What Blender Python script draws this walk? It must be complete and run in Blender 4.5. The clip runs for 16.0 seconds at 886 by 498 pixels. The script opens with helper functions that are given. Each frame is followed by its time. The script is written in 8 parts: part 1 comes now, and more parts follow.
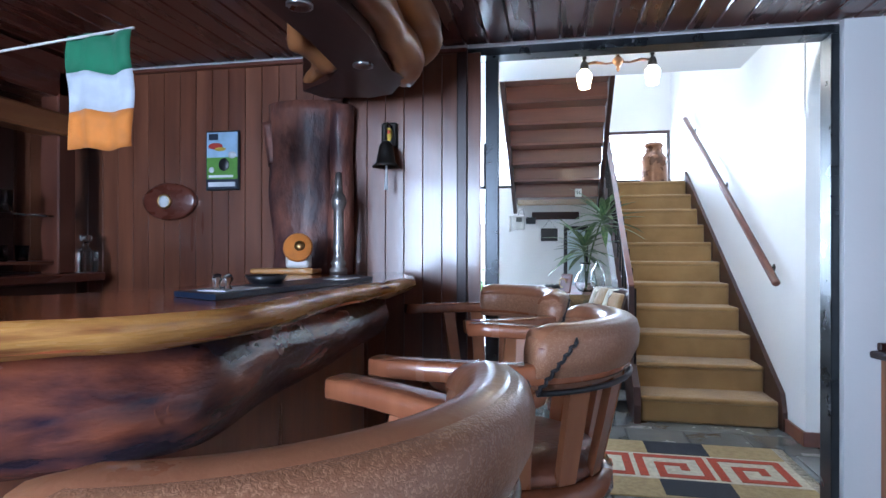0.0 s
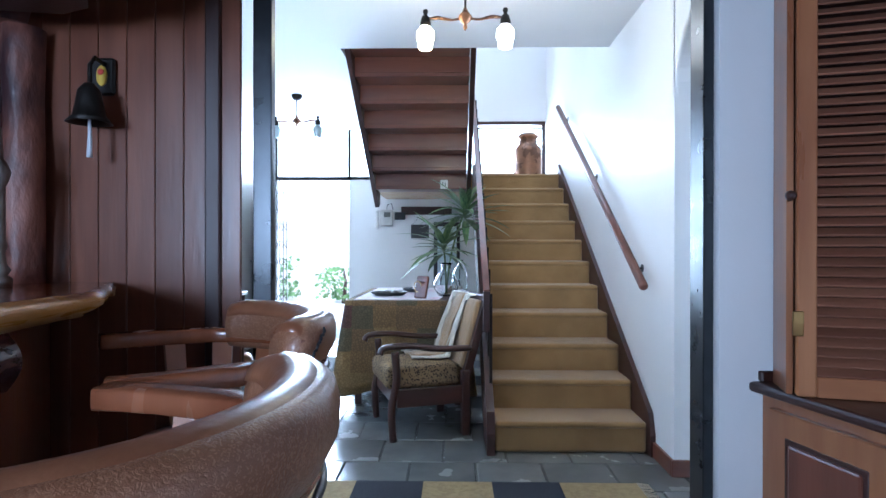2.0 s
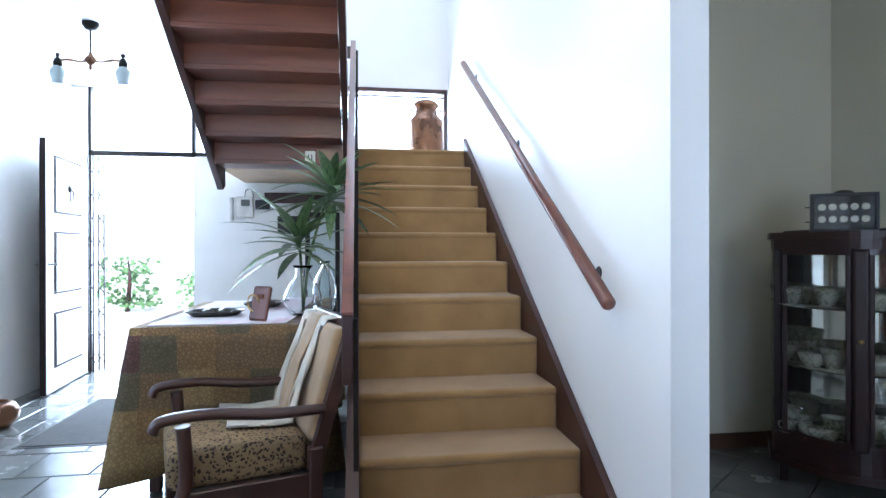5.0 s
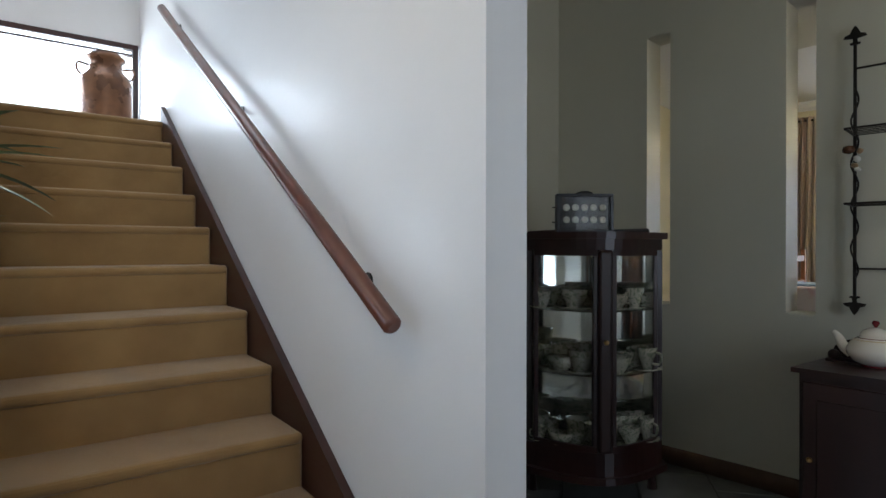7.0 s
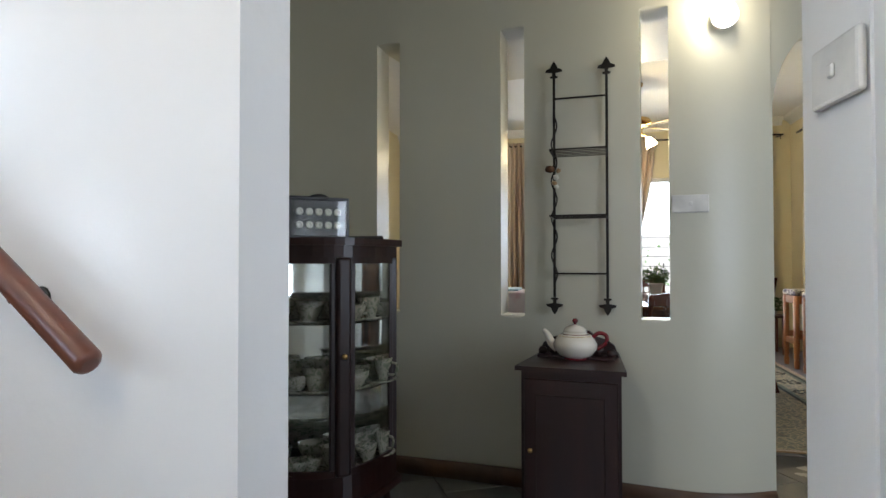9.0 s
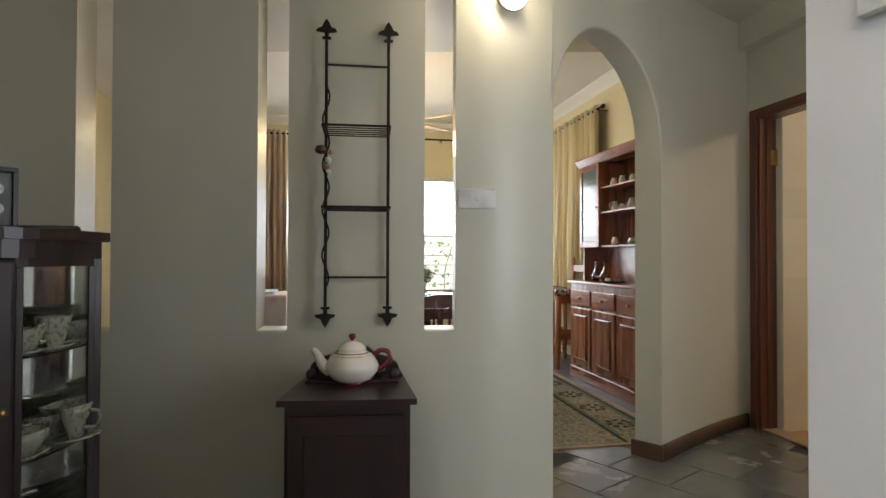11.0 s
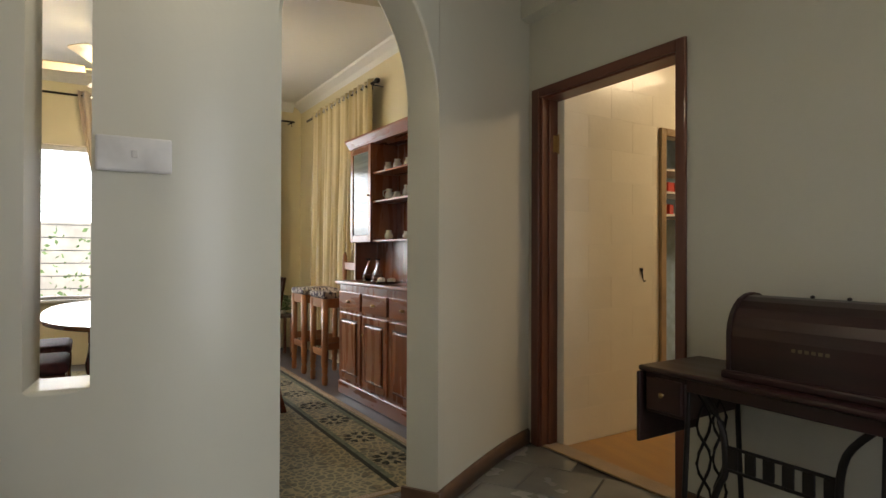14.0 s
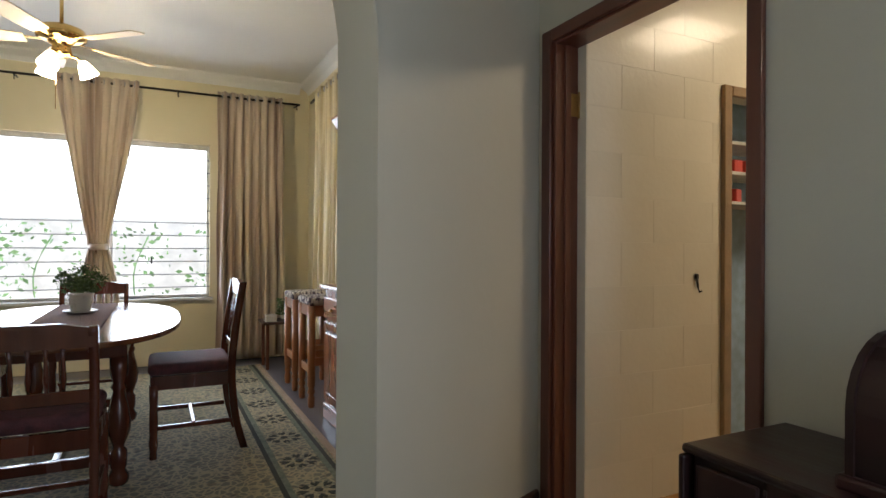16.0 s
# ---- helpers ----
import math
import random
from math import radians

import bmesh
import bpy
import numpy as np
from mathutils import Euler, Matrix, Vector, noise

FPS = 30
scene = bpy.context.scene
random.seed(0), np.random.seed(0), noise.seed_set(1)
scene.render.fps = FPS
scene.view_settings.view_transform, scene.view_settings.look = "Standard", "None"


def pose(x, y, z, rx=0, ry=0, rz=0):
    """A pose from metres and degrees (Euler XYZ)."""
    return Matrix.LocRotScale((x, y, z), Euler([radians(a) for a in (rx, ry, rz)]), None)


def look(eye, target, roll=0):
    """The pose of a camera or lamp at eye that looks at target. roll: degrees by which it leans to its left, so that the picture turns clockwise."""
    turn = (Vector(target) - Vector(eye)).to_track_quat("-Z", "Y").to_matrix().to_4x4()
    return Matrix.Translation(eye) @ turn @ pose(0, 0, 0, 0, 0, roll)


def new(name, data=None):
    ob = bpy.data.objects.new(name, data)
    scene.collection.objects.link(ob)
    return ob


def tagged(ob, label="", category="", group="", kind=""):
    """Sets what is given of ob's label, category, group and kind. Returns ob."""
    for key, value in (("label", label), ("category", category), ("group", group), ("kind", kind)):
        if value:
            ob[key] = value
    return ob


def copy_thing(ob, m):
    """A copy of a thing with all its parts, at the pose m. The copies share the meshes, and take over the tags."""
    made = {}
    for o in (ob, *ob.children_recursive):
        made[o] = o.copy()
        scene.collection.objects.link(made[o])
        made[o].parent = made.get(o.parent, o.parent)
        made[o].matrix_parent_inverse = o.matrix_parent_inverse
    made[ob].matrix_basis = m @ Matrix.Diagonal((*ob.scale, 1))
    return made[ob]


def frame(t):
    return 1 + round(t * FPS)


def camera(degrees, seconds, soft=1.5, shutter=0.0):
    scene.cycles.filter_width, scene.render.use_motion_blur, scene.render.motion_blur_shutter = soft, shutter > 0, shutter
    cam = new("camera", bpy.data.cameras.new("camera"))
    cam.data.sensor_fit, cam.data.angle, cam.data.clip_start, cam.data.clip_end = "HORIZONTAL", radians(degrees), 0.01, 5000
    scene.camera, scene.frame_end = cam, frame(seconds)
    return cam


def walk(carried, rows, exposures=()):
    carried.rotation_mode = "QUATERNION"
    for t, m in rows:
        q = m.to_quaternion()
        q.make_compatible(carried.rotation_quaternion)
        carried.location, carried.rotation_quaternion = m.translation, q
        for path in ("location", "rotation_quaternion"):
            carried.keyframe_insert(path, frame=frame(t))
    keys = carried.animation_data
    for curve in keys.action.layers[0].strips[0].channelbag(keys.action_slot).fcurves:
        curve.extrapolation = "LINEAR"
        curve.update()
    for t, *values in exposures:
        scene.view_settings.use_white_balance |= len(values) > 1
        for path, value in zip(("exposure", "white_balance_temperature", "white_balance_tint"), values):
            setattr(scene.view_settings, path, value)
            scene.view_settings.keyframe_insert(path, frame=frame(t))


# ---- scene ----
cam = camera(75.2, 16.0)
EXPOSURES = [(0, 1.15, 5350, 10), (1.5, 0.75, 5150, 9), (3, 1.3, 4950, 9), (5.5, 1.0, 5550, 10), (6.5, 0.35, 5950, 10), (7.5, 0.1, 6150, 10), (8.5, 0.53, 6200, 10), (9, 0.82, 6200, 11), (10, 0.78, 6500, 12), (12.5, 0.73, 6980, 13), (14.5, 0.58, 7050, 14), (16, 0.57, 6050, 13)]
# seconds, eye x, y, z, yaw to the left from +y, pitch up, roll
ROWS = [
    (0, -1.402, 1.944, 1.153, 11.25, 0.07, -0.07),
    (0.5, -1.318, 2.091, 1.147, 8.35, -0.00, -0.01),
    (1, -1.242, 2.298, 1.152, 4.32, -0.07, 0.07),
    (1.5, -1.164, 2.496, 1.153, 2.00, -0.10, -0.00),
    (2, -1.082, 2.743, 1.157, 1.18, -0.13, -0.07),
    (2.5, -0.989, 2.979, 1.151, 1.09, -0.17, -0.12),
    (3, -0.927, 3.237, 1.156, 0.86, -0.15, -0.03),
    (5.5, -0.824, 4.351, 1.125, -14.33, 0.02, 0.04),
    (6, -0.775, 4.543, 1.126, -21.75, 0.05, -0.05),
    (6.5, -0.750, 4.655, 1.112, -28.45, 0.18, -0.02),
    (7, -0.763, 4.769, 1.127, -36.79, -0.08, -0.10),
    (7.5, -0.781, 4.829, 1.118, -46.53, 0.49, 0.27),
    (8, -0.739, 4.871, 1.111, -53.51, 0.56, 0.32),
    (8.5, -0.724, 4.969, 1.110, -60.73, 0.88, 0.14),
    (9, -0.662, 5.011, 1.111, -65.51, 1.06, 0.03),
    (9.5, -0.561, 5.112, 1.125, -71.13, 0.96, -0.02),
    (10, -0.435, 5.158, 1.115, -78.29, 0.98, -0.10),
    (12.5, 0.159, 5.208, 1.143, -101.90, 0.49, -0.27),
    (13, 0.288, 5.127, 1.131, -105.81, 0.52, -0.27),
    (13.5, 0.459, 5.005, 1.135, -108.70, 0.44, -0.18),
    (14, 0.644, 4.877, 1.138, -110.83, 0.38, -0.20),
    (14.5, 0.842, 4.726, 1.146, -111.91, 0.39, -0.29),
    (15, 1.012, 4.542, 1.156, -111.90, 0.20, -0.21),
    (15.5, 1.153, 4.373, 1.157, -109.72, -0.05, -0.29),
    (16, 1.330, 4.255, 1.158, -105.37, -0.02, -0.26),
]
walk(cam, [(t, pose(x, y, z, 90 + pitch, roll, yaw)) for t, x, y, z, yaw, pitch, roll in ROWS], EXPOSURES)
# ---------------------------------------------------------------- light
world = bpy.data.worlds.new("sky")
scene.world = world
world.use_nodes = True
wn = world.node_tree.nodes
sky = wn.new("ShaderNodeTexSky")
sky.sky_type, sky.sun_disc = "NISHITA", False
sky.sun_elevation, sky.sun_rotation = radians(52), radians(-157)
world.node_tree.links.new(sky.outputs[0], wn["Background"].inputs[0])
wn["Background"].inputs[1].default_value = 0.15


def lamp(name, kind, m, energy, color=(1, 1, 1), **kw):
    ob = new(name, bpy.data.lights.new(name, kind))
    ob.data.energy, ob.data.color = energy, color
    for key, value in kw.items():
        if key == "size":
            ob.data.size = value
        elif key == "size_y":
            ob.data.shape, ob.data.size_y = "RECTANGLE", value
        elif key == "radius":
            ob.data.shadow_soft_size = value
        elif key == "angle":
            ob.data.angle = value
    ob.matrix_world = m
    return ob


lamp("sun", "SUN", look((-4.5, 6.0, 10), (-1.5, 13.0, 0)), 4.5, (1.0, 0.95, 0.87), angle=radians(0.6))
lamp("entrance_daylight", "AREA", look((-2.84, 10.1, 1.4), (-2.6, 6.0, 0.6)), 96, (0.80, 0.90, 1.0), size=0.9, size_y=2.4)
lamp("landing_daylight", "AREA", look((-0.95, 10.05, 2.4), (-0.95, 7.0, 1.9)), 31, (0.80, 0.90, 1.0), size=1.8, size_y=0.55)
lamp("upstairs_daylight", "AREA", look((-1.0, 8.6, 4.9), (-0.7, 8.4, 0)), 20, (0.85, 0.92, 1.0), size=1.6, size_y=1.8)
lamp("dining_daylight", "AREA", look((7.75, 6.6, 1.4), (4.0, 5.6, 0.9)), 60, (0.82, 0.90, 1.0), size=3.6, size_y=1.6)
lamp("bar_daylight", "AREA", look((-2.6, -0.3, 1.45), (-0.5, 4.5, 1.1)), 122, (0.76, 0.86, 1.0), size=1.5, size_y=1.1)
# blue fill added before the solid west wall; no window is seen there
lamp("hall_window_daylight", "AREA", look((-3.38, 5.95, 1.45), (1.0, 5.2, 0.9)), 16, (0.62, 0.78, 1.0), size=1.4, size_y=1.1)
# cool fill added inside the inner room to brighten its walls, source unseen
lamp("sitting_room_daylight", "AREA", look((0.85, 3.3, 1.3), (2.1, 5.2, 1.1)), 11, (0.78, 0.87, 1.0), size=0.7, size_y=1.3)


# ---------------------------------------------------------------- materials
def mat(name, base, rough=0.5, metal=0.0, other=None, scale=6.0, stretch=(1, 1, 1), bump=0.1, fine=60.0, coat=0.0,
        vary=0.0, trans=0.0, emit=None, power=0.0, detail=6.0, bias=(0.35, 0.65), rough_vary=0.12, sheen=0.0):
    m = bpy.data.materials.new(name)
    m.use_nodes = True
    nt = m.node_tree
    N, L = nt.nodes, nt.links
    bsdf = N["Principled BSDF"]
    other = other or tuple(c * 0.75 for c in base)
    tc = N.new("ShaderNodeTexCoord")
    mp = N.new("ShaderNodeMapping")
    mp.inputs["Scale"].default_value = stretch
    L.new(tc.outputs["Object"], mp.inputs[0])
    info = N.new("ShaderNodeObjectInfo")
    shift = N.new("ShaderNodeVectorMath")
    shift.operation = "ADD"
    mul = N.new("ShaderNodeVectorMath")
    mul.operation = "SCALE"
    mul.inputs[0].default_value = (7.3, 3.1, 5.7)
    L.new(info.outputs["Random"], mul.inputs["Scale"])
    L.new(mp.outputs[0], shift.inputs[0])
    L.new(mul.outputs[0], shift.inputs[1])
    n1 = N.new("ShaderNodeTexNoise")
    n1.inputs["Scale"].default_value, n1.inputs["Detail"].default_value = scale, detail
    L.new(shift.outputs[0], n1.inputs["Vector"])
    n2 = N.new("ShaderNodeTexNoise")
    n2.inputs["Scale"].default_value, n2.inputs["Detail"].default_value = fine, 3
    L.new(shift.outputs[0], n2.inputs["Vector"])
    ramp = N.new("ShaderNodeValToRGB")
    ramp.color_ramp.elements[0].position, ramp.color_ramp.elements[1].position = bias
    ramp.color_ramp.elements[0].color = (*other, 1)
    ramp.color_ramp.elements[1].color = (*base, 1)
    L.new(n1.outputs["Fac"], ramp.inputs[0])
    out = ramp.outputs[0]
    hsv = N.new("ShaderNodeHueSaturation")
    mr = N.new("ShaderNodeMapRange")
    mr.inputs["To Min"].default_value, mr.inputs["To Max"].default_value = 1 - vary, 1 + vary
    L.new(info.outputs["Random"], mr.inputs[0])
    L.new(mr.outputs[0], hsv.inputs["Value"])
    L.new(out, hsv.inputs["Color"])
    L.new(hsv.outputs[0], bsdf.inputs["Base Color"])
    rr = N.new("ShaderNodeMapRange")
    rr.inputs["To Min"].default_value, rr.inputs["To Max"].default_value = max(0.02, rough - rough_vary), min(1, rough + rough_vary)
    L.new(n1.outputs["Fac"], rr.inputs[0])
    L.new(rr.outputs[0], bsdf.inputs["Roughness"])
    if bump:
        b = N.new("ShaderNodeBump")
        b.inputs["Strength"].default_value, b.inputs["Distance"].default_value = bump, 0.01
        L.new(n2.outputs["Fac"], b.inputs["Height"])
        L.new(b.outputs[0], bsdf.inputs["Normal"])
    bsdf.inputs["Metallic"].default_value = metal
    bsdf.inputs["Coat Weight"].default_value = coat
    bsdf.inputs["Coat Roughness"].default_value = 0.12
    bsdf.inputs["Transmission Weight"].default_value = trans
    bsdf.inputs["Sheen Weight"].default_value = sheen
    if emit:
        bsdf.inputs["Emission Color"].default_value = (*emit, 1)
        bsdf.inputs["Emission Strength"].default_value = power
    return m


def wood(name, base, other, along="z", rough=0.35, coat=0.3, vary=0.12, scale=3.0, knots=False):
    s = {"x": (0.12, 1, 1), "y": (1, 0.12, 1), "z": (1, 1, 0.12)}[along]
    return mat(name, base, rough, other=other, scale=scale * 4, stretch=s, bump=0.06, fine=90, coat=coat, vary=vary, bias=(0.3, 0.72))


def spots(name, base, spot, scale, size, rough, coat=0.0, soft=0.08, bump=0.3):
    """A surface with small irregular spots in it."""
    m = mat(name, base, rough, other=tuple(c * 0.8 for c in base), scale=5, bump=0.0, coat=coat)
    nt = m.node_tree
    N, L = nt.nodes, nt.links
    bsdf = N["Principled BSDF"]
    tc = N.new("ShaderNodeTexCoord")
    wob = N.new("ShaderNodeTexNoise")
    wob.inputs["Scale"].default_value = scale * 0.7
    L.new(tc.outputs["Object"], wob.inputs["Vector"])
    mixv = N.new("ShaderNodeMix")
    mixv.data_type = "VECTOR"
    mixv.inputs["Factor"].default_value = 0.03
    L.new(tc.outputs["Object"], mixv.inputs["A"])
    L.new(wob.outputs["Color"], mixv.inputs["B"])
    v = N.new("ShaderNodeTexVoronoi")
    v.inputs["Scale"].default_value = scale
    L.new(mixv.outputs["Result"], v.inputs["Vector"])
    r = N.new("ShaderNodeValToRGB")
    r.color_ramp.elements[0].position, r.color_ramp.elements[1].position = size, size + soft
    r.color_ramp.elements[0].color, r.color_ramp.elements[1].color = (1, 1, 1, 1), (0, 0, 0, 1)
    L.new(v.outputs["Distance"], r.inputs[0])
    old = bsdf.inputs["Base Color"].links[0].from_socket
    mx = N.new("ShaderNodeMix")
    mx.data_type = "RGBA"
    mx.inputs["B"].default_value = (*spot, 1)
    L.new(r.outputs[0], mx.inputs["Factor"])
    L.new(old, mx.inputs["A"])
    L.new(mx.outputs["Result"], bsdf.inputs["Base Color"])
    b = N.new("ShaderNodeBump")
    b.inputs["Strength"].default_value, b.inputs["Distance"].default_value = bump, 0.002
    L.new(v.outputs["Distance"], b.inputs["Height"])
    L.new(b.outputs[0], bsdf.inputs["Normal"])
    return m


M = {}
M["plaster_white"] = mat("white_plaster", (0.80, 0.79, 0.77), 0.45, other=(0.76, 0.75, 0.73), scale=1.3, bump=0.08, fine=35, coat=0.12)
M["plaster_sage"] = mat("sage_plaster", (0.57, 0.55, 0.45), 0.42, other=(0.54, 0.52, 0.42), scale=1.5, bump=0.12, fine=14, coat=0.07)
M["plaster_cream"] = mat("cream_plaster", (0.74, 0.67, 0.47), 0.5, other=(0.70, 0.63, 0.44), scale=1.5, bump=0.06, fine=30)
M["block_cream"] = mat("cream_painted_block", (0.78, 0.72, 0.58), 0.35, other=(0.74, 0.68, 0.54), scale=3, bump=0.10, fine=40, coat=0.3, vary=0.03)
M["ceiling_white"] = mat("white_ceiling", (0.80, 0.80, 0.79), 0.7, other=(0.77, 0.77, 0.76), scale=1.0, bump=0.03)
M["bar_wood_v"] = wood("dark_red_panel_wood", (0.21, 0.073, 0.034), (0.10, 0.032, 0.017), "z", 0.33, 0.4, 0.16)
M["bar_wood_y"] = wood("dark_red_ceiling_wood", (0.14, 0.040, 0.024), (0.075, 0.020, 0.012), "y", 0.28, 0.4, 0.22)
M["dark_wood_x"] = wood("dark_stained_wood_x", (0.055, 0.018, 0.012), (0.025, 0.009, 0.006), "x", 0.42, 0.12)
M["dark_wood"] = wood("dark_stained_wood", (0.055, 0.018, 0.012), (0.025, 0.009, 0.006), "z", 0.42, 0.12)
M["dark_wood_y"] = wood("dark_stained_wood_y", (0.055, 0.018, 0.012), (0.025, 0.009, 0.006), "y", 0.42, 0.12)
M["red_wood"] = wood("meranti_wood", (0.17, 0.055, 0.030), (0.09, 0.028, 0.016), "z", 0.35, 0.3)
M["red_wood_x"] = wood("meranti_wood_x", (0.17, 0.055, 0.030), (0.09, 0.028, 0.016), "x", 0.35, 0.3)
M["orange_wood"] = wood("orange_oiled_wood", (0.40, 0.17, 0.068), (0.24, 0.085, 0.034), "z", 0.32, 0.35)
M["orange_wood_x"] = wood("orange_oiled_wood_x", (0.40, 0.17, 0.068), (0.24, 0.085, 0.034), "x", 0.32, 0.35)
M["carpet"] = mat("tan_carpet", (0.36, 0.215, 0.078), 0.95, other=(0.28, 0.16, 0.055), scale=5, bump=0.5, fine=420, sheen=0.3)
M["slate"] = mat("grey_green_slate", (0.17, 0.175, 0.165), 0.24, other=(0.125, 0.13, 0.125), scale=4, bump=0.10, fine=22, coat=0.35, vary=0.10)
M["groove"] = mat("dark_matte_groove", (0.03, 0.02, 0.018), 0.9, scale=10, bump=0.0)
M["grout"] = mat("dark_grout", (0.05, 0.048, 0.045), 0.8, scale=20)
M["aluminium"] = mat("black_anodised_aluminium", (0.05, 0.055, 0.06), 0.3, 0.7, scale=10, bump=0.02)
M["skirting"] = mat("brown_varnished_skirting", (0.12, 0.062, 0.034), 0.45, other=(0.075, 0.038, 0.022), scale=8, bump=0.05, coat=0.15)
M["steel"] = mat("brushed_steel", (0.5, 0.5, 0.5), 0.3, 1.0, scale=20, bump=0.02)
M["tap_pewter"] = mat("dull_tap_pewter", (0.36, 0.34, 0.32), 0.42, 0.85, other=(0.22, 0.20, 0.19), scale=18, bump=0.05)
M["brass"] = mat("aged_brass", (0.55, 0.36, 0.14), 0.32, 1.0, other=(0.35, 0.21, 0.08), scale=12, bump=0.03)
M["iron"] = mat("black_wrought_iron", (0.022, 0.018, 0.015), 0.5, 0.6, scale=14, bump=0.15)
M["black"] = mat("black_paint", (0.015, 0.015, 0.017), 0.35, scale=10, bump=0.02)
M["white_plastic"] = mat("white_plastic", (0.72, 0.70, 0.66), 0.4, scale=10, bump=0.01)
M["outside"] = mat("pale_paving", (0.62, 0.60, 0.56), 0.9, scale=3)
M["leaf"] = mat("garden_leaf", (0.17, 0.28, 0.11), 0.6, other=(0.09, 0.18, 0.06), scale=9, vary=0.3)
M["laminate"] = wood("orange_laminate_floor", (0.47, 0.26, 0.085), (0.36, 0.18, 0.055), "x", 0.35, 0.2)
M["terracotta"] = mat("purple_grey_floor", (0.12, 0.11, 0.13), 0.4, scale=5)


# ---------------------------------------------------------------- mesh tools
def box(bm, x0, x1, y0, y1, z0, z1, bevel=0.0, seg=1, m=None):
    vs = bmesh.ops.create_cube(bm, size=1)["verts"]
    for v in vs:
        v.co = Vector(((x0 + x1) / 2 + v.co.x * (x1 - x0), (y0 + y1) / 2 + v.co.y * (y1 - y0), (z0 + z1) / 2 + v.co.z * (z1 - z0)))
    es = {e for v in vs for e in v.link_edges}
    if bevel:
        r = bmesh.ops.bevel(bm, geom=list(es), offset=bevel, segments=seg, affect="EDGES", profile=0.5)
        vs = list({v for f in r["faces"] for v in f.verts} | {v for v in vs if v.is_valid})
    if m is not None:
        bmesh.ops.transform(bm, matrix=m, verts=vs)
    return bm


def ring(c, d, r, n, side=None):
    d = Vector(d).normalized()
    a = side if side is not None else (Vector((0, 0, 1)) if abs(d.z) < 0.9 else Vector((1, 0, 0)))
    s = d.cross(a).normalized()
    t = s.cross(d).normalized()
    rx, ry = (r, r) if not isinstance(r, tuple) else r
    return [Vector(c) + s * math.cos(k * math.tau / n) * rx + t * math.sin(k * math.tau / n) * ry for k in range(n)]


def loft(bm, rings, caps=True, closed=True):
    rows = [[bm.verts.new(p) for p in r] for r in rings]
    n = len(rows[0])
    for a, b in zip(rows, rows[1:]):
        for k in range(n if closed else n - 1):
            j = (k + 1) % n
            f = bm.faces.new((a[k], a[j], b[j], b[k]))
            f.smooth = True
    if caps and closed:
        bm.faces.new(rows[0][::-1])
        bm.faces.new(rows[-1])
    return bm


def tube(bm, pts, r, n=8):
    pts = [Vector(p) for p in pts]
    rs = r if isinstance(r, list) else [r] * len(pts)
    rings = []
    for i, p in enumerate(pts):
        d = pts[min(i + 1, len(pts) - 1)] - pts[max(i - 1, 0)]
        rings.append(ring(p, d, rs[i], n))
    return loft(bm, rings)


def lathe(bm, profile, c=(0, 0, 0), n=20, axis="z"):
    rings = []
    for r, h in profile:
        row = []
        for k in range(n):
            a = k * math.tau / n
            p = (math.cos(a) * r, math.sin(a) * r, h)
            if axis == "y":
                p = (p[0], p[2], -p[1])
            if axis == "x":
                p = (p[2], p[1], -p[0])
            row.append(Vector(c) + Vector(p))
        rings.append(row)
    return loft(bm, rings)


def prism(bm, pts, a, b, axis="z"):
    def at(p, h):
        return {"z": (p[0], p[1], h), "y": (p[0], h, p[1]), "x": (h, p[0], p[1])}[axis]
    lo = [bm.verts.new(at(p, a)) for p in pts]
    hi = [bm.verts.new(at(p, b)) for p in pts]
    n = len(pts)
    for k in range(n):
        bm.faces.new((lo[k], lo[(k + 1) % n], hi[(k + 1) % n], hi[k]))
    bm.faces.new(lo[::-1])
    bm.faces.new(hi)
    return bm


def curve_pts(pts, steps=6):
    pts = [Vector(p) for p in pts]
    out = []
    for i in range(len(pts) - 1):
        p0, p1, p2, p3 = pts[max(i - 1, 0)], pts[i], pts[i + 1], pts[min(i + 2, len(pts) - 1)]
        for k in range(steps):
            t = k / steps
            out.append(0.5 * ((2 * p1) + (p2 - p0) * t + (2 * p0 - 5 * p1 + 4 * p2 - p3) * t * t + (3 * p1 - p0 - 3 * p2 + p3) * t ** 3))
    return out + [pts[-1]]


def part(name, bm, material, parent=None, label="", kind="", m=None, smooth=False):
    me = bpy.data.meshes.new(name)
    bmesh.ops.recalc_face_normals(bm, faces=bm.faces)
    if smooth:
        for f in bm.faces:
            f.smooth = True
    bm.to_mesh(me)
    bm.free()
    me.materials.append(M[material] if isinstance(material, str) else material)
    ob = new(name, me)
    if parent is not None:
        ob.parent = parent
    if m is not None:
        ob.matrix_basis = m
    if label or kind:
        tagged(ob, label, kind=kind)
    return ob


def thing(name, m, label, category, group=""):
    ob = new(name)
    ob.empty_display_size = 0.1
    ob.matrix_world = m
    return tagged(ob, label, category, group)


def B():
    return bmesh.new()


def bx(*a, **k):
    return box(bmesh.new(), *a, **k)


def structure(name, bm, material, label="", category="", smooth=False):
    ob = part(name, bm, material, kind="structure", smooth=smooth)
    return tagged(ob, label, category)


# ---------------------------------------------------------------- plan
BAR_Y, BAR_CEIL, HALL_CEIL = 4.5, 2.06, 2.61
RISE, GO = 0.175, 0.275
SX0, SX1 = -0.87, 0.0
DA = radians(11)
DO = Vector((3.62, 3.20, 0))


def dine(u, v, z=0, rz=0):
    """A pose in the dining room: u along the dresser wall, v away from it."""
    return Matrix.Translation(DO) @ Matrix.Rotation(DA, 4, "Z") @ pose(u, v, z, 0, 0, rz)


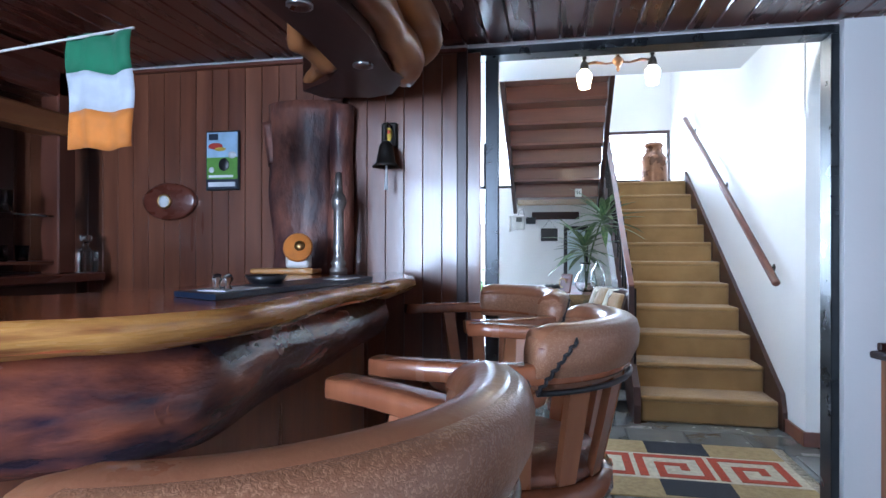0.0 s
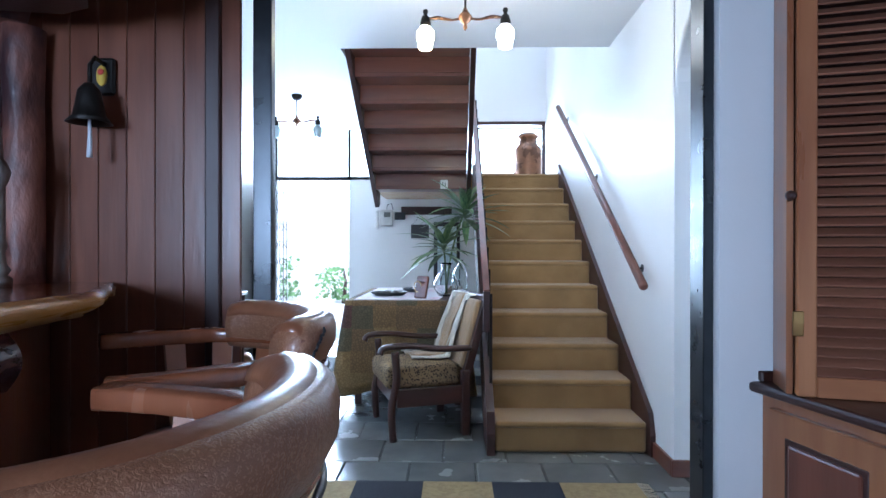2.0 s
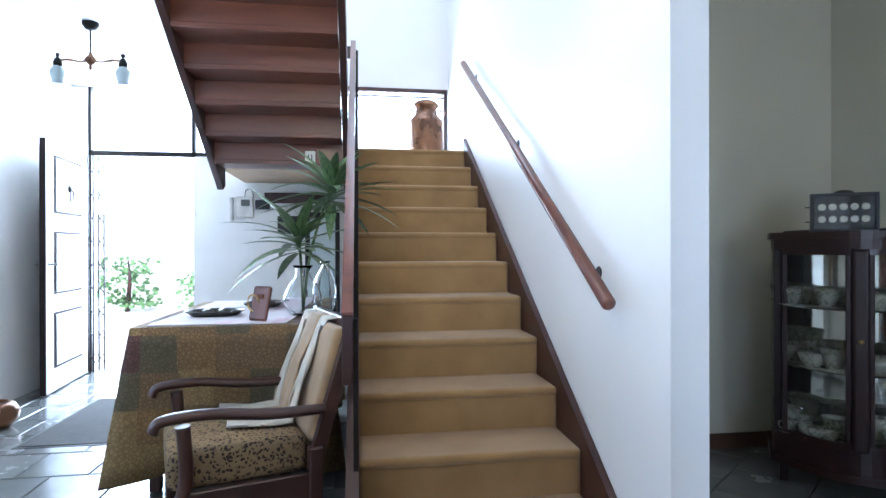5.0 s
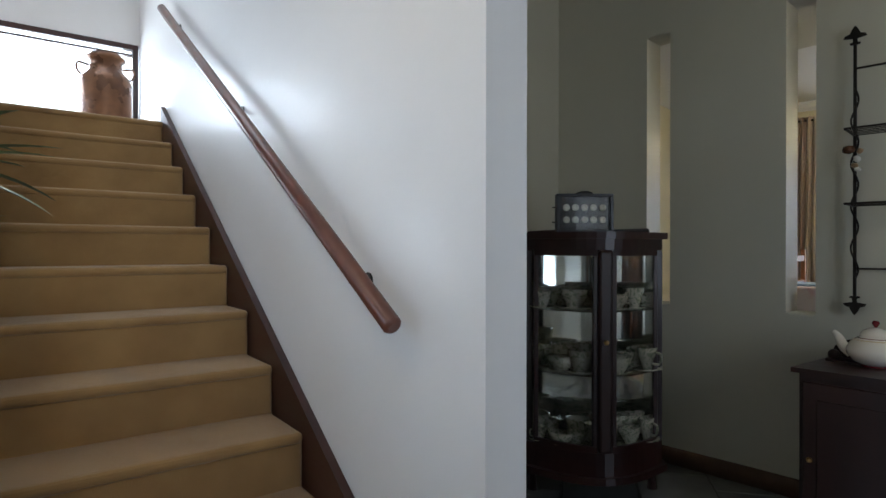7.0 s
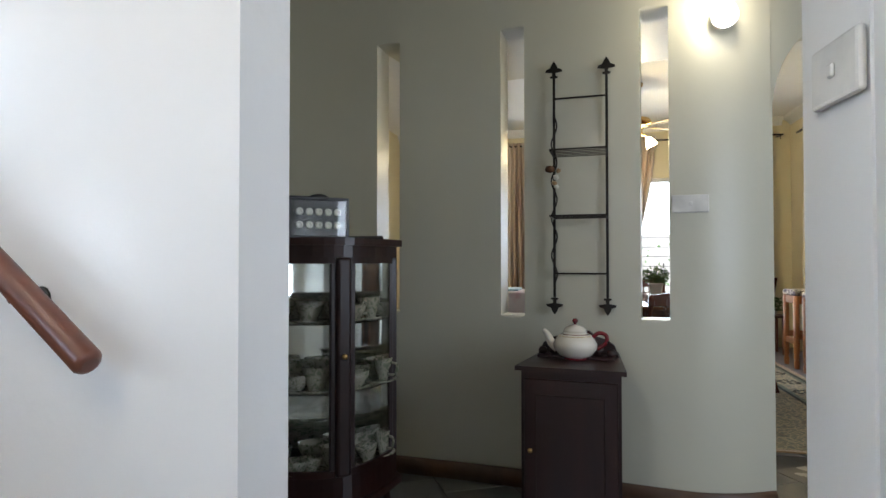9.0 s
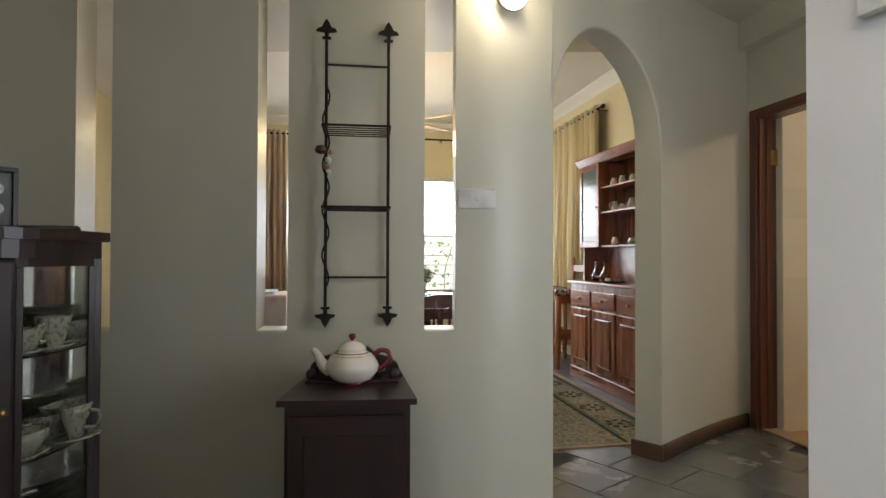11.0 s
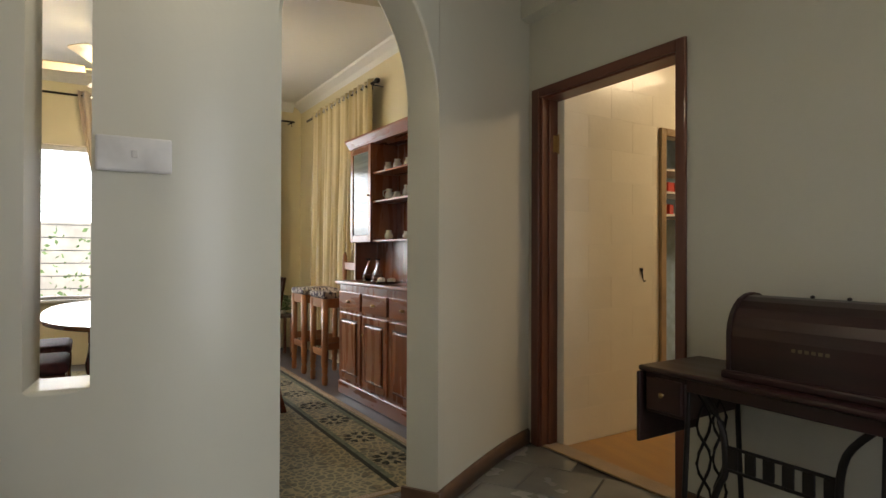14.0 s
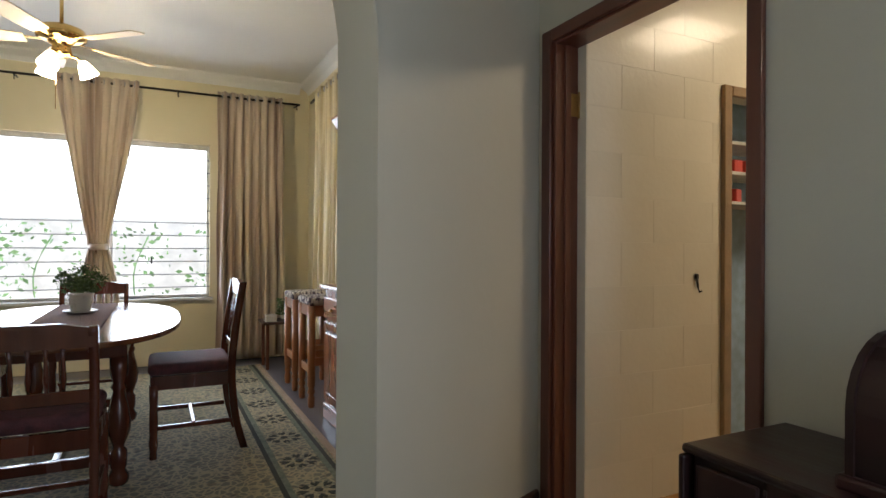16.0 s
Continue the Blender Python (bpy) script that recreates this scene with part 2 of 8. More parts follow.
structure("ground", bx(-30, 40, -25, 60, -0.2, -0.06), "outside", "pale sunlit paved ground outside the house", "ground")
# glowing planes added so the view through door and windows turns white
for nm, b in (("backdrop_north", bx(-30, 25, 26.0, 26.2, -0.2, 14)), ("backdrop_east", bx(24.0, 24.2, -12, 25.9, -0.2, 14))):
    structure(nm, b, M.setdefault("sky_glow", mat("glowing_sky_backdrop", (0.8, 0.88, 0.95), 0.9, emit=(0.86, 0.94, 1.0), power=2.2)), "self-lit white backdrop plane added beyond the garden", "backdrop")
structure("floor", bx(-4.6, 0.9, -0.4, 10.0, -0.06, -0.008), "grout", "floor slab under the slate tiles", "floor")
structure("floor_inner", bx(0.9, 9.5, 0.6, 10.0, -0.06, -0.008), "grout", "floor slab of the inner rooms", "floor")

# bar room shell
structure("ceiling_bar", bx(-4.6, 0.9, -0.4, 4.5, 2.09, 2.2), "dark_wood_y", "dark backing of the board ceiling", "ceiling")
structure("wall_bar_back", bx(-4.6, -1.80, 4.52, 4.62, 0, 2.9), "plaster_white", "white wall behind the wood panelling", "wall")
structure("wall_bar_west", bx(-4.7, -4.6, -0.4, 4.6, 0, 2.2), "bar_wood_v", "dark wood wall behind the bar", "wall")
structure("wall_bar_south", bx(-4.7, 0.4, -0.5, -0.4, 0, 2.2), "bar_wood_v", "dark panelled wall", "wall")
structure("wall_bar_east", bx(0.32, 0.40, -0.4, 4.20, 0, 2.2), "plaster_white", "white plastered wall", "wall")
structure("wall_bar_pier", bx(-0.30, 0.03, 4.46, 4.62, 0, 2.06), "plaster_white", "white plastered pier beside the sliding door", "wall")
structure("wall_over_sliding_door", bx(-1.80, 0.14, 4.54, 4.66, 2.06, 2.9), "plaster_white", "white wall over the sliding door", "wall")


# stair wall with its arch
def arch_wall(name, s0, s1, a0, a1, spring, top, height, thick, place, material, label, rise=None, n=20):
    """A wall along s with an arched opening from a0 to a1; place(s, d, z) sets a point at depth d."""
    bm = B()
    rise = rise or (a1 - a0) / 2
    cx, rw = (a0 + a1) / 2, (a1 - a0) / 2
    arc = [(cx - rw * math.cos(math.pi * k / n), spring + rise * math.sin(math.pi * k / n)) for k in range(n + 1)]

    def quad(p, flip):
        for d, rev in ((0, False), (thick, True)):
            vs = [bm.verts.new(place(s, d, z)) for s, z in p]
            bm.faces.new(vs[::-1] if rev else vs)

    def strip(sa, sb, z0, z1, steps):
        for k in range(steps):
            quad([(sa + (sb - sa) * k / steps, z0), (sa + (sb - sa) * (k + 1) / steps, z0), (sa + (sb - sa) * (k + 1) / steps, z1), (sa + (sb - sa) * k / steps, z1)], 0)
    strip(s0, a0, 0, height, 12)
    strip(a1, s1, 0, height, 12)
    for (xa, za), (xb, zb) in zip(arc, arc[1:]):
        quad([(xa, za), (xb, zb), (xb, height), (xa, height)], 0)
    edge = [(a0, 0)] + arc + [(a1, 0)]
    for (xa, za), (xb, zb) in zip(edge, edge[1:]):
        vs = [bm.verts.new(place(xa, 0, za)), bm.verts.new(place(xb, 0, zb)), bm.verts.new(place(xb, thick, zb)), bm.verts.new(place(xa, thick, za))]
        bm.faces.new(vs)
    for s in (s0, s1):
        vs = [bm.verts.new(place(s, d, z)) for d, z in ((0, 0), (thick, 0), (thick, height), (0, height))]
        bm.faces.new(vs)
    bmesh.ops.remove_doubles(bm, verts=bm.verts, dist=0.0005)
    ob = structure(name, bm, material, label, "wall")
    md = ob.modifiers.new("soft", "BEVEL")
    md.width, md.segments, md.limit_method, md.angle_limit = 0.018, 3, "ANGLE", radians(50)
    return ob


arch_wall("wall_stair", 4.62, 9.95, 4.83, 5.68, 1.93, 0, 5.0, 0.12, lambda s, d, z: (0.03 + d, s, z), "plaster_white", "white plastered wall beside the carpeted stairs")

structure("wall_arch_pier", prism(B(), [(0.153, 4.62), (0.310, 4.62), (0.310, 4.880), (0.153, 4.833)], 0, 2.7), "plaster_white", "white plastered pier beside the arch", "wall")
# hall shell
structure("wall_hall_west", bx(-3.56, -3.42, 4.62, 9.95, 0, 2.9), "plaster_white", "white plastered hall wall", "wall")
for k, a in enumerate(((-3.56, -3.29, 9.8, 9.95, 0, 2.9), (-3.29, -1.9, 9.8, 9.95, 2.67, 2.9), (-2.38, -1.9, 9.8, 9.95, 0, 2.0), (-1.9, 0.03, 9.8, 9.95, 0, 2.06), (-1.9, 0.03, 9.8, 9.95, 2.70, 5.0))):
    structure("wall_hall_rear_%d" % (k + 1), bx(*a), "plaster_white", "white rear wall with the front door opening and the landing window", "wall")
bm = B()
box(bm, -3.42, -1.92, 4.62, 9.8, HALL_CEIL, 2.9)
box(bm, -1.92, 0.03, 4.66, 6.93, HALL_CEIL, 2.9)
structure("ceiling_hall", bm, "ceiling_white", "white flat hall ceiling", "ceiling")
structure("wall_well_west", bx(-2.04, -1.92, 6.93, 9.8, 2.9, 5.0), "plaster_white", "white wall of the stairwell above", "wall")
structure("wall_well_south", bx(-1.92, 0.03, 6.81, 6.93, 2.9, 5.0), "plaster_white", "white wall of the stairwell above", "wall")
structure("ceiling_well", bx(-2.04, 0.15, 6.81, 9.95, 5.0, 5.1), "ceiling_white", "white ceiling high over the stairs", "ceiling")

# inner room shell
structure("wall_inner_back", bx(0.15, 2.2, 7.12, 7.24, 0, 2.7), "plaster_sage", "sage green plastered back wall", "wall")
WALL = [(1.86, 7.12), (1.97, 6.75), (2.02, 6.40), (2.07, 6.0), (2.10, 5.6), (2.12, 5.2), (2.15, 4.98), (2.30, 4.73), (2.67, 4.37), (3.02, 4.0), (3.33, 3.66), (3.56, 3.38), (3.715, 3.15)]
W3 = curve_pts([(x, y, 0) for x, y in WALL], 5)
WS = [0.0]
for a, b in zip(W3, W3[1:]):
    WS.append(WS[-1] + (b - a).length)


def wall_at(s, d, z):
    """A point s metres along the curved wall, d behind its face."""
    s = min(max(s, 0), WS[-1] - 1e-6)
    k = max(i for i in range(len(WS) - 1) if WS[i] <= s)
    a, b = W3[k], W3[k + 1]
    p = a.lerp(b, (s - WS[k]) / (WS[k + 1] - WS[k]))
    g = (W3[min(k + 2, len(W3) - 1)] - W3[max(k - 1, 0)]).normalized()
    return Vector((p.x - g.y * d, p.y + g.x * d, z))


def wall_s(x, y):
    best = min(range(len(W3)), key=lambda i: (W3[i] - Vector((x, y, 0))).length)
    lo = None
    for k in (best - 1, best):
        if 0 <= k < len(W3) - 1:
            a, b = W3[k], W3[k + 1]
            t = max(0, min(1, (Vector((x, y, 0)) - a).dot(b - a) / (b - a).length_squared))
            d = (a.lerp(b, t) - Vector((x, y, 0))).length
            if lo is None or d < lo[0]:
                lo = (d, WS[k] + t * (WS[k + 1] - WS[k]))
    return lo[1]


def pierced_wall(name, holes, arch, height, thick, material, label):
    """The curved wall, with slits (s0, s1, z0, z1) and one arch (s0, s1, spring, rise)."""
    cuts = {0.0, WS[-1]}
    for h in holes:
        cuts |= {h[0], h[1]}
    a0, a1, spring, rise = arch
    n = 24
    for k in range(n + 1):
        cuts.add(round((a0 + a1) / 2 - (a1 - a0) / 2 * math.cos(math.pi * k / n), 5))
    for s in WS:
        if all(abs(s - c) > 0.01 for c in cuts):
            cuts.add(s)
    cuts = sorted(cuts)
    bm = B()

    def arc(s):
        u = (s - (a0 + a1) / 2) / ((a1 - a0) / 2)
        return spring + rise * math.sqrt(max(0, 1 - u * u))

    def face(pts):
        bm.faces.new([bm.verts.new(p) for p in pts])
    for sa, sb in zip(cuts, cuts[1:]):
        mid = (sa + sb) / 2
        spans = [(0, 0.85, 0, 0.85), (0.85, 2.265, 0.85, 2.265), (2.265, height, 2.265, height)]
        for h0, h1, z0, z1 in holes:
            if h0 < mid < h1:
                spans = [(0, z0, 0, z0), (z1, height, z1, height)]
                for z in (z0, z1):
                    face([wall_at(sa, 0, z), wall_at(sb, 0, z), wall_at(sb, thick, z), wall_at(sa, thick, z)])
        if a0 < mid < a1:
            za, zb = arc(sa), arc(sb)
            spans = [(za, height, zb, height)]
            face([wall_at(sa, 0, za), wall_at(sb, 0, zb), wall_at(sb, thick, zb), wall_at(sa, thick, za)])
        for la, ha, lb, hb in spans:
            for d in (0, thick):
                face([wall_at(sa, d, la), wall_at(sb, d, lb), wall_at(sb, d, hb), wall_at(sa, d, ha)])
    for h0, h1, z0, z1 in holes:
        for s in (h0, h1):
            face([wall_at(s, 0, z0), wall_at(s, thick, z0), wall_at(s, thick, z1), wall_at(s, 0, z1)])
    for s in (a0, a1):
        face([wall_at(s, 0, 0), wall_at(s, thick, 0), wall_at(s, thick, spring), wall_at(s, 0, spring)])
    bmesh.ops.remove_doubles(bm, verts=bm.verts, dist=0.0008)
    bmesh.ops.recalc_face_normals(bm, faces=bm.faces)
    for f in bm.faces:
        f.smooth = True
    for e in bm.edges:
        e.smooth = e.calc_face_angle(3) < radians(40)
    ob = structure(name, bm, material, label, "wall")
    md = ob.modifiers.new("soft", "BEVEL")
    md.width, md.segments, md.limit_method, md.angle_limit = 0.012, 3, "ANGLE", radians(50)
    return ob


SLITS = [(wall_s(2.00, 6.61), wall_s(2.01, 6.48), 0.835, 2.265), (wall_s(2.08, 5.94), wall_s(2.08, 5.82), 0.835, 2.265), (wall_s(2.12, 5.28), wall_s(2.12, 5.155), 0.835, 2.265)]
ARCH = (wall_s(2.30, 4.73), wall_s(3.03, 3.99), 1.75, 0.50)
pierced_wall("wall_slits", SLITS, ARCH, 2.7, 0.16, "plaster_sage", "sage green curved wall with three narrow slits and an arch")
structure("ceiling_inner", bx(0.15, 4.2, 2.2, 7.24, 2.7, 2.8), "plaster_sage", "pale green ceiling", "ceiling")

# door wall of the inner room, turned a little
DW = Matrix.Translation((3.62, 3.135, 0)) @ Matrix.Rotation(radians(11), 4, "Z")


def door_wall(x0, x1, y0, y1, z0, z1, **k):
    return box(B(), x0, x1, y0, y1, z0, z1, m=DW, **k)


DL, DR = 0.02, -0.95
bm = B()
for a in ((DL, 0.12, -0.12, 0, 0, 2.7), (-3.0, DR, -0.12, 0, 0, 2.7), (DR, DL, -0.12, 0, 2.09, 2.7)):
    box(bm, *a, m=DW)
structure("wall_door", bm, "plaster_sage", "sage green wall with a wood framed doorway", "wall")
structure("beam_door", door_wall(-3.0, 0.08, 0, 0.10, 2.52, 2.7), "plaster_sage", "plastered beam above the doorway", "beam")
bm = B()
prism(bm, [(0.15, 4.62), (0.06, 4.62), (0.62, 2.3), (0.72, 2.3)], 0, 2.7)
structure("wall_inner_west", bm, "plaster_white", "white plastered wall", "wall")

# dining room shell
bm = B()
box(bm, 0.13, 4.55, -0.12, 0.0, 0, 3.0, m=dine(0, 0))
structure("wall_dining_south", bm, "plaster_cream", "cream plastered dining room wall behind the dresser", "wall")
bm = B()
WU = 4.25
for a in ((WU, WU + 0.14, 0.0, 1.0, 0, 3.0), (WU, WU + 0.14, 1.0, 3.9, 0, 0.66), (WU, WU + 0.14, 1.0, 3.9, 2.2, 3.0), (WU, WU + 0.14, 3.9, 5.2, 0, 3.0)):
    box(bm, *a, m=dine(0, 0))
structure("wall_dining_window", bm, "plaster_cream", "cream wall with a wide low window", "wall")
structure("wall_dining_north", box(B(), -0.6, WU + 0.14, 5.2, 5.34, 0, 3.0, m=dine(0, 0)), "plaster_cream", "cream dining room wall", "wall")
structure("ceiling_dining", box(B(), -0.9, 4.6, -0.3, 5.4, 2.92, 3.02, m=dine(0, 0)), "ceiling_white", "white dining room ceiling", "ceiling")
structure("ceiling_dining_low", bx(2.03, 3.8, 3.4, 8.6, 2.75, 2.85), "ceiling_white", "white dining room ceiling by the slit wall", "ceiling")
structure("wall_dining_west", bx(1.93, 2.03, 7.12, 8.9, 0, 3.0), "plaster_cream", "cream dining room wall", "wall")

# kitchen beyond the doorway
K = DW
bm = B()
box(bm, -0.08, 0.06, -0.98, -0.12, 0, 2.7, m=K)
box(bm, -0.08, 0.06, -1.9, -0.98, 1.95, 2.7, m=K)
structure("wall_kitchen", bm, "block_cream", "cream glossy painted block wall", "wall")
structure("floor_kitchen", box(B(), -2.4, 0.4, -4.2, -0.12, -0.006, 0.0, m=K), "laminate", "orange wood floor of the room beyond", "floor")
structure("wall_kitchen_end", box(B(), -2.4, 0.4, -4.3, -4.2, 0, 2.7, m=K), "plaster_white", "white end wall", "wall")
structure("wall_kitchen_west", box(B(), -2.5, -2.4, -4.3, -0.12, 0, 2.7, m=K), "block_cream", "cream painted wall", "wall")
structure("wall_kitchen_east", box(B(), 0.4, 0.5, -4.3, -0.12, 0, 2.7, m=K), "plaster_white", "pale blue white wall", "wall")
structure("ceiling_kitchen", box(B(), -2.5, 0.5, -4.3, 0, 2.7, 2.8, m=K), "ceiling_white", "white ceiling", "ceiling")
# warm fill added to light the closed kitchen; no fitting is seen
lamp("kitchen_lamp", "AREA", look(K @ Vector((-0.9, -1.6, 2.6)), K @ Vector((-0.9, -1.5, 0))), 14, (1.0, 0.80, 0.52), size=0.5)

# ---------------------------------------------------------------- stairs
def carpet_stairs():
    t = thing("staircase", pose(0, 6.0, 0), "straight tan carpeted stairs with dark wooden strings", "staircase")
    for k in range(11):
        bm = B()
        y, z = k * GO, (k + 1) * RISE
        xl = -0.855 - 0.0030 * k
        box(bm, xl, SX1, y, y + GO + 0.03, z - RISE - (0.04 if k else 0.0), z, 0.018, 4)
        box(bm, xl + 0.001, SX1 - 0.001, y - 0.008, y + 0.03, z - 0.038, z + 0.001, 0.017, 3)
        part("step", bm, "carpet", t)
    for x0, x1 in ((-0.902, -0.857), (SX1, SX1 + 0.028)):
        bm = B()
        s = RISE / GO
        L = 10.3 * GO
        lift = 0.235
        prism(bm, [(-0.06, 0), (-0.06, 0.12), (-0.02, lift), (L, lift + s * L), (L, -0.12 + s * L), (0.28, 0)], x0, x1, "x")
        part("string", bm, "dark_wood_y", t, "dark wooden string board")
    return t


carpet_stairs()
structure("landing", bx(-1.92, 0.028, 8.765, 9.8, 1.752, 1.921), "carpet", "carpeted half landing", "landing")


def upper_flight():
    t = thing("upper_staircase", pose(-1.9, 8.62, 1.67), "dark red wooden upper flight seen from below, with treads and risers", "staircase")
    s = RISE / GO
    W = 0.97
    for k in range(8):
        y, z = -k * GO * 0.86, k * RISE * 0.86 + 0.06
        part("tread", bx(0.04, W - 0.04, y - 0.25, y + 0.02, z, z + 0.03, 0.004), "red_wood_x", t)
        part("riser", box(B(), 0.04, W - 0.04, y - 0.245, y - 0.225, z + 0.03, z + RISE * 0.86, 0.0), "red_wood_x", t)
    L = 1.95
    for x0 in (0.0, W - 0.035):
        bm = prism(B(), [(0.10, -0.06), (0.02, -0.10), (-L, L * s * 1.0 - 0.10), (-L, L * s + 0.16), (0.10, 0.22)], x0, x0 + 0.04, "x")
        part("string", bm, "dark_wood_y", t, "dark wooden string board")
    return t


upper_flight()


def handrail():
    t = thing("wall_handrail", pose(-0.04, 5.93, 0.938), "round varnished wooden handrail on black iron brackets on the white wall", "handrail")
    d = Vector((0, 8.60 - 5.93, 2.585 - 0.938))
    bm = B()
    u = d.normalized()
    tube(bm, [(0, 0, 0), u * 0.004, u * 0.01, d - u * 0.01, d - u * 0.004, d], [0.014, 0.021, 0.025, 0.025, 0.021, 0.014], 14)
    part("rail", bm, "red_wood", t)
    for f in (0.09, 0.5, 0.93):
        p = d * f
        bm = B()
        tube(bm, [p + Vector((0, 0, -0.024)), p + Vector((0.01, 0, -0.05)), p + Vector((0.065, 0, -0.05))], 0.006, 8)
        lathe(bm, [(0.024, 0), (0.024, 0.005)], p + Vector((0.063, 0, -0.05)), 12, "x")
        part("bracket", bm, "iron", t)


handrail()


def balustrade():
    t = thing("stair_balustrade", pose(-0.896, 6.16, 0), "dark stained wooden handrail on thin square steel posts beside the stairs", "balustrade")
    s, z0, d = 0.71, 0.90, 2.66
    part("handrail", prism(B(), [(-0.02, z0 - 0.06), (-0.02, z0 + 0.0), (d, z0 + d * s), (d, z0 - 0.07 + d * s)], -0.014, 0.014, "x"), "dark_wood_y", t)
    # lighter wood puts the bright varnish sheen along the rail into the colour
    part("handrail_cap", prism(B(), [(-0.03, z0), (-0.03, z0 + 0.010), (d, z0 + 0.012 + d * s), (d, z0 + d * s)], -0.020, 0.020, "x"), "red_wood", t, "glossy wooden cap, lighter in colour for the rail's bright sheen")
    part("newel", bx(-0.018, 0.020, -0.03, 0.04, 0.66, z0, 0.004), "dark_wood", t)
    for k in range(14):
        y = 0.005 + k * 0.195
        lo = 0.235 + (y + 0.16) * RISE / GO - 0.03
        part("post", bx(0.020, 0.038, y, y + 0.012, 0.0 if k == 0 else lo, z0 - 0.02 + y * s, 0.001), "iron", t)
    part("top_rail", bx(-0.15, 0.0, 2.62, 2.66, z0 + 2.62 * s - 0.12, z0 + 2.62 * s - 0.02, 0.003), "dark_wood_x", t)


balustrade()

# sliding door frame
fr = thing("sliding_door_frame", pose(0, 0, 0), "black aluminium sliding door frame between the bar and the hall", "door frame")
part("head", bx(-1.80, -0.26, 4.50, 4.60, 2.02, 2.058, 0.003), "aluminium", fr)
part("jamb", bx(-0.33, -0.262, 4.50, 4.60, 0, 2.02, 0.003), "aluminium", fr)
part("jamb", bx(-1.80, -1.775, 4.50, 4.60, 0, 2.02, 0.003), "aluminium", fr)
part("sliding_stile", bx(-1.725, -1.665, 4.56, 4.60, 0, 2.02, 0.003), "aluminium", fr)
part("track", bx(-1.80, -0.26, 4.50, 4.60, 0.0, 0.012, 0.002), "steel", fr)


# ---------------------------------------------------------------- bar room
M["bar_top"] = wood("glossy_red_bar_top", (0.44, 0.12, 0.038), (0.22, 0.052, 0.018), "y", 0.13, 0.6, 0.0)
M["sapwood"] = mat("yellow_sapwood_edge", (0.52, 0.25, 0.065), 0.27, other=(0.17, 0.045, 0.016), scale=6, stretch=(0.9, 0.9, 8), bump=0.25, fine=30, coat=0.5, bias=(0.26, 0.46))
M["log_face"] = mat("red_log_face", (0.25, 0.075, 0.040), 0.24, other=(0.028, 0.016, 0.026), scale=5.0, stretch=(0.8, 0.8, 2.2), bump=0.8, fine=20, coat=0.35, bias=(0.42, 0.62), detail=9)
M["drift"] = mat("orange_driftwood", (0.44, 0.185, 0.065), 0.36, other=(0.17, 0.055, 0.024), scale=5, stretch=(1, 0.25, 1), bump=0.35, fine=20, coat=0.3, bias=(0.35, 0.65))
M["leather"] = spots("tan_leather", (0.31, 0.140, 0.072), (0.39, 0.200, 0.115), 170, 0.24, 0.36, 0.2, 0.26, 0.35)
M["leather_roll"] = mat("smooth_tan_leather", (0.33, 0.145, 0.072), 0.32, other=(0.25, 0.098, 0.048), scale=9, bump=0.1, fine=60, coat=0.3)
M["leather_seat"] = mat("brown_leather_seat", (0.26, 0.10, 0.055), 0.36, other=(0.15, 0.05, 0.028), scale=9, bump=0.2, fine=90, coat=0.25)
M["stool_wood"] = wood("stool_arm_wood", (0.36, 0.130, 0.058), (0.22, 0.07, 0.032), "z", 0.24, 0.5, 0.1)
M["louvre_wood"] = wood("louvre_brown_wood", (0.27, 0.115, 0.062), (0.16, 0.06, 0.034), "x", 0.38, 0.2, 0.15)
M["splat_wood"] = wood("stool_splat_wood", (0.40, 0.165, 0.07), (0.26, 0.09, 0.04), "z", 0.3, 0.4, 0.1)
M["glass"] = mat("clear_glass", (0.95, 0.97, 0.97), 0.03, trans=1.0, bump=0.0, rough_vary=0.01, other=(0.93, 0.96, 0.96))
M["navy"] = mat("navy_rubber", (0.012, 0.022, 0.045), 0.4, scale=12, bump=0.05)
M["paper"] = mat("white_paper", (0.75, 0.77, 0.80), 0.6, scale=8, bump=0.0)
for nm, c in (("green", (0.015, 0.17, 0.075)), ("white", (0.62, 0.66, 0.72)), ("orange", (0.70, 0.22, 0.025)), ("sky", (0.38, 0.55, 0.72)), ("grass", (0.14, 0.33, 0.05)), ("red", (0.55, 0.05, 0.03)), ("yellow", (0.72, 0.48, 0.06))):
    M["f_" + nm] = mat("cloth_" + nm, c, 0.75, scale=14, bump=0.15, fine=260, sheen=0.2)

# vertical boards on the back wall, the pieces share a mesh
pw = structure("wall_bar_panelling", bx(-4.6, -1.80, 4.505, 4.52, 0, 2.06), "dark_wood", "dark red board panelling on the bar wall", "wall")


def boards(parent, n, make, first_name="board", material="bar_wood_v"):
    me = None
    for k in range(n):
        if me is None:
            ob = part(first_name, make(), material, parent)
            me = ob.data
        else:
            ob = new(first_name, me)
            ob.parent = parent
        yield k, ob


for k, ob in boards(pw, 31, lambda: bx(0, 0.0865, 4.492, 4.506, 0.0, 2.035, 0.0022)):
    ob.location = (-4.48 + k * 0.0885, 0, 0)
tagged(structure("trim_bar_wall", bx(-4.6, -1.80, 4.475, 4.506, 2.035, 2.056, 0.005), "red_wood_x"), "dark red cove strip under the board ceiling", "trim")
structure("trim_bar_corner", bx(-1.845, -1.797, 4.478, 4.53, 0, 2.055, 0.005), "dark_wood", "dark corner post of the panelled wall", "trim")
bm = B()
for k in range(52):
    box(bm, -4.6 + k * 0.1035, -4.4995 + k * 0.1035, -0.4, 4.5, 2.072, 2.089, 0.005)
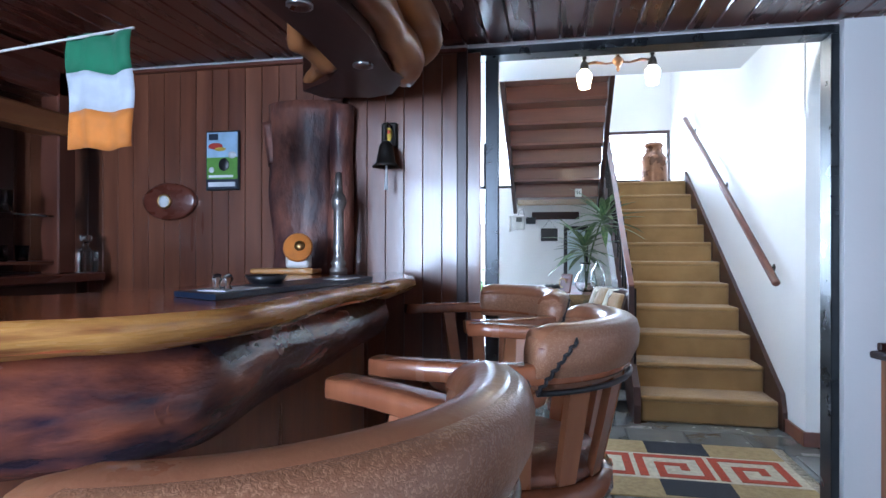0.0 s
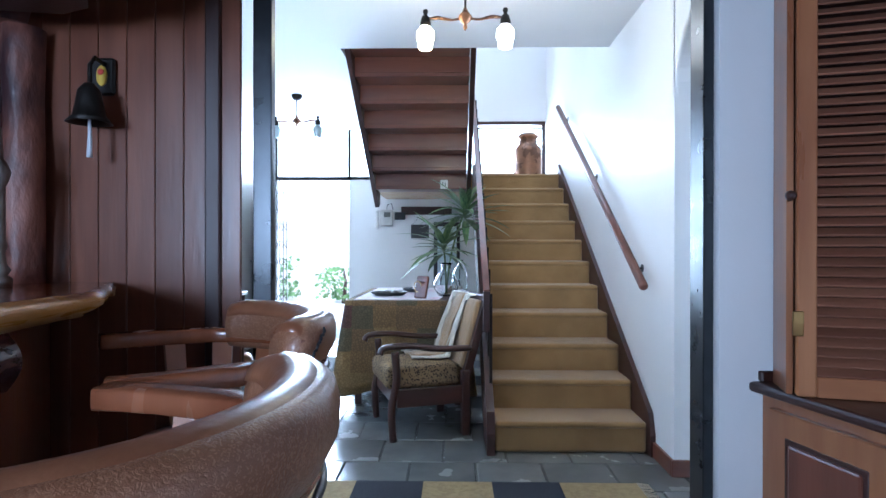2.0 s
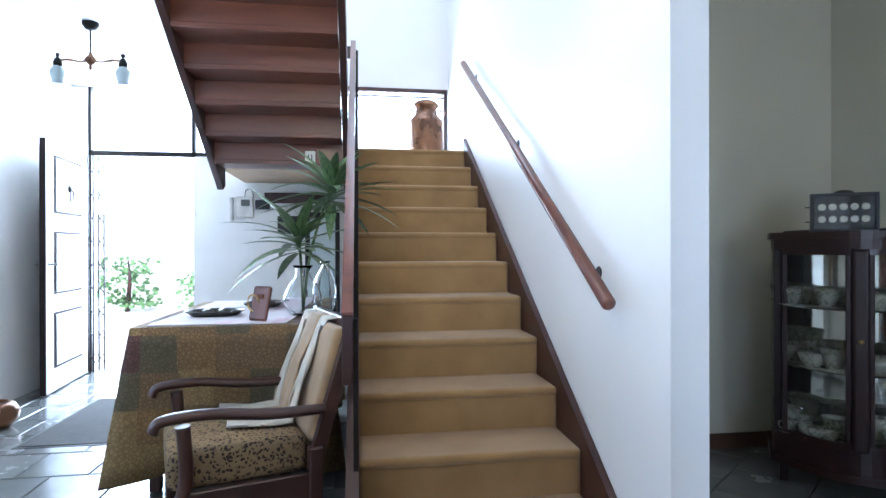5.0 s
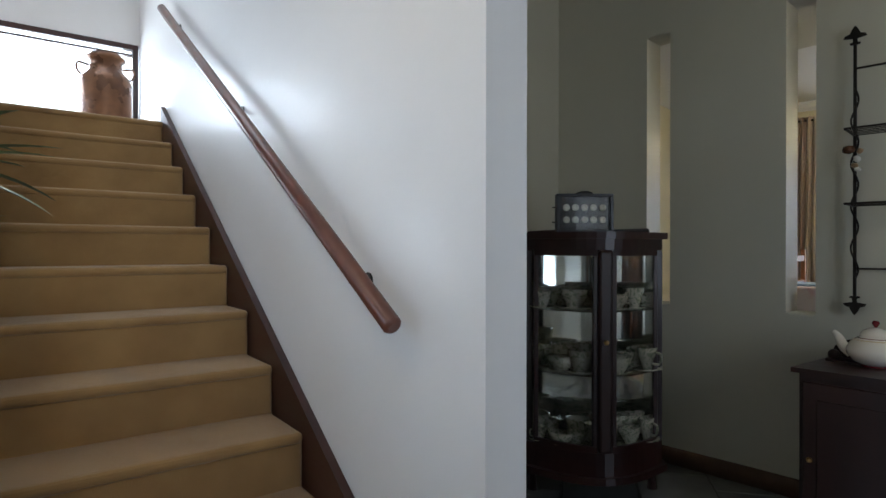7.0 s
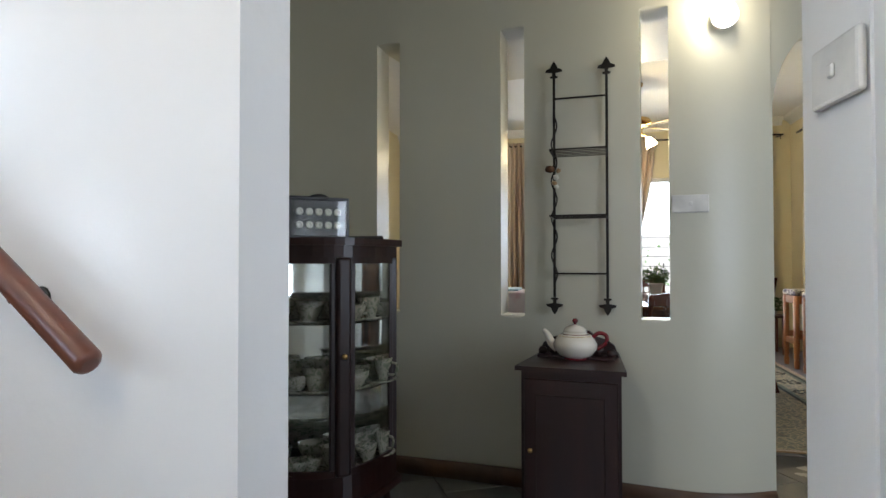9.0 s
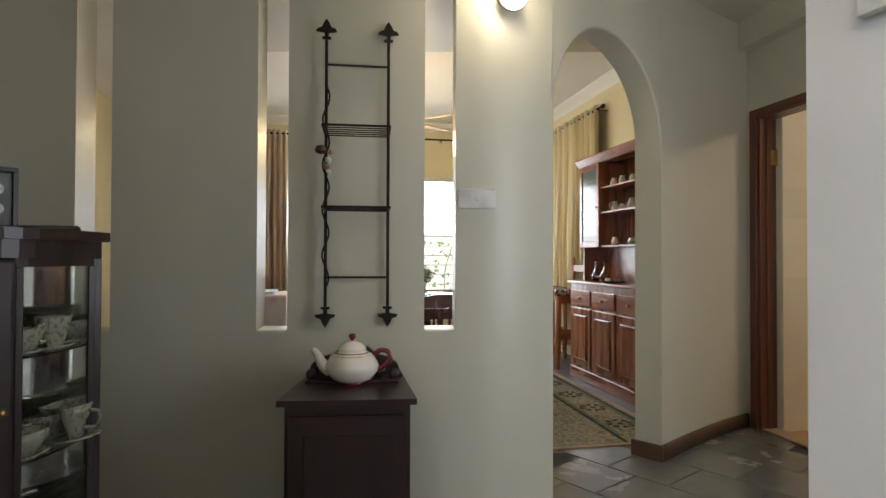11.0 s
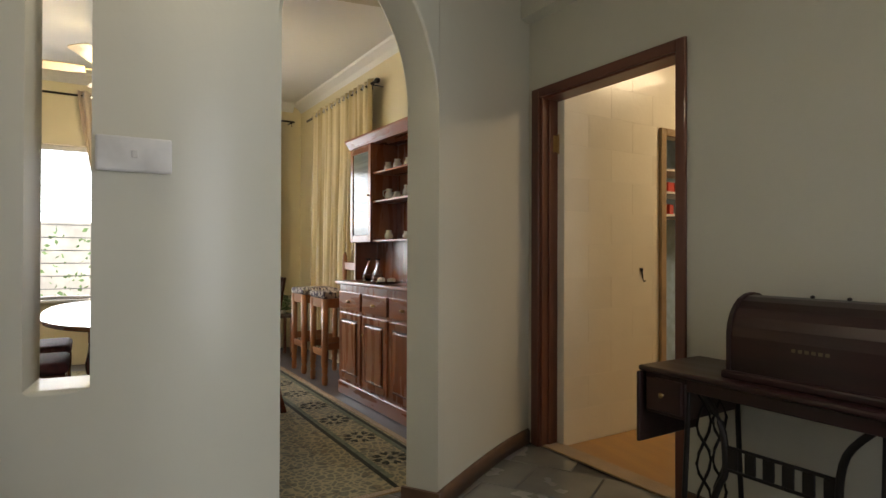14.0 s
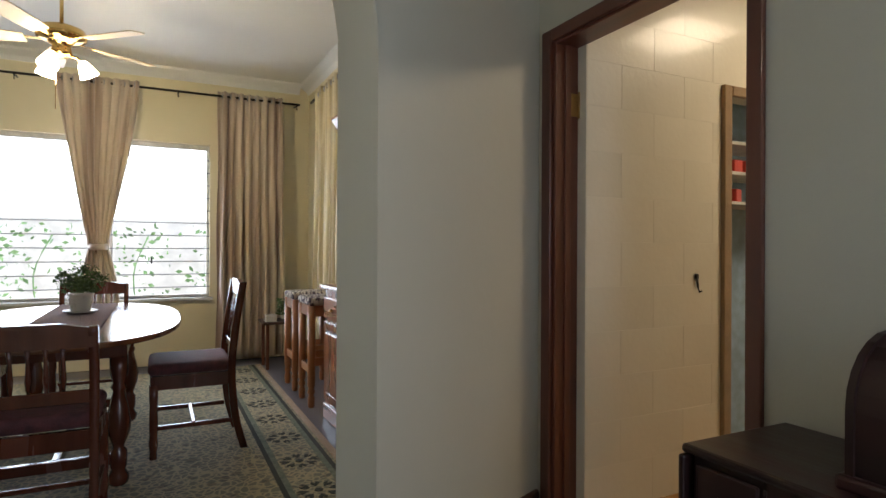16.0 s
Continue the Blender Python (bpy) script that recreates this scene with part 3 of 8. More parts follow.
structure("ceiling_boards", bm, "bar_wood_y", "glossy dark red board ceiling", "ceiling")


def lumpy(bm, amp, freq, seed=0.0, keep=None):
    for v in bm.verts:
        if keep and keep(v.co):
            continue
        p = v.co * freq + Vector((seed, seed * 2, seed * 3))
        v.co += Vector((noise.noise(p), noise.noise(p + Vector((9, 0, 0))), noise.noise(p + Vector((0, 9, 0))))) * amp
    return bm


def bar_counter():
    t = thing("bar_counter", pose(0, 0, 0), "live edge bar counter with glossy red top and carved log front", "bar counter")
    front = [(-3.3, 1.62), (-2.5, 2.30), (-2.20, 2.60), (-2.09, 2.68), (-2.02, 2.76), (-1.955, 2.90), (-1.965, 3.24), (-1.95, 3.70), (-1.945, 4.02), (-1.99, 4.20), (-2.14, 4.488)]
    back = [(-3.7, 2.05), (-2.85, 2.75), (-2.52, 3.05), (-2.42, 3.35), (-2.42, 3.7), (-2.55, 4.1), (-2.85, 4.488)]
    fc = [Vector((p.x, p.y, 0)) for p in curve_pts([(x, y, 0) for x, y in front], 7)]
    part("top", prism(B(), [(p.x - 0.012, p.y) for p in fc] + back[::-1], 1.0, 1.05), "bar_top", t, "glossy red hardwood top")
    bm = B()
    rings = []
    for i, p in enumerate(fc):
        g = (fc[min(i + 1, len(fc) - 1)] - fc[max(i - 1, 0)]).normalized()
        o = Vector((g.y, -g.x, 0))
        n = noise.noise(Vector((p.x * 3, p.y * 3, 0)))
        n2 = noise.noise(Vector((p.x * 8, p.y * 8, 4)))
        th = 0.056 + 0.016 * n + 0.008 * n2
        rings.append([p + o * -0.03 + Vector((0, 0, 1.049)), p + o * (0.002 + 0.012 * n2) + Vector((0, 0, 1.050)), p + o * (0.014 + 0.014 * n) + Vector((0, 0, 1.036)),
                      p + o * (0.010 + 0.016 * n2) + Vector((0, 0, 1.05 - th * 0.6)), p + o * (-0.022) + Vector((0, 0, 1.05 - th)), p + o * -0.08 + Vector((0, 0, 1.05 - th * 0.95))])
    loft(bm, rings, caps=False, closed=False)
    part("live_edge", bm, "sapwood", t, "yellow and brown live edge", smooth=True)
    bm = B()
    rings = []
    for i, p in enumerate(fc):
        g = (fc[min(i + 1, len(fc) - 1)] - fc[max(i - 1, 0)]).normalized()
        o = Vector((g.y, -g.x, 0))
        row = []
        for k in range(15):
            low = 0.80 + 0.05 * max(0.0, min(1.0, (p.y - 3.0) / 0.9))
            z = 0.985 - k / 14 * (0.985 - low)
            d = -0.085 + 0.045 * math.sin(k / 14 * 3.1) + 0.03 * noise.noise(Vector((p.x * 2.2, p.y * 2.2, z * 5)))
            row.append(p + o * d + Vector((0, 0, z)))
        row.append(p + o * -0.19 + Vector((0, 0, low + 0.01)))
        rings.append(row)
    rings = rings[:next(i for i, p in enumerate(fc) if p.y > 3.98)]
    loft(bm, rings, caps=False, closed=False)
    part("log_front", bm, "log_face", t, "polished red and purple log slab with knots", smooth=True)
    for kx, ky, kz, r in ((-2.055, 2.81, 0.885, 0.036), (-2.115, 2.74, 0.885, 0.020)):
        bm = B()
        lathe(bm, [(0.001, 0.012), (r * 0.35, 0.016), (r * 0.55, 0.006), (r * 0.8, 0.012), (r, 0.0), (r, -0.06)], (0, 0, 0), 20, "x")
        part("knot", lumpy(bm, 0.006, 30), "log_face", t, m=pose(kx, ky, kz, 0, 0, -15), smooth=True)
    part("plinth", prism(B(), [(p.x - 0.24, p.y + 0.02) for p in fc] + [(x + 0.1, y) for x, y in back[::-1]], 0, 0.40), "dark_wood", t, "dark plinth")
    part("body", prism(B(), [(p.x - 0.20, p.y + 0.02) for p in fc] + [(x + 0.06, y) for x, y in back[::-1]], 0.40, 0.999), "bar_wood_v", t)
    return t


bar_counter()


def bar_stool(m, label):
    """Faces +y; arms and back are one bent band."""
    t = thing("bar_stool", m, label, "bar stool", "bar stools")
    RX, RY = 0.290, 0.245

    def arc(a0, a1, n, grow=0.0):
        return [Vector(((RX + grow) * math.sin(radians(a0 + (a1 - a0) * k / n)), -(RY + grow) * math.cos(radians(a0 + (a1 - a0) * k / n)), 0)) for k in range(n + 1)]
    path = [Vector((-RX - 0.006, 0.21, 0)), Vector((-RX - 0.012, 0.16, 0)), Vector((-RX - 0.010, 0.09, 0))] + arc(-90, 90, 22) + [Vector((RX + 0.010, 0.09, 0)), Vector((RX + 0.012, 0.16, 0)), Vector((RX + 0.006, 0.21, 0))]

    def sweep(path, prof):
        rings = []
        for i, p in enumerate(path):
            g = (path[min(i + 1, len(path) - 1)] - path[max(i - 1, 0)]).normalized()
            o = Vector((g.y, -g.x, 0))
            rings.append([p + o * a + Vector((0, 0, z)) for a, z in prof(i / (len(path) - 1))])
        return loft(B(), rings)

    def slab(f):
        out = []
        for k in range(16):
            a = k * math.tau / 16
            c, s = math.cos(a), math.sin(a)
            out.append((0.032 * math.copysign(abs(c) ** 0.4, c), 0.912 + 0.020 * math.copysign(abs(s) ** 0.4, s)))
        return out
    part("arm_band", sweep(path, slab), "stool_wood", t, "glossy bent wooden arm rail", smooth=True)

    def roll(f):
        e = min(1.0, 2.2 * math.sin(math.pi * min(max(f, 0.02), 0.98)) ** 0.5)
        top, low = 0.955 + 0.050 * e, 0.885 - 0.010 * e
        w = 0.038 + 0.006 * e
        out = []
        for k in range(14):
            a = k * math.tau / 14
            c, s = math.cos(a), math.sin(a)
            out.append((w * math.copysign(abs(c) ** 0.75, c) * (0.8 if s < 0 else 1.0) + 0.012 * (1 if c > 0 else 0) * (s + 0.3), (top + low) / 2 + (top - low) / 2 * math.copysign(abs(s) ** 0.8, s)))
        return out
    pad = part("leather_back", sweep(arc(-64, 64, 26), roll), "leather", t, "tan dimpled leather wrapped over the back", smooth=True)

    def crown(f):
        e = min(1.0, 2.2 * math.sin(math.pi * min(max(f, 0.02), 0.98)) ** 0.5)
        return [(0.041 * math.cos(a), 0.962 + 0.010 * e + (0.024 + 0.014 * e) * math.sin(a)) for a in [k * math.pi / 8 for k in range(9)]]
    part("rolled_top", sweep(arc(-63, 63, 26), crown), "leather_roll", pad, "smooth rolled leather top", smooth=True)
    rp = arc(-63, 63, 26, 0.043)
    part("piping", tube(B(), [p + Vector((0, 0, 0.966)) for p in rp], 0.0035, 6), "leather_seat", pad)
    part("edge_cord", tube(B(), [p * 0.95 + Vector((0, 0, 0.879)) for p in rp], 0.006, 6), "black", pad)
    for side in (-1, 1):
        for k in range(13):
            a = radians(side * (49 + k * 1.1))
            z = 0.978 - k * 0.0074
            d = 0.050 - 0.00085 * k
            c = Vector((math.sin(a) * (RX + d), -math.cos(a) * (RY + d), z))
            part("stitch", tube(B(), [(-0.009, 0, 0), (0, -0.003, 0), (0.009, 0, 0)], [0.002, 0.0042, 0.002], 6), "black", pad, m=Matrix.Translation(c) @ Matrix.Rotation(a, 4, "Z") @ Matrix.Rotation(radians(side * (15 if k % 2 else 75)), 4, "Y"))
    for a in (-98, -70, -42, -15, 15, 42, 70, 98):
        r = radians(a)
        lo, hi = Vector((math.sin(r) * 0.212, -math.cos(r) * 0.205, 0.66)), Vector((math.sin(r) * 0.288, -math.cos(r) * 0.258, 0.90))
        bm = B()
        s = Vector((math.cos(r), math.sin(r), 0))
        d = Vector((math.sin(r), -math.cos(r), 0))
        rings = []
        for f in (0, 0.33, 0.66, 1):
            p = lo.lerp(hi, f)
            w = 0.022 + 0.004 * f
            rings.append([p + s * w + d * 0.009, p - s * w + d * 0.009, p - s * w - d * 0.009, p + s * w - d * 0.009])
        loft(bm, rings)
        for fc in bm.faces:
            fc.smooth = False
        part("splat", bm, "splat_wood", t)
    part("seat", lathe(B(), [(0.002, 0.715), (0.10, 0.716), (0.17, 0.706), (0.205, 0.685), (0.213, 0.668), (0.205, 0.655), (0.002, 0.654)], n=28), "leather_seat", t, "round padded brown leather seat", smooth=True)
    part("seat_rail", lathe(B(), [(0.215, 0.655), (0.236, 0.650), (0.238, 0.612), (0.225, 0.600), (0.15, 0.600)], n=28), "stool_wood", t)
    for a in (45, 135, 225, 315):
        r = radians(a)
        u = Vector((math.cos(r), math.sin(r), 0))
        part("leg", tube(B(), [u * 0.16 + Vector((0, 0, 0.60)), u * 0.18 + Vector((0, 0, 0.42)), u * 0.20 + Vector((0, 0, 0.27)), u * 0.225 + Vector((0, 0, 0.0))], [0.021, 0.026, 0.018, 0.015], 10), "stool_wood", t)
    part("foot_ring", tube(B(), [Vector((0.205 * math.cos(k * math.tau / 24), 0.205 * math.sin(k * math.tau / 24), 0.25)) for k in range(25)], 0.011, 8), "stool_wood", t)
    return t


def facing(fx, fy):
    return math.degrees(math.atan2(-fx, fy))


s2 = bar_stool(pose(-1.51, 3.35, 0, 0, 0, facing(-0.982, 0.187)), "wooden bar stool with tan leather back, beside the log bar")
bar_stool(pose(-1.73, 2.545, 0, 0, 0, facing(-0.891, 0.454)), "wooden bar stool with tan leather back, close to the bar")
bar_stool(pose(-1.665, 4.08, 0, 0, 0, facing(-0.84, -0.54)), "wooden bar stool with tan leather back, near the sliding door")


def back_bar():
    t = thing("back_bar_cabinet", pose(-3.66, 2.7, 0), "dark wooden back bar cabinet with glass shelves of glasses", "cabinet")
    part("counter", bx(-0.5, 0.06, 0, 1.72, 1.0, 1.04, 0.006), "bar_wood_y", t)
    part("base", bx(-0.5, 0.0, 0, 1.70, 0, 0.72), "dark_wood", t)
    part("frieze", bx(-0.5, 0.0, 0, 1.6, 0.93, 1.0), "dark_wood_y", t)
    part("back", bx(-0.5, -0.47, 0, 1.70, 0.72, 2.0), "dark_wood", t)
    part("post", bx(-0.10, 0.0, 1.50, 1.60, 1.04, 1.98, 0.006), "red_wood", t)
    part("post", bx(-0.10, 0.0, 0.0, 0.1, 1.04, 1.98, 0.006), "red_wood", t)
    part("beam", bx(-0.10, 0.03, 0.0, 1.6, 1.68, 1.78, 0.01), "drift", t)
    part("fascia", bx(-0.4, 0.0, 0.0, 1.65, 1.86, 2.05, 0.01), "bar_wood_y", t)
    part("shelf", bx(-0.42, -0.02, 0.1, 1.5, 1.30, 1.308), "glass", t)
    part("shelf", bx(-0.42, -0.02, 0.1, 1.5, 1.085, 1.10, 0.003), "red_wood", t)
    return t


back_bar()
gl = thing("drinking_glass", pose(-3.78, 4.0, 1.308), "clear straight drinking glass on a glass shelf", "glass", "glasses in the back bar")
part("bowl", lathe(B(), [(0.002, 0), (0.026, 0), (0.031, 0.10), (0.029, 0.10), (0.024, 0.008), (0.002, 0.008)], n=12), "glass", gl, smooth=True)
for k in range(16):
    if k:
        copy_thing(gl, pose(-3.72 - 0.13 * (k % 2), 4.08 - 0.085 * (k // 2), 1.308))
for k in range(14):
    g = copy_thing(gl, pose(-3.75 - 0.12 * (k % 2), 4.1 - 0.1 * (k // 2), 1.10))
    g.scale = (0.9, 0.9, 0.7)
bt = thing("decanter", pose(-3.66, 4.36, 1.04), "square glass decanter with a round stopper", "bottle")
part("body", bx(-0.04, 0.04, -0.04, 0.04, 0, 0.11, 0.012, 2), "glass", bt)
part("neck", lathe(B(), [(0.03, 0.105), (0.013, 0.125), (0.013, 0.15), (0.026, 0.155), (0.028, 0.18), (0.002, 0.182)], n=14), "glass", bt, smooth=True)


def flag():
    t = thing("flag", pose(-2.73, 3.30, 1.742), "green, white and orange cloth flag hanging from a thin pole", "flag")
    w, hgt = 0.205, 0.315
    for k, c in enumerate(("f_green", "f_white", "f_orange")):
        bm = B()
        z1, z0 = -hgt * k / 3, -hgt * (k + 1) / 3
        rows = []
        for j in range(5):
            z = z1 + (z0 - z1) * j / 4
            rows.append([Vector((w * i / 14 + 0.004 * math.sin(z * 30), 0.008 * math.sin(i * 0.9) + 0.006 * math.sin(i * 0.4 + z * 20), z + 0.006 * math.sin(i * 0.5))) for i in range(15)])
        loft(bm, rows, caps=False, closed=False)
        ob = part("stripe", bm, c, t, smooth=True)
        md = ob.modifiers.new("cloth", "SOLIDIFY")
        md.thickness = 0.0012
    part("pole", tube(B(), [(-0.62, 0, -0.06), (0.21, 0, 0.008)], 0.004, 6), "white_plastic", t)
    part("hanger", tube(B(), [(-0.60, 0, -0.06), (-0.62, 0, 0.33)], 0.003, 5), "iron", t)


flag()

ts = thing("tin_sign", pose(-3.09, 4.488, 1.44), "small framed picture of a green meadow and blue sky", "picture")
part("board", bx(0, 0.18, -0.012, 0, 0, 0.29, 0.004), "black", ts)
for nm, a, c in (("sky", (0.008, 0.172, -0.0145, -0.012, 0.16, 0.282), "f_sky"), ("meadow", (0.008, 0.172, -0.0145, -0.012, 0.055, 0.16), "f_grass"), ("panel", (0.008, 0.172, -0.0145, -0.012, 0.008, 0.055), "navy"),
                 ("bar", (0.018, 0.16, -0.016, -0.0145, 0.018, 0.040), "paper"), ("bar", (0.02, 0.15, -0.016, -0.0145, 0.062, 0.074), "paper"), ("patch", (0.02, 0.07, -0.016, -0.0145, 0.245, 0.275), "navy")):
    part(nm, bx(*a), c, ts)
part("patch", lathe(B(), [(0.002, -0.016), (0.028, -0.016), (0.03, -0.0145)], (0, 0, 0), 14, "y"), "f_red", ts, m=Matrix.Translation((0.055, 0.0, 0.215)) @ Matrix.Diagonal((1.3, 1, 0.55, 1)))
part("patch", lathe(B(), [(0.002, -0.017), (0.022, -0.017), (0.024, -0.0145)], (0, 0, 0), 14, "y"), "f_yellow", ts, m=Matrix.Translation((0.08, 0.0, 0.20)) @ Matrix.Diagonal((1.3, 1, 0.4, 1)))
part("patch", lathe(B(), [(0.002, -0.016), (0.03, -0.016), (0.032, -0.0145)], (0, 0, 0), 14, "y"), "black", ts, m=Matrix.Translation((0.10, 0.0, 0.125)) @ Matrix.Diagonal((0.9, 1, 1.0, 1)))
part("patch", lathe(B(), [(0.002, -0.018), (0.013, -0.018), (0.014, -0.0145)], (0, 0, 0), 14, "y"), "paper", ts, m=Matrix.Translation((0.035, 0.0, 0.10)))
part("patch", lathe(B(), [(0.002, -0.018), (0.02, -0.018), (0.021, -0.0145)], (0, 0, 0), 14, "y"), "paper", ts, m=Matrix.Translation((0.145, 0.0, 0.17)) @ Matrix.Diagonal((1.1, 1, 0.8, 1)))

pq = thing("wall_clock", pose(-3.29, 4.488, 1.39), "round clock set in an oval slice of polished wood", "clock")
part("slice", lumpy(lathe(B(), [(0.002, -0.018), (0.135, -0.018), (0.15, -0.010), (0.15, 0.0), (0.002, 0.0)], (0, 0, 0), 28, "y"), 0.006, 14), "bar_wood_y", pq, m=Matrix.Diagonal((1, 1, 0.62, 1)), smooth=True)
part("bezel", lathe(B(), [(0.030, -0.018), (0.030, -0.028), (0.037, -0.028), (0.038, -0.018)], (-0.02, 0, 0), 24, "y"), "brass", pq, smooth=True)
part("dial", lathe(B(), [(0.002, -0.024), (0.031, -0.024), (0.031, -0.018)], (-0.02, 0, 0), 24, "y"), "paper", pq)

M["wall_log"] = mat("purple_red_log", (0.30, 0.115, 0.075), 0.52, other=(0.06, 0.026, 0.028), scale=11, stretch=(1, 1, 0.5), bump=1.0, fine=26, coat=0.04, bias=(0.36, 0.66), detail=9)
lg = thing("log_slab", pose(-2.56, 4.47, 1.05), "tall polished reddish log slab fixed to the panelled wall", "log slab")


def slab(n, wid, dep, hgt, seed):
    rings = []
    for k in range(n + 1):
        z = hgt * k / n
        w = wid * (1 + 0.22 * noise.noise(Vector((seed, z * 3, 0))))
        row = []
        for j in range(20):
            a = j * math.tau / 20
            r = 1 + 0.16 * noise.noise(Vector((math.cos(a) * 1.3 + seed, math.sin(a) * 1.3, z * 3.5)))
            row.append(Vector((math.cos(a) * w * r + 0.02 * noise.noise(Vector((z * 2, seed, 3))), min(0.0, -dep * 0.4 + math.sin(a) * dep * r), z)))
        rings.append(row)
    return loft(B(), rings)


part("trunk", slab(18, 0.165, 0.07, 0.78, 1.0), "wall_log", lg)
part("limb", slab(14, 0.058, 0.06, 0.76, 5.0), "wall_log", lg, m=pose(0.175, 0, 0.0, 0, 1, 0))
part("knot", slab(8, 0.05, 0.05, 0.20, 9.0), "wall_log", lg, m=pose(-0.13, 0, 0.50, 0, -8, 0))
part("limb", slab(8, 0.045, 0.05, 0.26, 3.0), "wall_log", lg, m=pose(0.10, 0, 0.60, 0, 14, 0))

ov = thing("driftwood_light_beam", pose(-2.08, 2.7, 1.82), "heavy driftwood beam with downlights hanging under the bar ceiling", "light fitting")
bm = prism(B(), [(-0.12, 0.0), (-0.11, 0.5), (-0.10, 0.97), (-0.12, 1.26), (-0.21, 1.38), (-0.372, 1.50), (-0.33, 1.62), (-0.12, 1.66), (-0.02, 1.62), (0.095, 1.42), (0.07, 1.30), (0.10, 0.96), (0.09, 0.5), (0.09, 0.0)], 0.0, 0.22)
part("core", bm, "dark_wood_y", ov, "dark flat underside")


def branch(pts, rs, seed, mname="drift", parent=ov, nm="driftwood"):
    ps = curve_pts(pts, 6)
    rr = [rs[0] + (rs[-1] - rs[0]) * i / (len(ps) - 1) if len(rs) == 2 else rs[min(int(i / 6), len(rs) - 1)] + (rs[min(int(i / 6) + 1, len(rs) - 1)] - rs[min(int(i / 6), len(rs) - 1)]) * ((i % 6) / 6) for i in range(len(ps))]
    bm = tube(B(), ps, rr, 12)
    return part(nm, lumpy(bm, 0.028, 7, seed), mname, parent, smooth=True)


branch([(0.13, -0.2, 0.12), (0.13, 0.4, 0.08), (0.13, 0.9, 0.09), (0.12, 1.25, 0.07), (0.10, 1.44, 0.05), (0.01, 1.60, 0.07)], [0.05, 0.055, 0.06, 0.06, 0.055, 0.035], 1)
branch([(0.14, 0.85, 0.20), (0.20, 1.15, 0.17), (0.20, 1.38, 0.13), (0.13, 1.48, 0.10)], [0.035, 0.05, 0.065, 0.045], 3)
branch([(-0.13, 0.95, 0.10), (-0.20, 1.08, 0.04), (-0.16, 1.24, 0.03), (-0.24, 1.38, 0.05), (-0.36, 1.52, 0.04)], [0.02, 0.028, 0.04, 0.035, 0.018], 5)
branch([(-0.13, -0.2, 0.15), (-0.13, 0.5, 0.12), (-0.13, 1.0, 0.14)], [0.04, 0.04], 8)
for y in (0.70, 1.22):
    part("downlight", lathe(B(), [(0.030, 0.004), (0.037, 0.002), (0.037, -0.006), (0.028, -0.008), (0.022, 0.0), (0.002, 0.0)], (-0.01, y, -0.002), 20), "steel", ov, "chrome downlight", smooth=True)

bl = thing("bar_bell", pose(-2.15, 4.488, 1.52), "black hanging bell on a painted iron bracket with white cord", "bell")
part("bracket", bx(-0.045, 0.03, -0.012, 0.0, 0.10, 0.215, 0.008), "iron", bl)
part("emblem", lathe(B(), [(0.002, -0.02), (0.022, -0.017), (0.024, -0.012)], (0, 0, 0), 14, "y"), "f_yellow", bl, m=Matrix.Translation((-0.008, 0, 0.16)) @ Matrix.Diagonal((0.7, 1, 1.4, 1)))
part("emblem", lathe(B(), [(0.002, -0.022), (0.010, -0.02), (0.011, -0.012)], (0, 0, 0), 10, "y"), "f_red", bl, m=Matrix.Translation((-0.008, 0, 0.17)))
part("arm", tube(B(), [(0.0, 0, 0.19), (0.0, -0.06, 0.20), (0, -0.085, 0.17), (0, -0.085, 0.12)], 0.006, 8), "iron", bl)
part("bell", lathe(B(), [(0.002, 0.115), (0.014, 0.115), (0.030, 0.095), (0.036, 0.06), (0.044, 0.02), (0.062, 0.0), (0.058, 0.0), (0.038, 0.02), (0.025, 0.09), (0.002, 0.10)], (0, -0.085, 0), 22), "iron", bl, smooth=True)
part("cord", tube(B(), [(0, -0.085, 0.03), (0.002, -0.086, -0.04), (0.0, -0.085, -0.10)], [0.003, 0.006, 0.008], 8), "paper", bl, smooth=True)

tp = thing("beer_tap_column", pose(-2.32, 4.27, 1.05), "tall turned pewter column standing on the bar", "tap column")
part("column", lathe(B(), [(0.036, 0), (0.038, 0.02), (0.026, 0.03), (0.034, 0.045), (0.024, 0.06), (0.020, 0.09), (0.026, 0.11), (0.022, 0.13), (0.021, 0.27), (0.028, 0.285), (0.034, 0.31), (0.026, 0.335), (0.018, 0.345), (0.016, 0.37), (0.013, 0.43), (0.002, 0.435)], n=22), "tap_pewter", tp, smooth=True)
od = thing("wooden_disc_clock", pose(-2.47, 4.20, 1.075, 0, 0, 12), "round orange wooden disc leaning on a pale block", "ornament")
part("block", bx(-0.05, 0.05, -0.03, 0.03, 0.0, 0.06, 0.012, 2), "white_plastic", od)
part("disc", lathe(B(), [(0.002, -0.016), (0.055, -0.016), (0.062, -0.008), (0.058, 0.006), (0.002, 0.01)], (0, 0, 0), 26, "y"), "f_orange", od, m=pose(0.005, -0.03, 0.085, -15, 0, 0), smooth=True)
part("centre", lathe(B(), [(0.002, -0.026), (0.020, -0.022), (0.022, -0.014)], (0, 0, 0), 16, "y"), "brass", od, m=pose(0.015, -0.035, 0.09, -15, 0, 0), smooth=True)
cb = thing("carved_wood_block", pose(-2.52, 4.22, 1.05, 0, 0, 5), "rough yellow carved wooden block on the bar", "ornament")
part("block", lumpy(bx(-0.15, 0.12, -0.06, 0.06, 0.0, 0.024, 0.008, 2), 0.006, 20), "sapwood", cb)

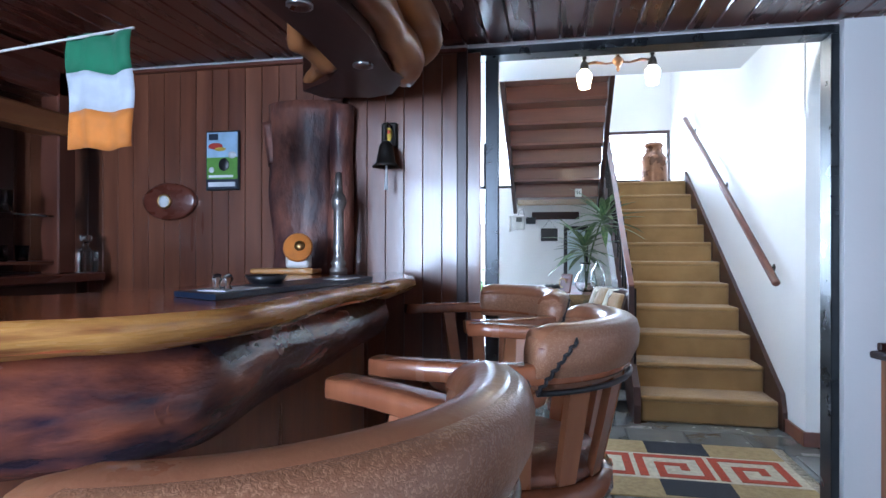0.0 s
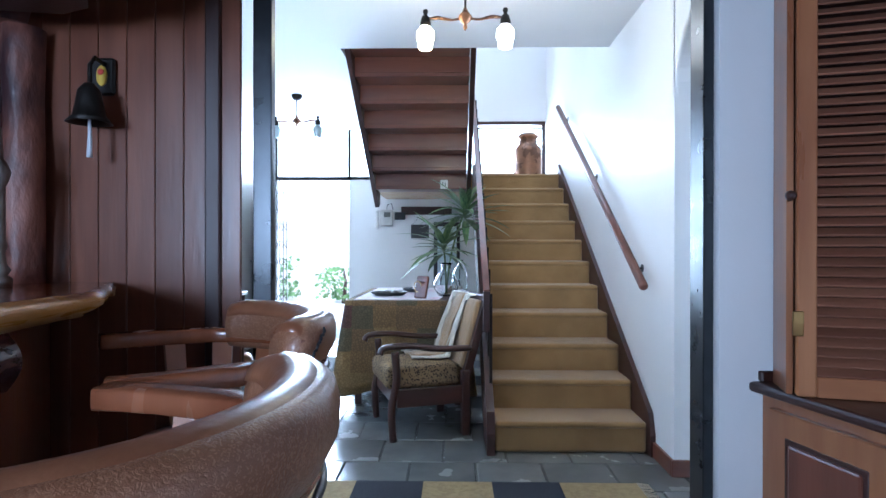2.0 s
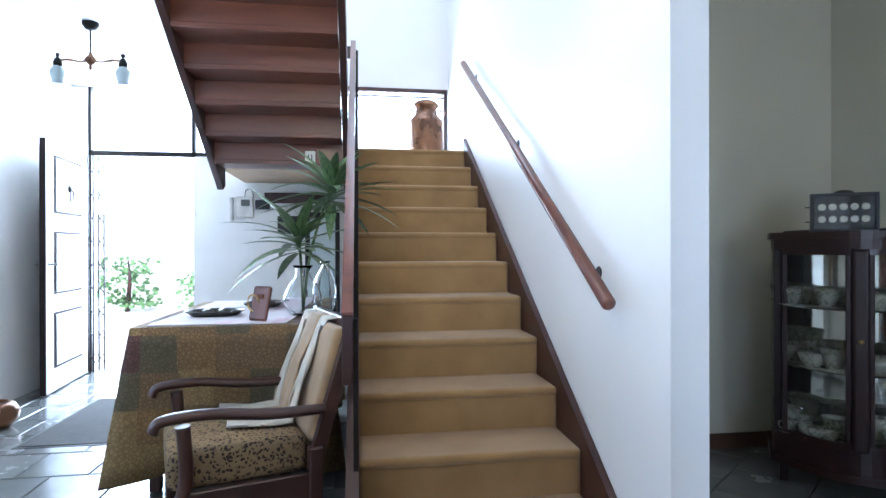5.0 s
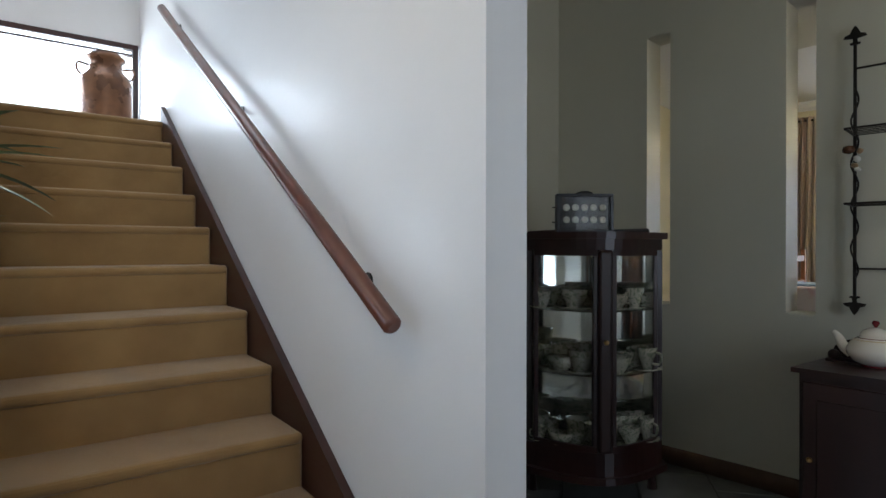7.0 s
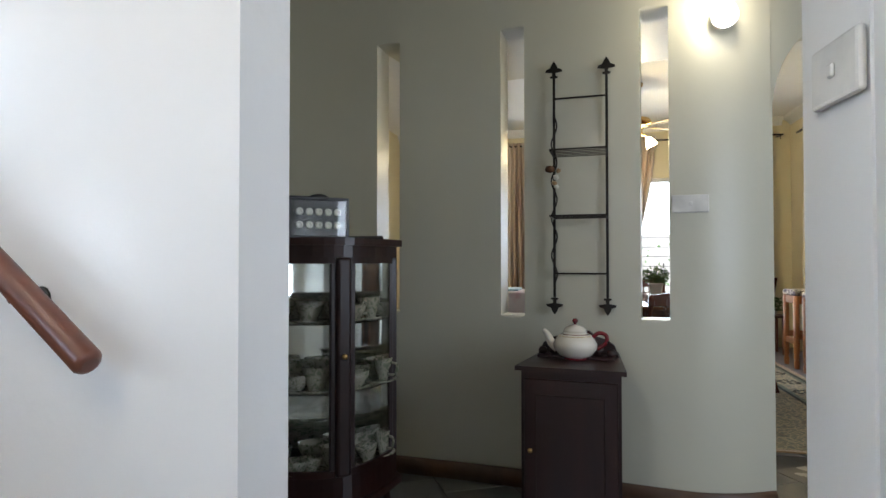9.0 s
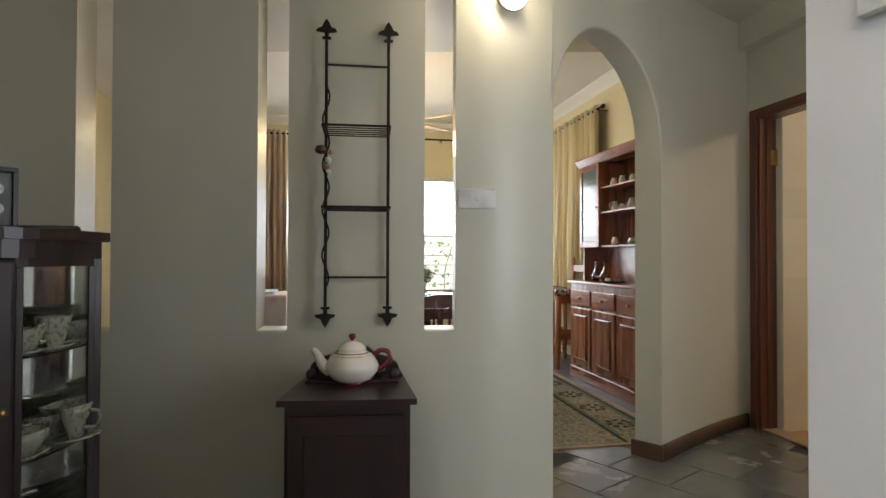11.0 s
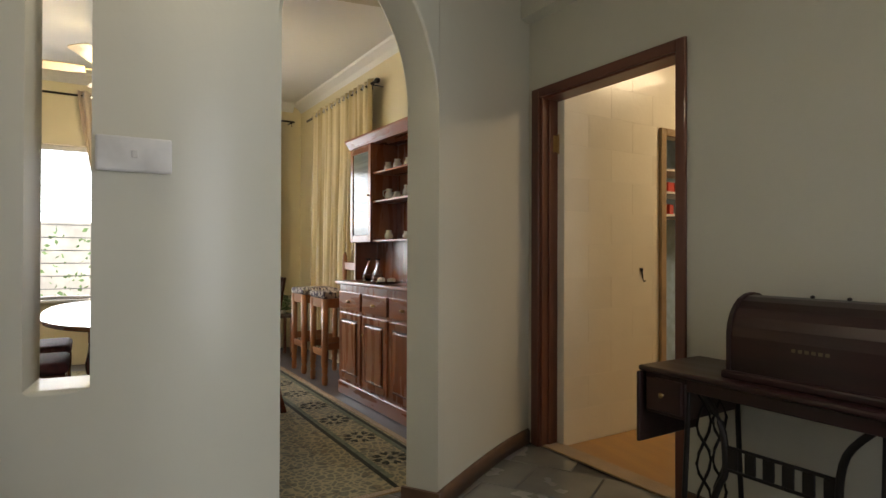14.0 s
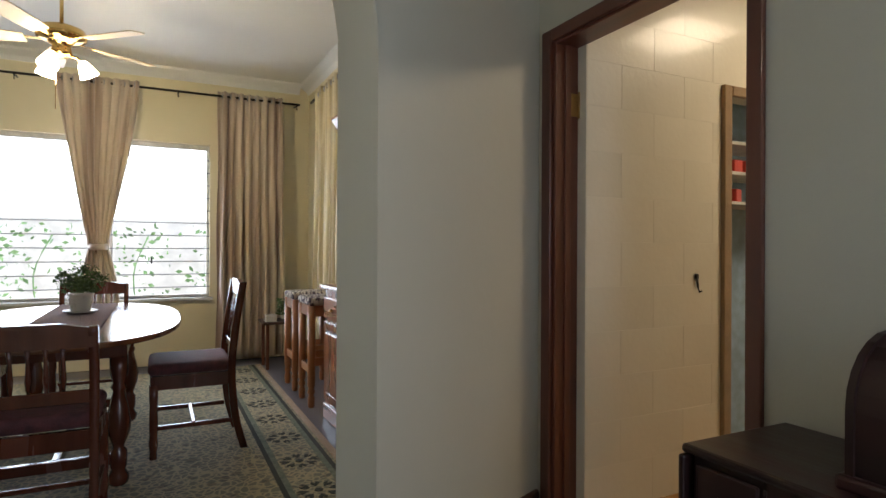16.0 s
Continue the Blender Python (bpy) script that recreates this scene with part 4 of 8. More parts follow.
bmx = thing("bar_mat", pose(0, 0, 1.051), "long dark blue rubber bar mat", "mat")
part("mat", prism(B(), [(-2.215, 3.05), (-2.07, 2.98), (-2.0, 3.76), (-2.12, 3.92)], 0, 0.012), "navy", bmx)
pp = thing("paper_sheet", pose(-2.12, 3.12, 1.0635, 0, 0, 80), "white printed card on the bar mat", "paper")
part("sheet", bx(-0.07, 0.07, -0.045, 0.03, 0, 0.002), "paper", pp)
copy_thing(pp, pose(-2.06, 3.62, 1.0635, 0, 0, 95))
at_ = thing("ashtray", pose(-2.16, 3.35, 1.0635), "small black tray with a dark object on the bar", "tray")
part("tray", lathe(B(), [(0.002, 0.004), (0.035, 0.004), (0.05, 0.022), (0.055, 0.022), (0.04, 0), (0.002, 0)], n=20), "black", at_, smooth=True)
sg = thing("glass_stopper", pose(-2.13, 3.10, 1.0635), "small cut glass ornament on the bar", "ornament")
for dx in (-0.013, 0.013):
    part("knob", lathe(B(), [(0.002, 0), (0.010, 0.002), (0.005, 0.012), (0.012, 0.024), (0.008, 0.034), (0.002, 0.036)], (dx, 0, 0), 12), "glass", sg, smooth=True)


# corner cabinet with louvred doors
def corner_cabinet():
    a = math.atan2(-0.97, 0.243)
    m = Matrix.Translation((-0.185, 4.455, 0)) @ Matrix.Rotation(a, 4, "Z")
    t = thing("louvre_base_cabinet", m, "low orange and brown wooden cabinet with panelled doors and turned knobs", "cabinet")
    part("carcass", bx(0.0, 1.1, 0.012, 0.30, 0.0, 0.735), "orange_wood", t)
    top = part("top", bx(-0.012, 1.12, -0.03, 0.32, 0.735, 0.765, 0.010, 2), "dark_wood_x", t, "dark polished top")
    part("edge_lip", bx(-0.012, 0.012, 0.0, 0.12, 0.765, 0.795, 0.004), "dark_wood", t)
    for k in range(2):
        s0 = 0.045 + k * 0.40
        d = part("door", bx(s0, s0 + 0.37, -0.012, 0.012, 0.06, 0.70, 0.004), "orange_wood", t)
        part("panel", bx(s0 + 0.075, s0 + 0.295, -0.020, -0.010, 0.14, 0.62, 0.008, 2), "red_wood", d)
        part("frame_bead", bx(s0 + 0.062, s0 + 0.308, -0.0145, -0.010, 0.127, 0.633, 0.002), "dark_wood", d)
        part("knob", lathe(B(), [(0.010, 0), (0.009, -0.012), (0.018, -0.022), (0.020, -0.032), (0.012, -0.042), (0.002, -0.043)], (s0 + (0.345 if k == 0 else 0.025), -0.012, 0.56), 16, "y"), "dark_wood", d, smooth=True)
    t = thing("louvre_cabinet", Matrix.Translation((-0.19, 4.30, 0.766)) @ Matrix.Rotation(radians(-16), 4, "Z"), "tall orange wooden cabinet with slatted louvre door", "cabinet")
    H = 1.28
    part("side", bx(-0.005, 0.012, 0.0, 0.14, 0, H, 0.002), "orange_wood", t)
    part("stile", bx(0.015, 0.062, -0.022, 0.004, 0, H, 0.004), "orange_wood", t)
    part("stile", bx(0.44, 0.49, -0.022, 0.004, 0, H, 0.004), "orange_wood", t)
    part("rail", bx(0.062, 0.44, -0.022, 0.004, 0, 0.055, 0.003), "orange_wood_x", t)
    part("rail", bx(0.062, 0.44, -0.022, 0.004, H - 0.06, H, 0.003), "orange_wood_x", t)
    part("backing", bx(0.012, 0.47, 0.10, 0.13, 0, H), "dark_wood", t)
    me = None
    for k in range(44):
        mm = pose(0.062, -0.010, 0.066 + k * 0.0262, 38, 0, 0)
        if me is None:
            me = part("louvre", bx(0, 0.378, -0.016, 0.016, -0.003, 0.003, 0.001), "louvre_wood", t, m=mm).data
        else:
            o = new("louvre", me)
            o.parent = t
            o.matrix_basis = mm
    part("hinge", bx(0.004, 0.030, -0.028, -0.020, 0.16, 0.225, 0.002), "brass", t)
    part("latch", lathe(B(), [(0.002, -0.03), (0.012, -0.026), (0.014, -0.012), (0.008, 0)], (0.0, -0.005, 0.53), 12, "y"), "dark_wood", t, smooth=True)


corner_cabinet()
structure("baseboard_stair_wall", bx(0.012, 0.03, 5.68, 5.97, 0, 0.085, 0.003), "red_wood", "dark red wooden baseboard", "baseboard")
structure("baseboard_arch", bx(0.012, 0.162, 5.662, 5.68, 0, 0.085, 0.003), "red_wood_x", "dark red wooden baseboard", "baseboard")


# ---------------------------------------------------------------- hall
def cloth_pattern(name, colors, cell=0.16, rough=0.9, big=0.0):
    """Patchwork cloth: squares of different colour with a small figured print."""
    m = bpy.data.materials.new(name)
    m.use_nodes = True
    nt = m.node_tree
    N, L = nt.nodes, nt.links
    bsdf = N["Principled BSDF"]
    tc = N.new("ShaderNodeTexCoord")
    mp = N.new("ShaderNodeMapping")
    mp.inputs["Scale"].default_value = (1 / cell,) * 3
    L.new(tc.outputs["Object"], mp.inputs[0])
    wn_ = N.new("ShaderNodeTexVoronoi")
    wn_.distance, wn_.inputs["Randomness"].default_value, wn_.inputs["Scale"].default_value = "CHEBYCHEV", 0.15, 1.0
    L.new(mp.outputs[0], wn_.inputs["Vector"])
    sep = N.new("ShaderNodeSeparateColor")
    L.new(wn_.outputs["Color"], sep.inputs[0])
    ramp = N.new("ShaderNodeValToRGB")
    ramp.color_ramp.interpolation = "CONSTANT"
    el = ramp.color_ramp.elements
    for i, c in enumerate(colors):
        e = el[i] if i < 2 else el.new(i / len(colors))
        e.position, e.color = i / len(colors), (*c, 1)
    L.new(sep.outputs[0], ramp.inputs[0])
    v2 = N.new("ShaderNodeTexVoronoi")
    v2.feature, v2.inputs["Scale"].default_value = "DISTANCE_TO_EDGE", 9.0
    L.new(mp.outputs[0], v2.inputs["Vector"])
    r2 = N.new("ShaderNodeValToRGB")
    r2.color_ramp.elements[0].position, r2.color_ramp.elements[1].position = 0.03, 0.22
    r2.color_ramp.elements[0].color = (0.35, 0.32, 0.28, 1)
    L.new(v2.outputs["Distance"], r2.inputs[0])
    mix = N.new("ShaderNodeMix")
    mix.data_type, mix.blend_type = "RGBA", "MULTIPLY"
    mix.inputs["Factor"].default_value = 0.55
    L.new(ramp.outputs[0], mix.inputs["A"])
    L.new(r2.outputs[0], mix.inputs["B"])
    L.new(mix.outputs["Result"], bsdf.inputs["Base Color"])
    bsdf.inputs["Roughness"].default_value = rough
    b = N.new("ShaderNodeBump")
    b.inputs["Strength"].default_value, b.inputs["Distance"].default_value = 0.4, 0.004
    L.new(v2.outputs["Distance"], b.inputs["Height"])
    L.new(b.outputs[0], bsdf.inputs["Normal"])
    return m


M["tapestry"] = cloth_pattern("tapestry_cloth", [(0.19, 0.115, 0.045), (0.10, 0.08, 0.042), (0.24, 0.155, 0.06), (0.10, 0.045, 0.035), (0.16, 0.10, 0.045)])
M["leopard"] = spots("leopard_cloth", (0.27, 0.18, 0.085), (0.035, 0.022, 0.016), 70, 0.34, 0.9)
M["hide_white"] = mat("white_hide", (0.62, 0.57, 0.46), 0.9, scale=10, bump=0.5, fine=200, sheen=0.4)
M["hide_tan"] = mat("tan_hide", (0.36, 0.23, 0.11), 0.9, scale=10, bump=0.5, fine=200, sheen=0.4)
M["runner_white"] = mat("white_pink_cloth", (0.66, 0.60, 0.62), 0.85, other=(0.62, 0.42, 0.48), scale=7, bump=0.1, bias=(0.3, 0.45))
M["copper"] = mat("brown_glazed_copper", (0.26, 0.125, 0.060), 0.28, 0.45, other=(0.10, 0.045, 0.025), scale=7, bump=0.08)
M["doormat"] = mat("dark_doormat", (0.07, 0.065, 0.06), 0.95, scale=20, bump=0.6, fine=300)
M["pewter"] = mat("dark_pewter", (0.13, 0.13, 0.12), 0.35, 0.7, scale=16, bump=0.2)
M["dark_leaf"] = mat("striped_leaf", (0.20, 0.27, 0.11), 0.4, other=(0.045, 0.11, 0.045), scale=26, stretch=(0.15, 3, 3), vary=0.25, bump=0.05)
M["bulb_warm"] = mat("warm_lit_glass", (0.9, 0.8, 0.6), 0.3, emit=(1.0, 0.80, 0.42), power=14)
M["bulb_white"] = mat("white_lit_glass", (0.9, 0.9, 0.9), 0.3, emit=(1.0, 0.95, 0.88), power=11)
M["leaded"] = mat("frosted_leaded_glass", (0.62, 0.72, 0.74), 0.12, other=(0.52, 0.62, 0.64), scale=4, bump=0.15, fine=30)
M["panel_grey"] = mat("grey_painted_frame", (0.22, 0.23, 0.24), 0.6, scale=6, bump=0.05)
M["door_white"] = mat("white_painted_door", (0.70, 0.70, 0.69), 0.6, scale=3, bump=0.03)


def tablecloth_table():
    t = thing("hall_table", pose(0, 0, 0), "side table fully draped with a brown patchwork tapestry cloth", "table")
    part("tabletop", bx(-1.86, -1.02, 6.92, 8.20, 0.74, 0.765, 0.006), "dark_wood_x", t)
    for x in (-1.82, -1.08):
        for y in (6.97, 8.12):
            part("leg", bx(x, x + 0.05, y, y + 0.05, 0, 0.74, 0.004), "dark_wood", t)
    c = thing("tapestry_tablecloth", pose(0, 0, 0), "brown patchwork tapestry tablecloth hanging to the floor", "tablecloth")
    x0, x1, y0, y1 = -1.875, -1.005, 6.905, 8.215
    per = []
    n = 26
    for i in range(n):
        per.append((x0 + (x1 - x0) * i / n, y0, 0, -1))
    for i in range(n):
        per.append((x1, y0 + (y1 - y0) * i / n, 1, 0))
    for i in range(n):
        per.append((x1 - (x1 - x0) * i / n, y1, 0, 1))
    for i in range(n):
        per.append((x0, y1 - (y1 - y0) * i / n, -1, 0))
    rings = []
    for k in range(9):
        f = k / 8
        row = []
        for i, (x, y, nx, ny) in enumerate(per):
            corner = min(i % n, n - i % n) / n
            w = (0.012 * math.sin(i * 0.75) + 0.010 * math.sin(i * 0.31 + 1)) * f + 0.055 * f * max(0, 1 - corner * 9)
            out = w + 0.02 * f
            row.append(Vector((x + nx * out - (0.10 * f * max(0, 1 - corner * 9) if nx == 0 and i < n / 2 else 0), y + ny * out, 0.770 - f * (0.69 - 0.05 * corner * 4))))
        rings.append(row)
    bm = loft(B(), rings, caps=False)
    bm.verts.ensure_lookup_table()
    bm.faces.new([bm.verts[i] for i in range(len(per))])
    ob = part("cloth", bm, "tapestry", c)
    md = ob.modifiers.new("cloth", "SOLIDIFY")
    md.thickness, md.offset = 0.003, 1
    r = thing("table_runner", pose(0, 0, 0.776), "white and pink cloth laid across the hall table", "runner")
    part("cloth", prism(B(), [(-1.82, 6.95), (-1.20, 6.95), (-1.10, 8.18), (-1.80, 8.18)], -0.002, 0.002), "runner_white", r)


tablecloth_table()
for x, y in ((-1.60, 7.30), (-1.42, 7.72)):
    p = thing("pewter_platter", pose(x, y, 0.779, 0, 0, 20 if y < 7.5 else 70), "dark pewter platter on the hall table", "plate", "platters on the hall table")
    part("dish", lathe(B(), [(0.002, 0.006), (0.11, 0.006), (0.145, 0.028), (0.152, 0.030), (0.15, 0.024), (0.11, 0), (0.002, 0)], n=26), "pewter", p, m=Matrix.Diagonal((1, 0.7, 1, 1)), smooth=True)
    for k in range(4):
        part("trinket", lumpy(lathe(B(), [(0.002, 0), (0.028, 0.005), (0.03, 0.02), (0.012, 0.03), (0.002, 0.03)], n=10), 0.005, 40, k), "pewter", p, m=pose(0.05 * math.cos(k * 1.9), 0.035 * math.sin(k * 1.9), 0.008), smooth=True)
ph = thing("photo_frame", pose(-1.34, 7.02, 0.779, 0, 0, -35), "brown leather picture frame standing on the table", "picture frame")
part("frame", bx(-0.055, 0.055, -0.008, 0.008, 0, 0.17, 0.012, 2), "red_wood", ph, m=pose(0, 0, 0, -14, 0, 0))
part("strut", bx(-0.02, 0.02, 0.04, 0.046, 0, 0.12), "red_wood", ph, m=pose(0, 0, 0, 12, 0, 0))
part("ring", tube(B(), [(0.035 * math.cos(a / 12 * math.tau), -0.03, 0.09 + 0.04 * math.sin(a / 12 * math.tau)) for a in range(10)], 0.004, 6), "brass", ph)


def leaf_blade(length, width, droop, seg=7):
    bm = B()
    rows = []
    for k in range(seg + 1):
        f = k / seg
        w = width * math.sin(math.pi * min(1, 0.12 + f * 0.88)) ** 0.8 * (1 if f < 1 else 0.05)
        c = Vector((length * f, 0, -droop * f * f * length))
        rows.append([c + Vector((0, -w, 0.25 * w)), c, c + Vector((0, w, 0.25 * w))])
    loft(bm, rows, caps=False, closed=False)
    return bm


def dracaena():
    v = thing("glass_vase", pose(-1.15, 7.28, 0.779), "clear round glass vase holding plant stems", "vase")
    part("bowl", lathe(B(), [(0.002, 0), (0.06, 0), (0.095, 0.05), (0.10, 0.10), (0.075, 0.16), (0.04, 0.20), (0.038, 0.24), (0.055, 0.26), (0.050, 0.26), (0.034, 0.24), (0.036, 0.20), (0.070, 0.155), (0.094, 0.10), (0.088, 0.05), (0.05, 0.008), (0.002, 0.008)], n=24), "glass", v, smooth=True)
    v2 = thing("glass_bottle", pose(-1.04, 7.36, 0.779), "short clear glass bottle vase with a narrow neck", "vase")
    part("bottle", lathe(B(), [(0.002, 0), (0.06, 0), (0.065, 0.12), (0.05, 0.2), (0.02, 0.25), (0.02, 0.27), (0.03, 0.28), (0.026, 0.28), (0.015, 0.265), (0.015, 0.25), (0.045, 0.195), (0.06, 0.12), (0.055, 0.008), (0.002, 0.008)], n=20), "glass", v2, smooth=True)
    p = thing("dracaena_plant", pose(-1.15, 7.28, 0.80), "green striped long leaved dracaena cuttings in a glass vase", "plant")
    rnd = random.Random(4)
    for (hx, hy, hz), n, ln in (((-0.02, -0.03, 0.40), 28, 0.34), ((0.15, 0.0, 0.66), 30, 0.35)):
        part("stem", tube(B(), curve_pts([(0, 0, 0), (hx * 0.3, hy * 0.3, hz * 0.5), (hx, hy, hz)], 4), 0.008, 6), "dark_leaf", p)
        for k in range(n):
            a = k * 2.4 + rnd.random() * 0.4
            up = 62 - 75 * (k / n) + rnd.uniform(-8, 8)
            bm = leaf_blade(ln * rnd.uniform(0.7, 1.15), 0.029, rnd.uniform(0.15, 0.55))
            part("leaf", bm, "dark_leaf", p, m=Matrix.Translation((hx, hy, hz - 0.10 * (k / n))) @ Matrix.Rotation(a, 4, "Z") @ Matrix.Rotation(radians(-up), 4, "Y"), smooth=True)


dracaena()


def armchair():
    m = Matrix.Translation((-1.305, 6.49, 0)) @ Matrix.Rotation(radians(198.6), 4, "Z")
    t = thing("armchair", m, "old dark wooden armchair with leopard print cushions", "armchair")
    W, D = 0.265, 0.22
    for s in (-1, 1):
        bm = B()
        tube(bm, curve_pts([(D + 0.02, s * W, 0), (D + 0.03, s * W, 0.2), (D, s * W, 0.36), (D + 0.01, s * W, 0.535)], 5), [0.024] * 16, 8)
        part("leg", bm, "dark_wood", t)
        part("leg", bx(-D - 0.02, -D + 0.03, s * W - 0.024, s * W + 0.024, 0, 0.40, 0.005), "dark_wood", t)
        bm = B()
        ps = curve_pts([(D + 0.10, s * W, 0.525), (D + 0.07, s * W, 0.56), (D - 0.08, s * W, 0.565), (-0.05, s * W, 0.54), (-D - 0.03, s * W, 0.535)], 6)
        rings = []
        for i, p in enumerate(ps):
            g = (ps[min(i + 1, len(ps) - 1)] - ps[max(i - 1, 0)])
            rings.append(ring(p, g, (0.032, 0.019), 10))
        loft(bm, rings)
        part("armrest", bm, "dark_wood_x", t)
        part("back_post", prism(B(), [(-D - 0.02, 0.34), (-D + 0.03, 0.34), (-D - 0.12, 0.84), (-D - 0.16, 0.82)], s * (W - 0.01) - 0.02, s * (W - 0.01) + 0.02, "y"), "dark_wood", t)
    part("rail", bx(D - 0.01, D + 0.02, -W + 0.02, W - 0.02, 0.21, 0.31, 0.006), "dark_wood", t)
    part("rail", bx(-D - 0.02, D, -W - 0.015, -W + 0.015, 0.20, 0.31, 0.004), "dark_wood_x", t)
    part("rail", bx(-D - 0.02, D, W - 0.015, W + 0.015, 0.20, 0.31, 0.004), "dark_wood_x", t)
    part("seat_cushion", bx(-D + 0.02, D + 0.06, -W + 0.028, W - 0.028, 0.30, 0.435, 0.035, 3), "leopard", t, smooth=True)
    part("back_cushion", bx(-0.03, 0.03, -W + 0.03, W - 0.03, 0, 0.44, 0.025, 3), "hide_tan", t, m=pose(-D - 0.00, 0, 0.40, 0, -15, 0), smooth=True)
    part("top_rail", bx(-D - 0.165, -D - 0.13, -W, W, 0.80, 0.86, 0.01, 2), "dark_wood", t)
    h = thing("animal_hide", m, "white and tan hide thrown over the armchair back", "hide")
    for nm, y0, y1, c in (("white_strip", -0.27, -0.19, "hide_white"), ("tan_strip", -0.19, 0.0, "hide_tan"), ("white_strip", 0.0, 0.08, "hide_white")):
        rows = []
        for k in range(13):
            f = k / 12
            if f < 0.2:
                p = (-D - 0.18 + 0.1 * f, 0.68 + f * 1.05)
            elif f < 0.75:
                g = (f - 0.2) / 0.55
                p = (-D - 0.10 + 0.16 * g, 0.885 - 0.42 * g)
            else:
                g = (f - 0.75) / 0.25
                p = (-D + 0.06 + 0.22 * g, 0.455 - 0.006 * g)
            wob = 0.014 * math.sin(k * 1.3 + y0 * 20)
            rows.append([Vector((p[0] + 0.006 * math.sin(j * 2 + k), y0 + (y1 - y0) * j / 4 + wob + (0.035 * math.sin(k * 0.9) if j in (0, 4) else 0), p[1] + 0.004 * math.cos(j * 3 + k))) for j in range(5)])
        ob = part(nm, loft(B(), rows, caps=False, closed=False), c, h, smooth=True)
        md = ob.modifiers.new("hide", "SOLIDIFY")
        md.thickness = 0.006


armchair()


def console():
    t = thing("console_table", pose(-3.40, 6.74, 0), "narrow dark wooden console table with one panelled door", "console table")
    part("top", bx(0.02, 0.54, -0.03, 0.93, 0.755, 0.785, 0.006), "dark_wood_y", t)
    for x in (0.04, 0.475):
        for y in (0.0, 0.86):
            part("leg", tube(B(), [(x + 0.02, y + 0.02, 0.755), (x + 0.02, y + 0.02, 0.40), (x + 0.02, y + 0.02, 0)], [0.030, 0.028, 0.018], 4), "dark_wood", t)
    part("body", bx(0.05, 0.49, 0.02, 0.88, 0.42, 0.755, 0.004), "dark_wood_y", t)
    d = part("door", bx(0.49, 0.505, 0.28, 0.70, 0.44, 0.74, 0.003), "dark_wood", t)
    part("panel", bx(0.505, 0.513, 0.35, 0.63, 0.50, 0.69, 0.005), "red_wood", d)
    part("knob", lathe(B(), [(0.006, 0), (0.012, 0.014), (0.010, 0.022), (0.002, 0.024)], (0.505, 0.31, 0.6), 10, "x"), "brass", d)
    part("drawer", bx(0.49, 0.502, 0.04, 0.26, 0.50, 0.74, 0.003), "dark_wood_y", t)
    s = thing("carved_figure", pose(-3.08, 7.22, 0.785), "small dark carved wooden figure on the console table", "statue")
    part("figure", lumpy(lathe(B(), [(0.002, 0), (0.045, 0.0), (0.05, 0.03), (0.04, 0.08), (0.048, 0.13), (0.032, 0.17), (0.018, 0.19), (0.026, 0.215), (0.024, 0.245), (0.002, 0.262)], n=16), 0.012, 24), "iron", s, smooth=True)
    r = thing("console_cloth", pose(-3.15, 7.15, 0.786), "pale striped cloth on the console table", "cloth")
    part("cloth", bx(-0.16, 0.16, -0.3, 0.34, 0, 0.003), "runner_white", r)
    j = thing("floor_pot", pose(-3.12, 8.15, 0), "round dark glazed pot on the floor by the wall", "pot")
    part("pot", lathe(B(), [(0.002, 0), (0.07, 0), (0.115, 0.05), (0.12, 0.10), (0.09, 0.15), (0.055, 0.165), (0.05, 0.16), (0.08, 0.14), (0.002, 0.13)], n=20), "copper", j, smooth=True)


console()


def leaded_panel():
    t = thing("leaded_glass_panel", pose(-3.418, 7.62, 0.88), "framed leaded glass door panel hung on the white wall", "glass panel")
    W, H = 0.58, 1.24
    part("side_face", bx(0, 0.035, 0, 0.07, 0, H, 0.004), "dark_wood", t)
    part("stile", bx(0, 0.035, W - 0.07, W, 0, H, 0.004), "panel_grey", t)
    part("rail", bx(0, 0.035, 0.07, W - 0.07, 0, 0.09, 0.004), "panel_grey", t)
    part("rail", bx(0, 0.035, 0.07, W - 0.07, H - 0.06, H, 0.004), "panel_grey", t)
    part("rail", bx(0, 0.035, 0.07, W - 0.07, 0.86, 0.92, 0.004), "panel_grey", t)
    part("pane", bx(0.012, 0.018, 0.07, W - 0.07, 0.09, 0.86), "leaded", t)
    part("pane", bx(0.012, 0.018, 0.07, W - 0.07, 0.92, H - 0.06), "leaded", t)
    for y in (0.16, 0.25, 0.33, 0.42):
        part("lead", bx(0.018, 0.023, y, y + 0.007, 0.09, 0.84 - abs(y - 0.29) * 0.5), "iron", t)
    for k in range(3):
        part("lead", bx(0.018, 0.023, 0.14 + k * 0.12, 0.147 + k * 0.12, 0.92, H - 0.06), "iron", t)
    part("lead", bx(0.018, 0.023, 0.07, W - 0.07, 1.04, 1.047), "iron", t)
    part("lead_arch", tube(B(), [(0.021, 0.29 - 0.21 * math.cos(k * math.pi / 14), 0.70 + 0.13 * math.sin(k * math.pi / 14)) for k in range(15)], 0.005, 5), "iron", t)
    part("lead_drop", tube(B(), [(0.021, 0.29 + 0.05 * math.sin(a), 0.76 + 0.05 * math.cos(a)) for a in [k * math.tau / 12 for k in range(13)]], 0.004, 5), "iron", t)
    part("lead_drop", tube(B(), [(0.021, 0.16, 0.24), (0.021, 0.29, 0.12), (0.021, 0.42, 0.24)], 0.004, 5), "iron", t)


leaded_panel()


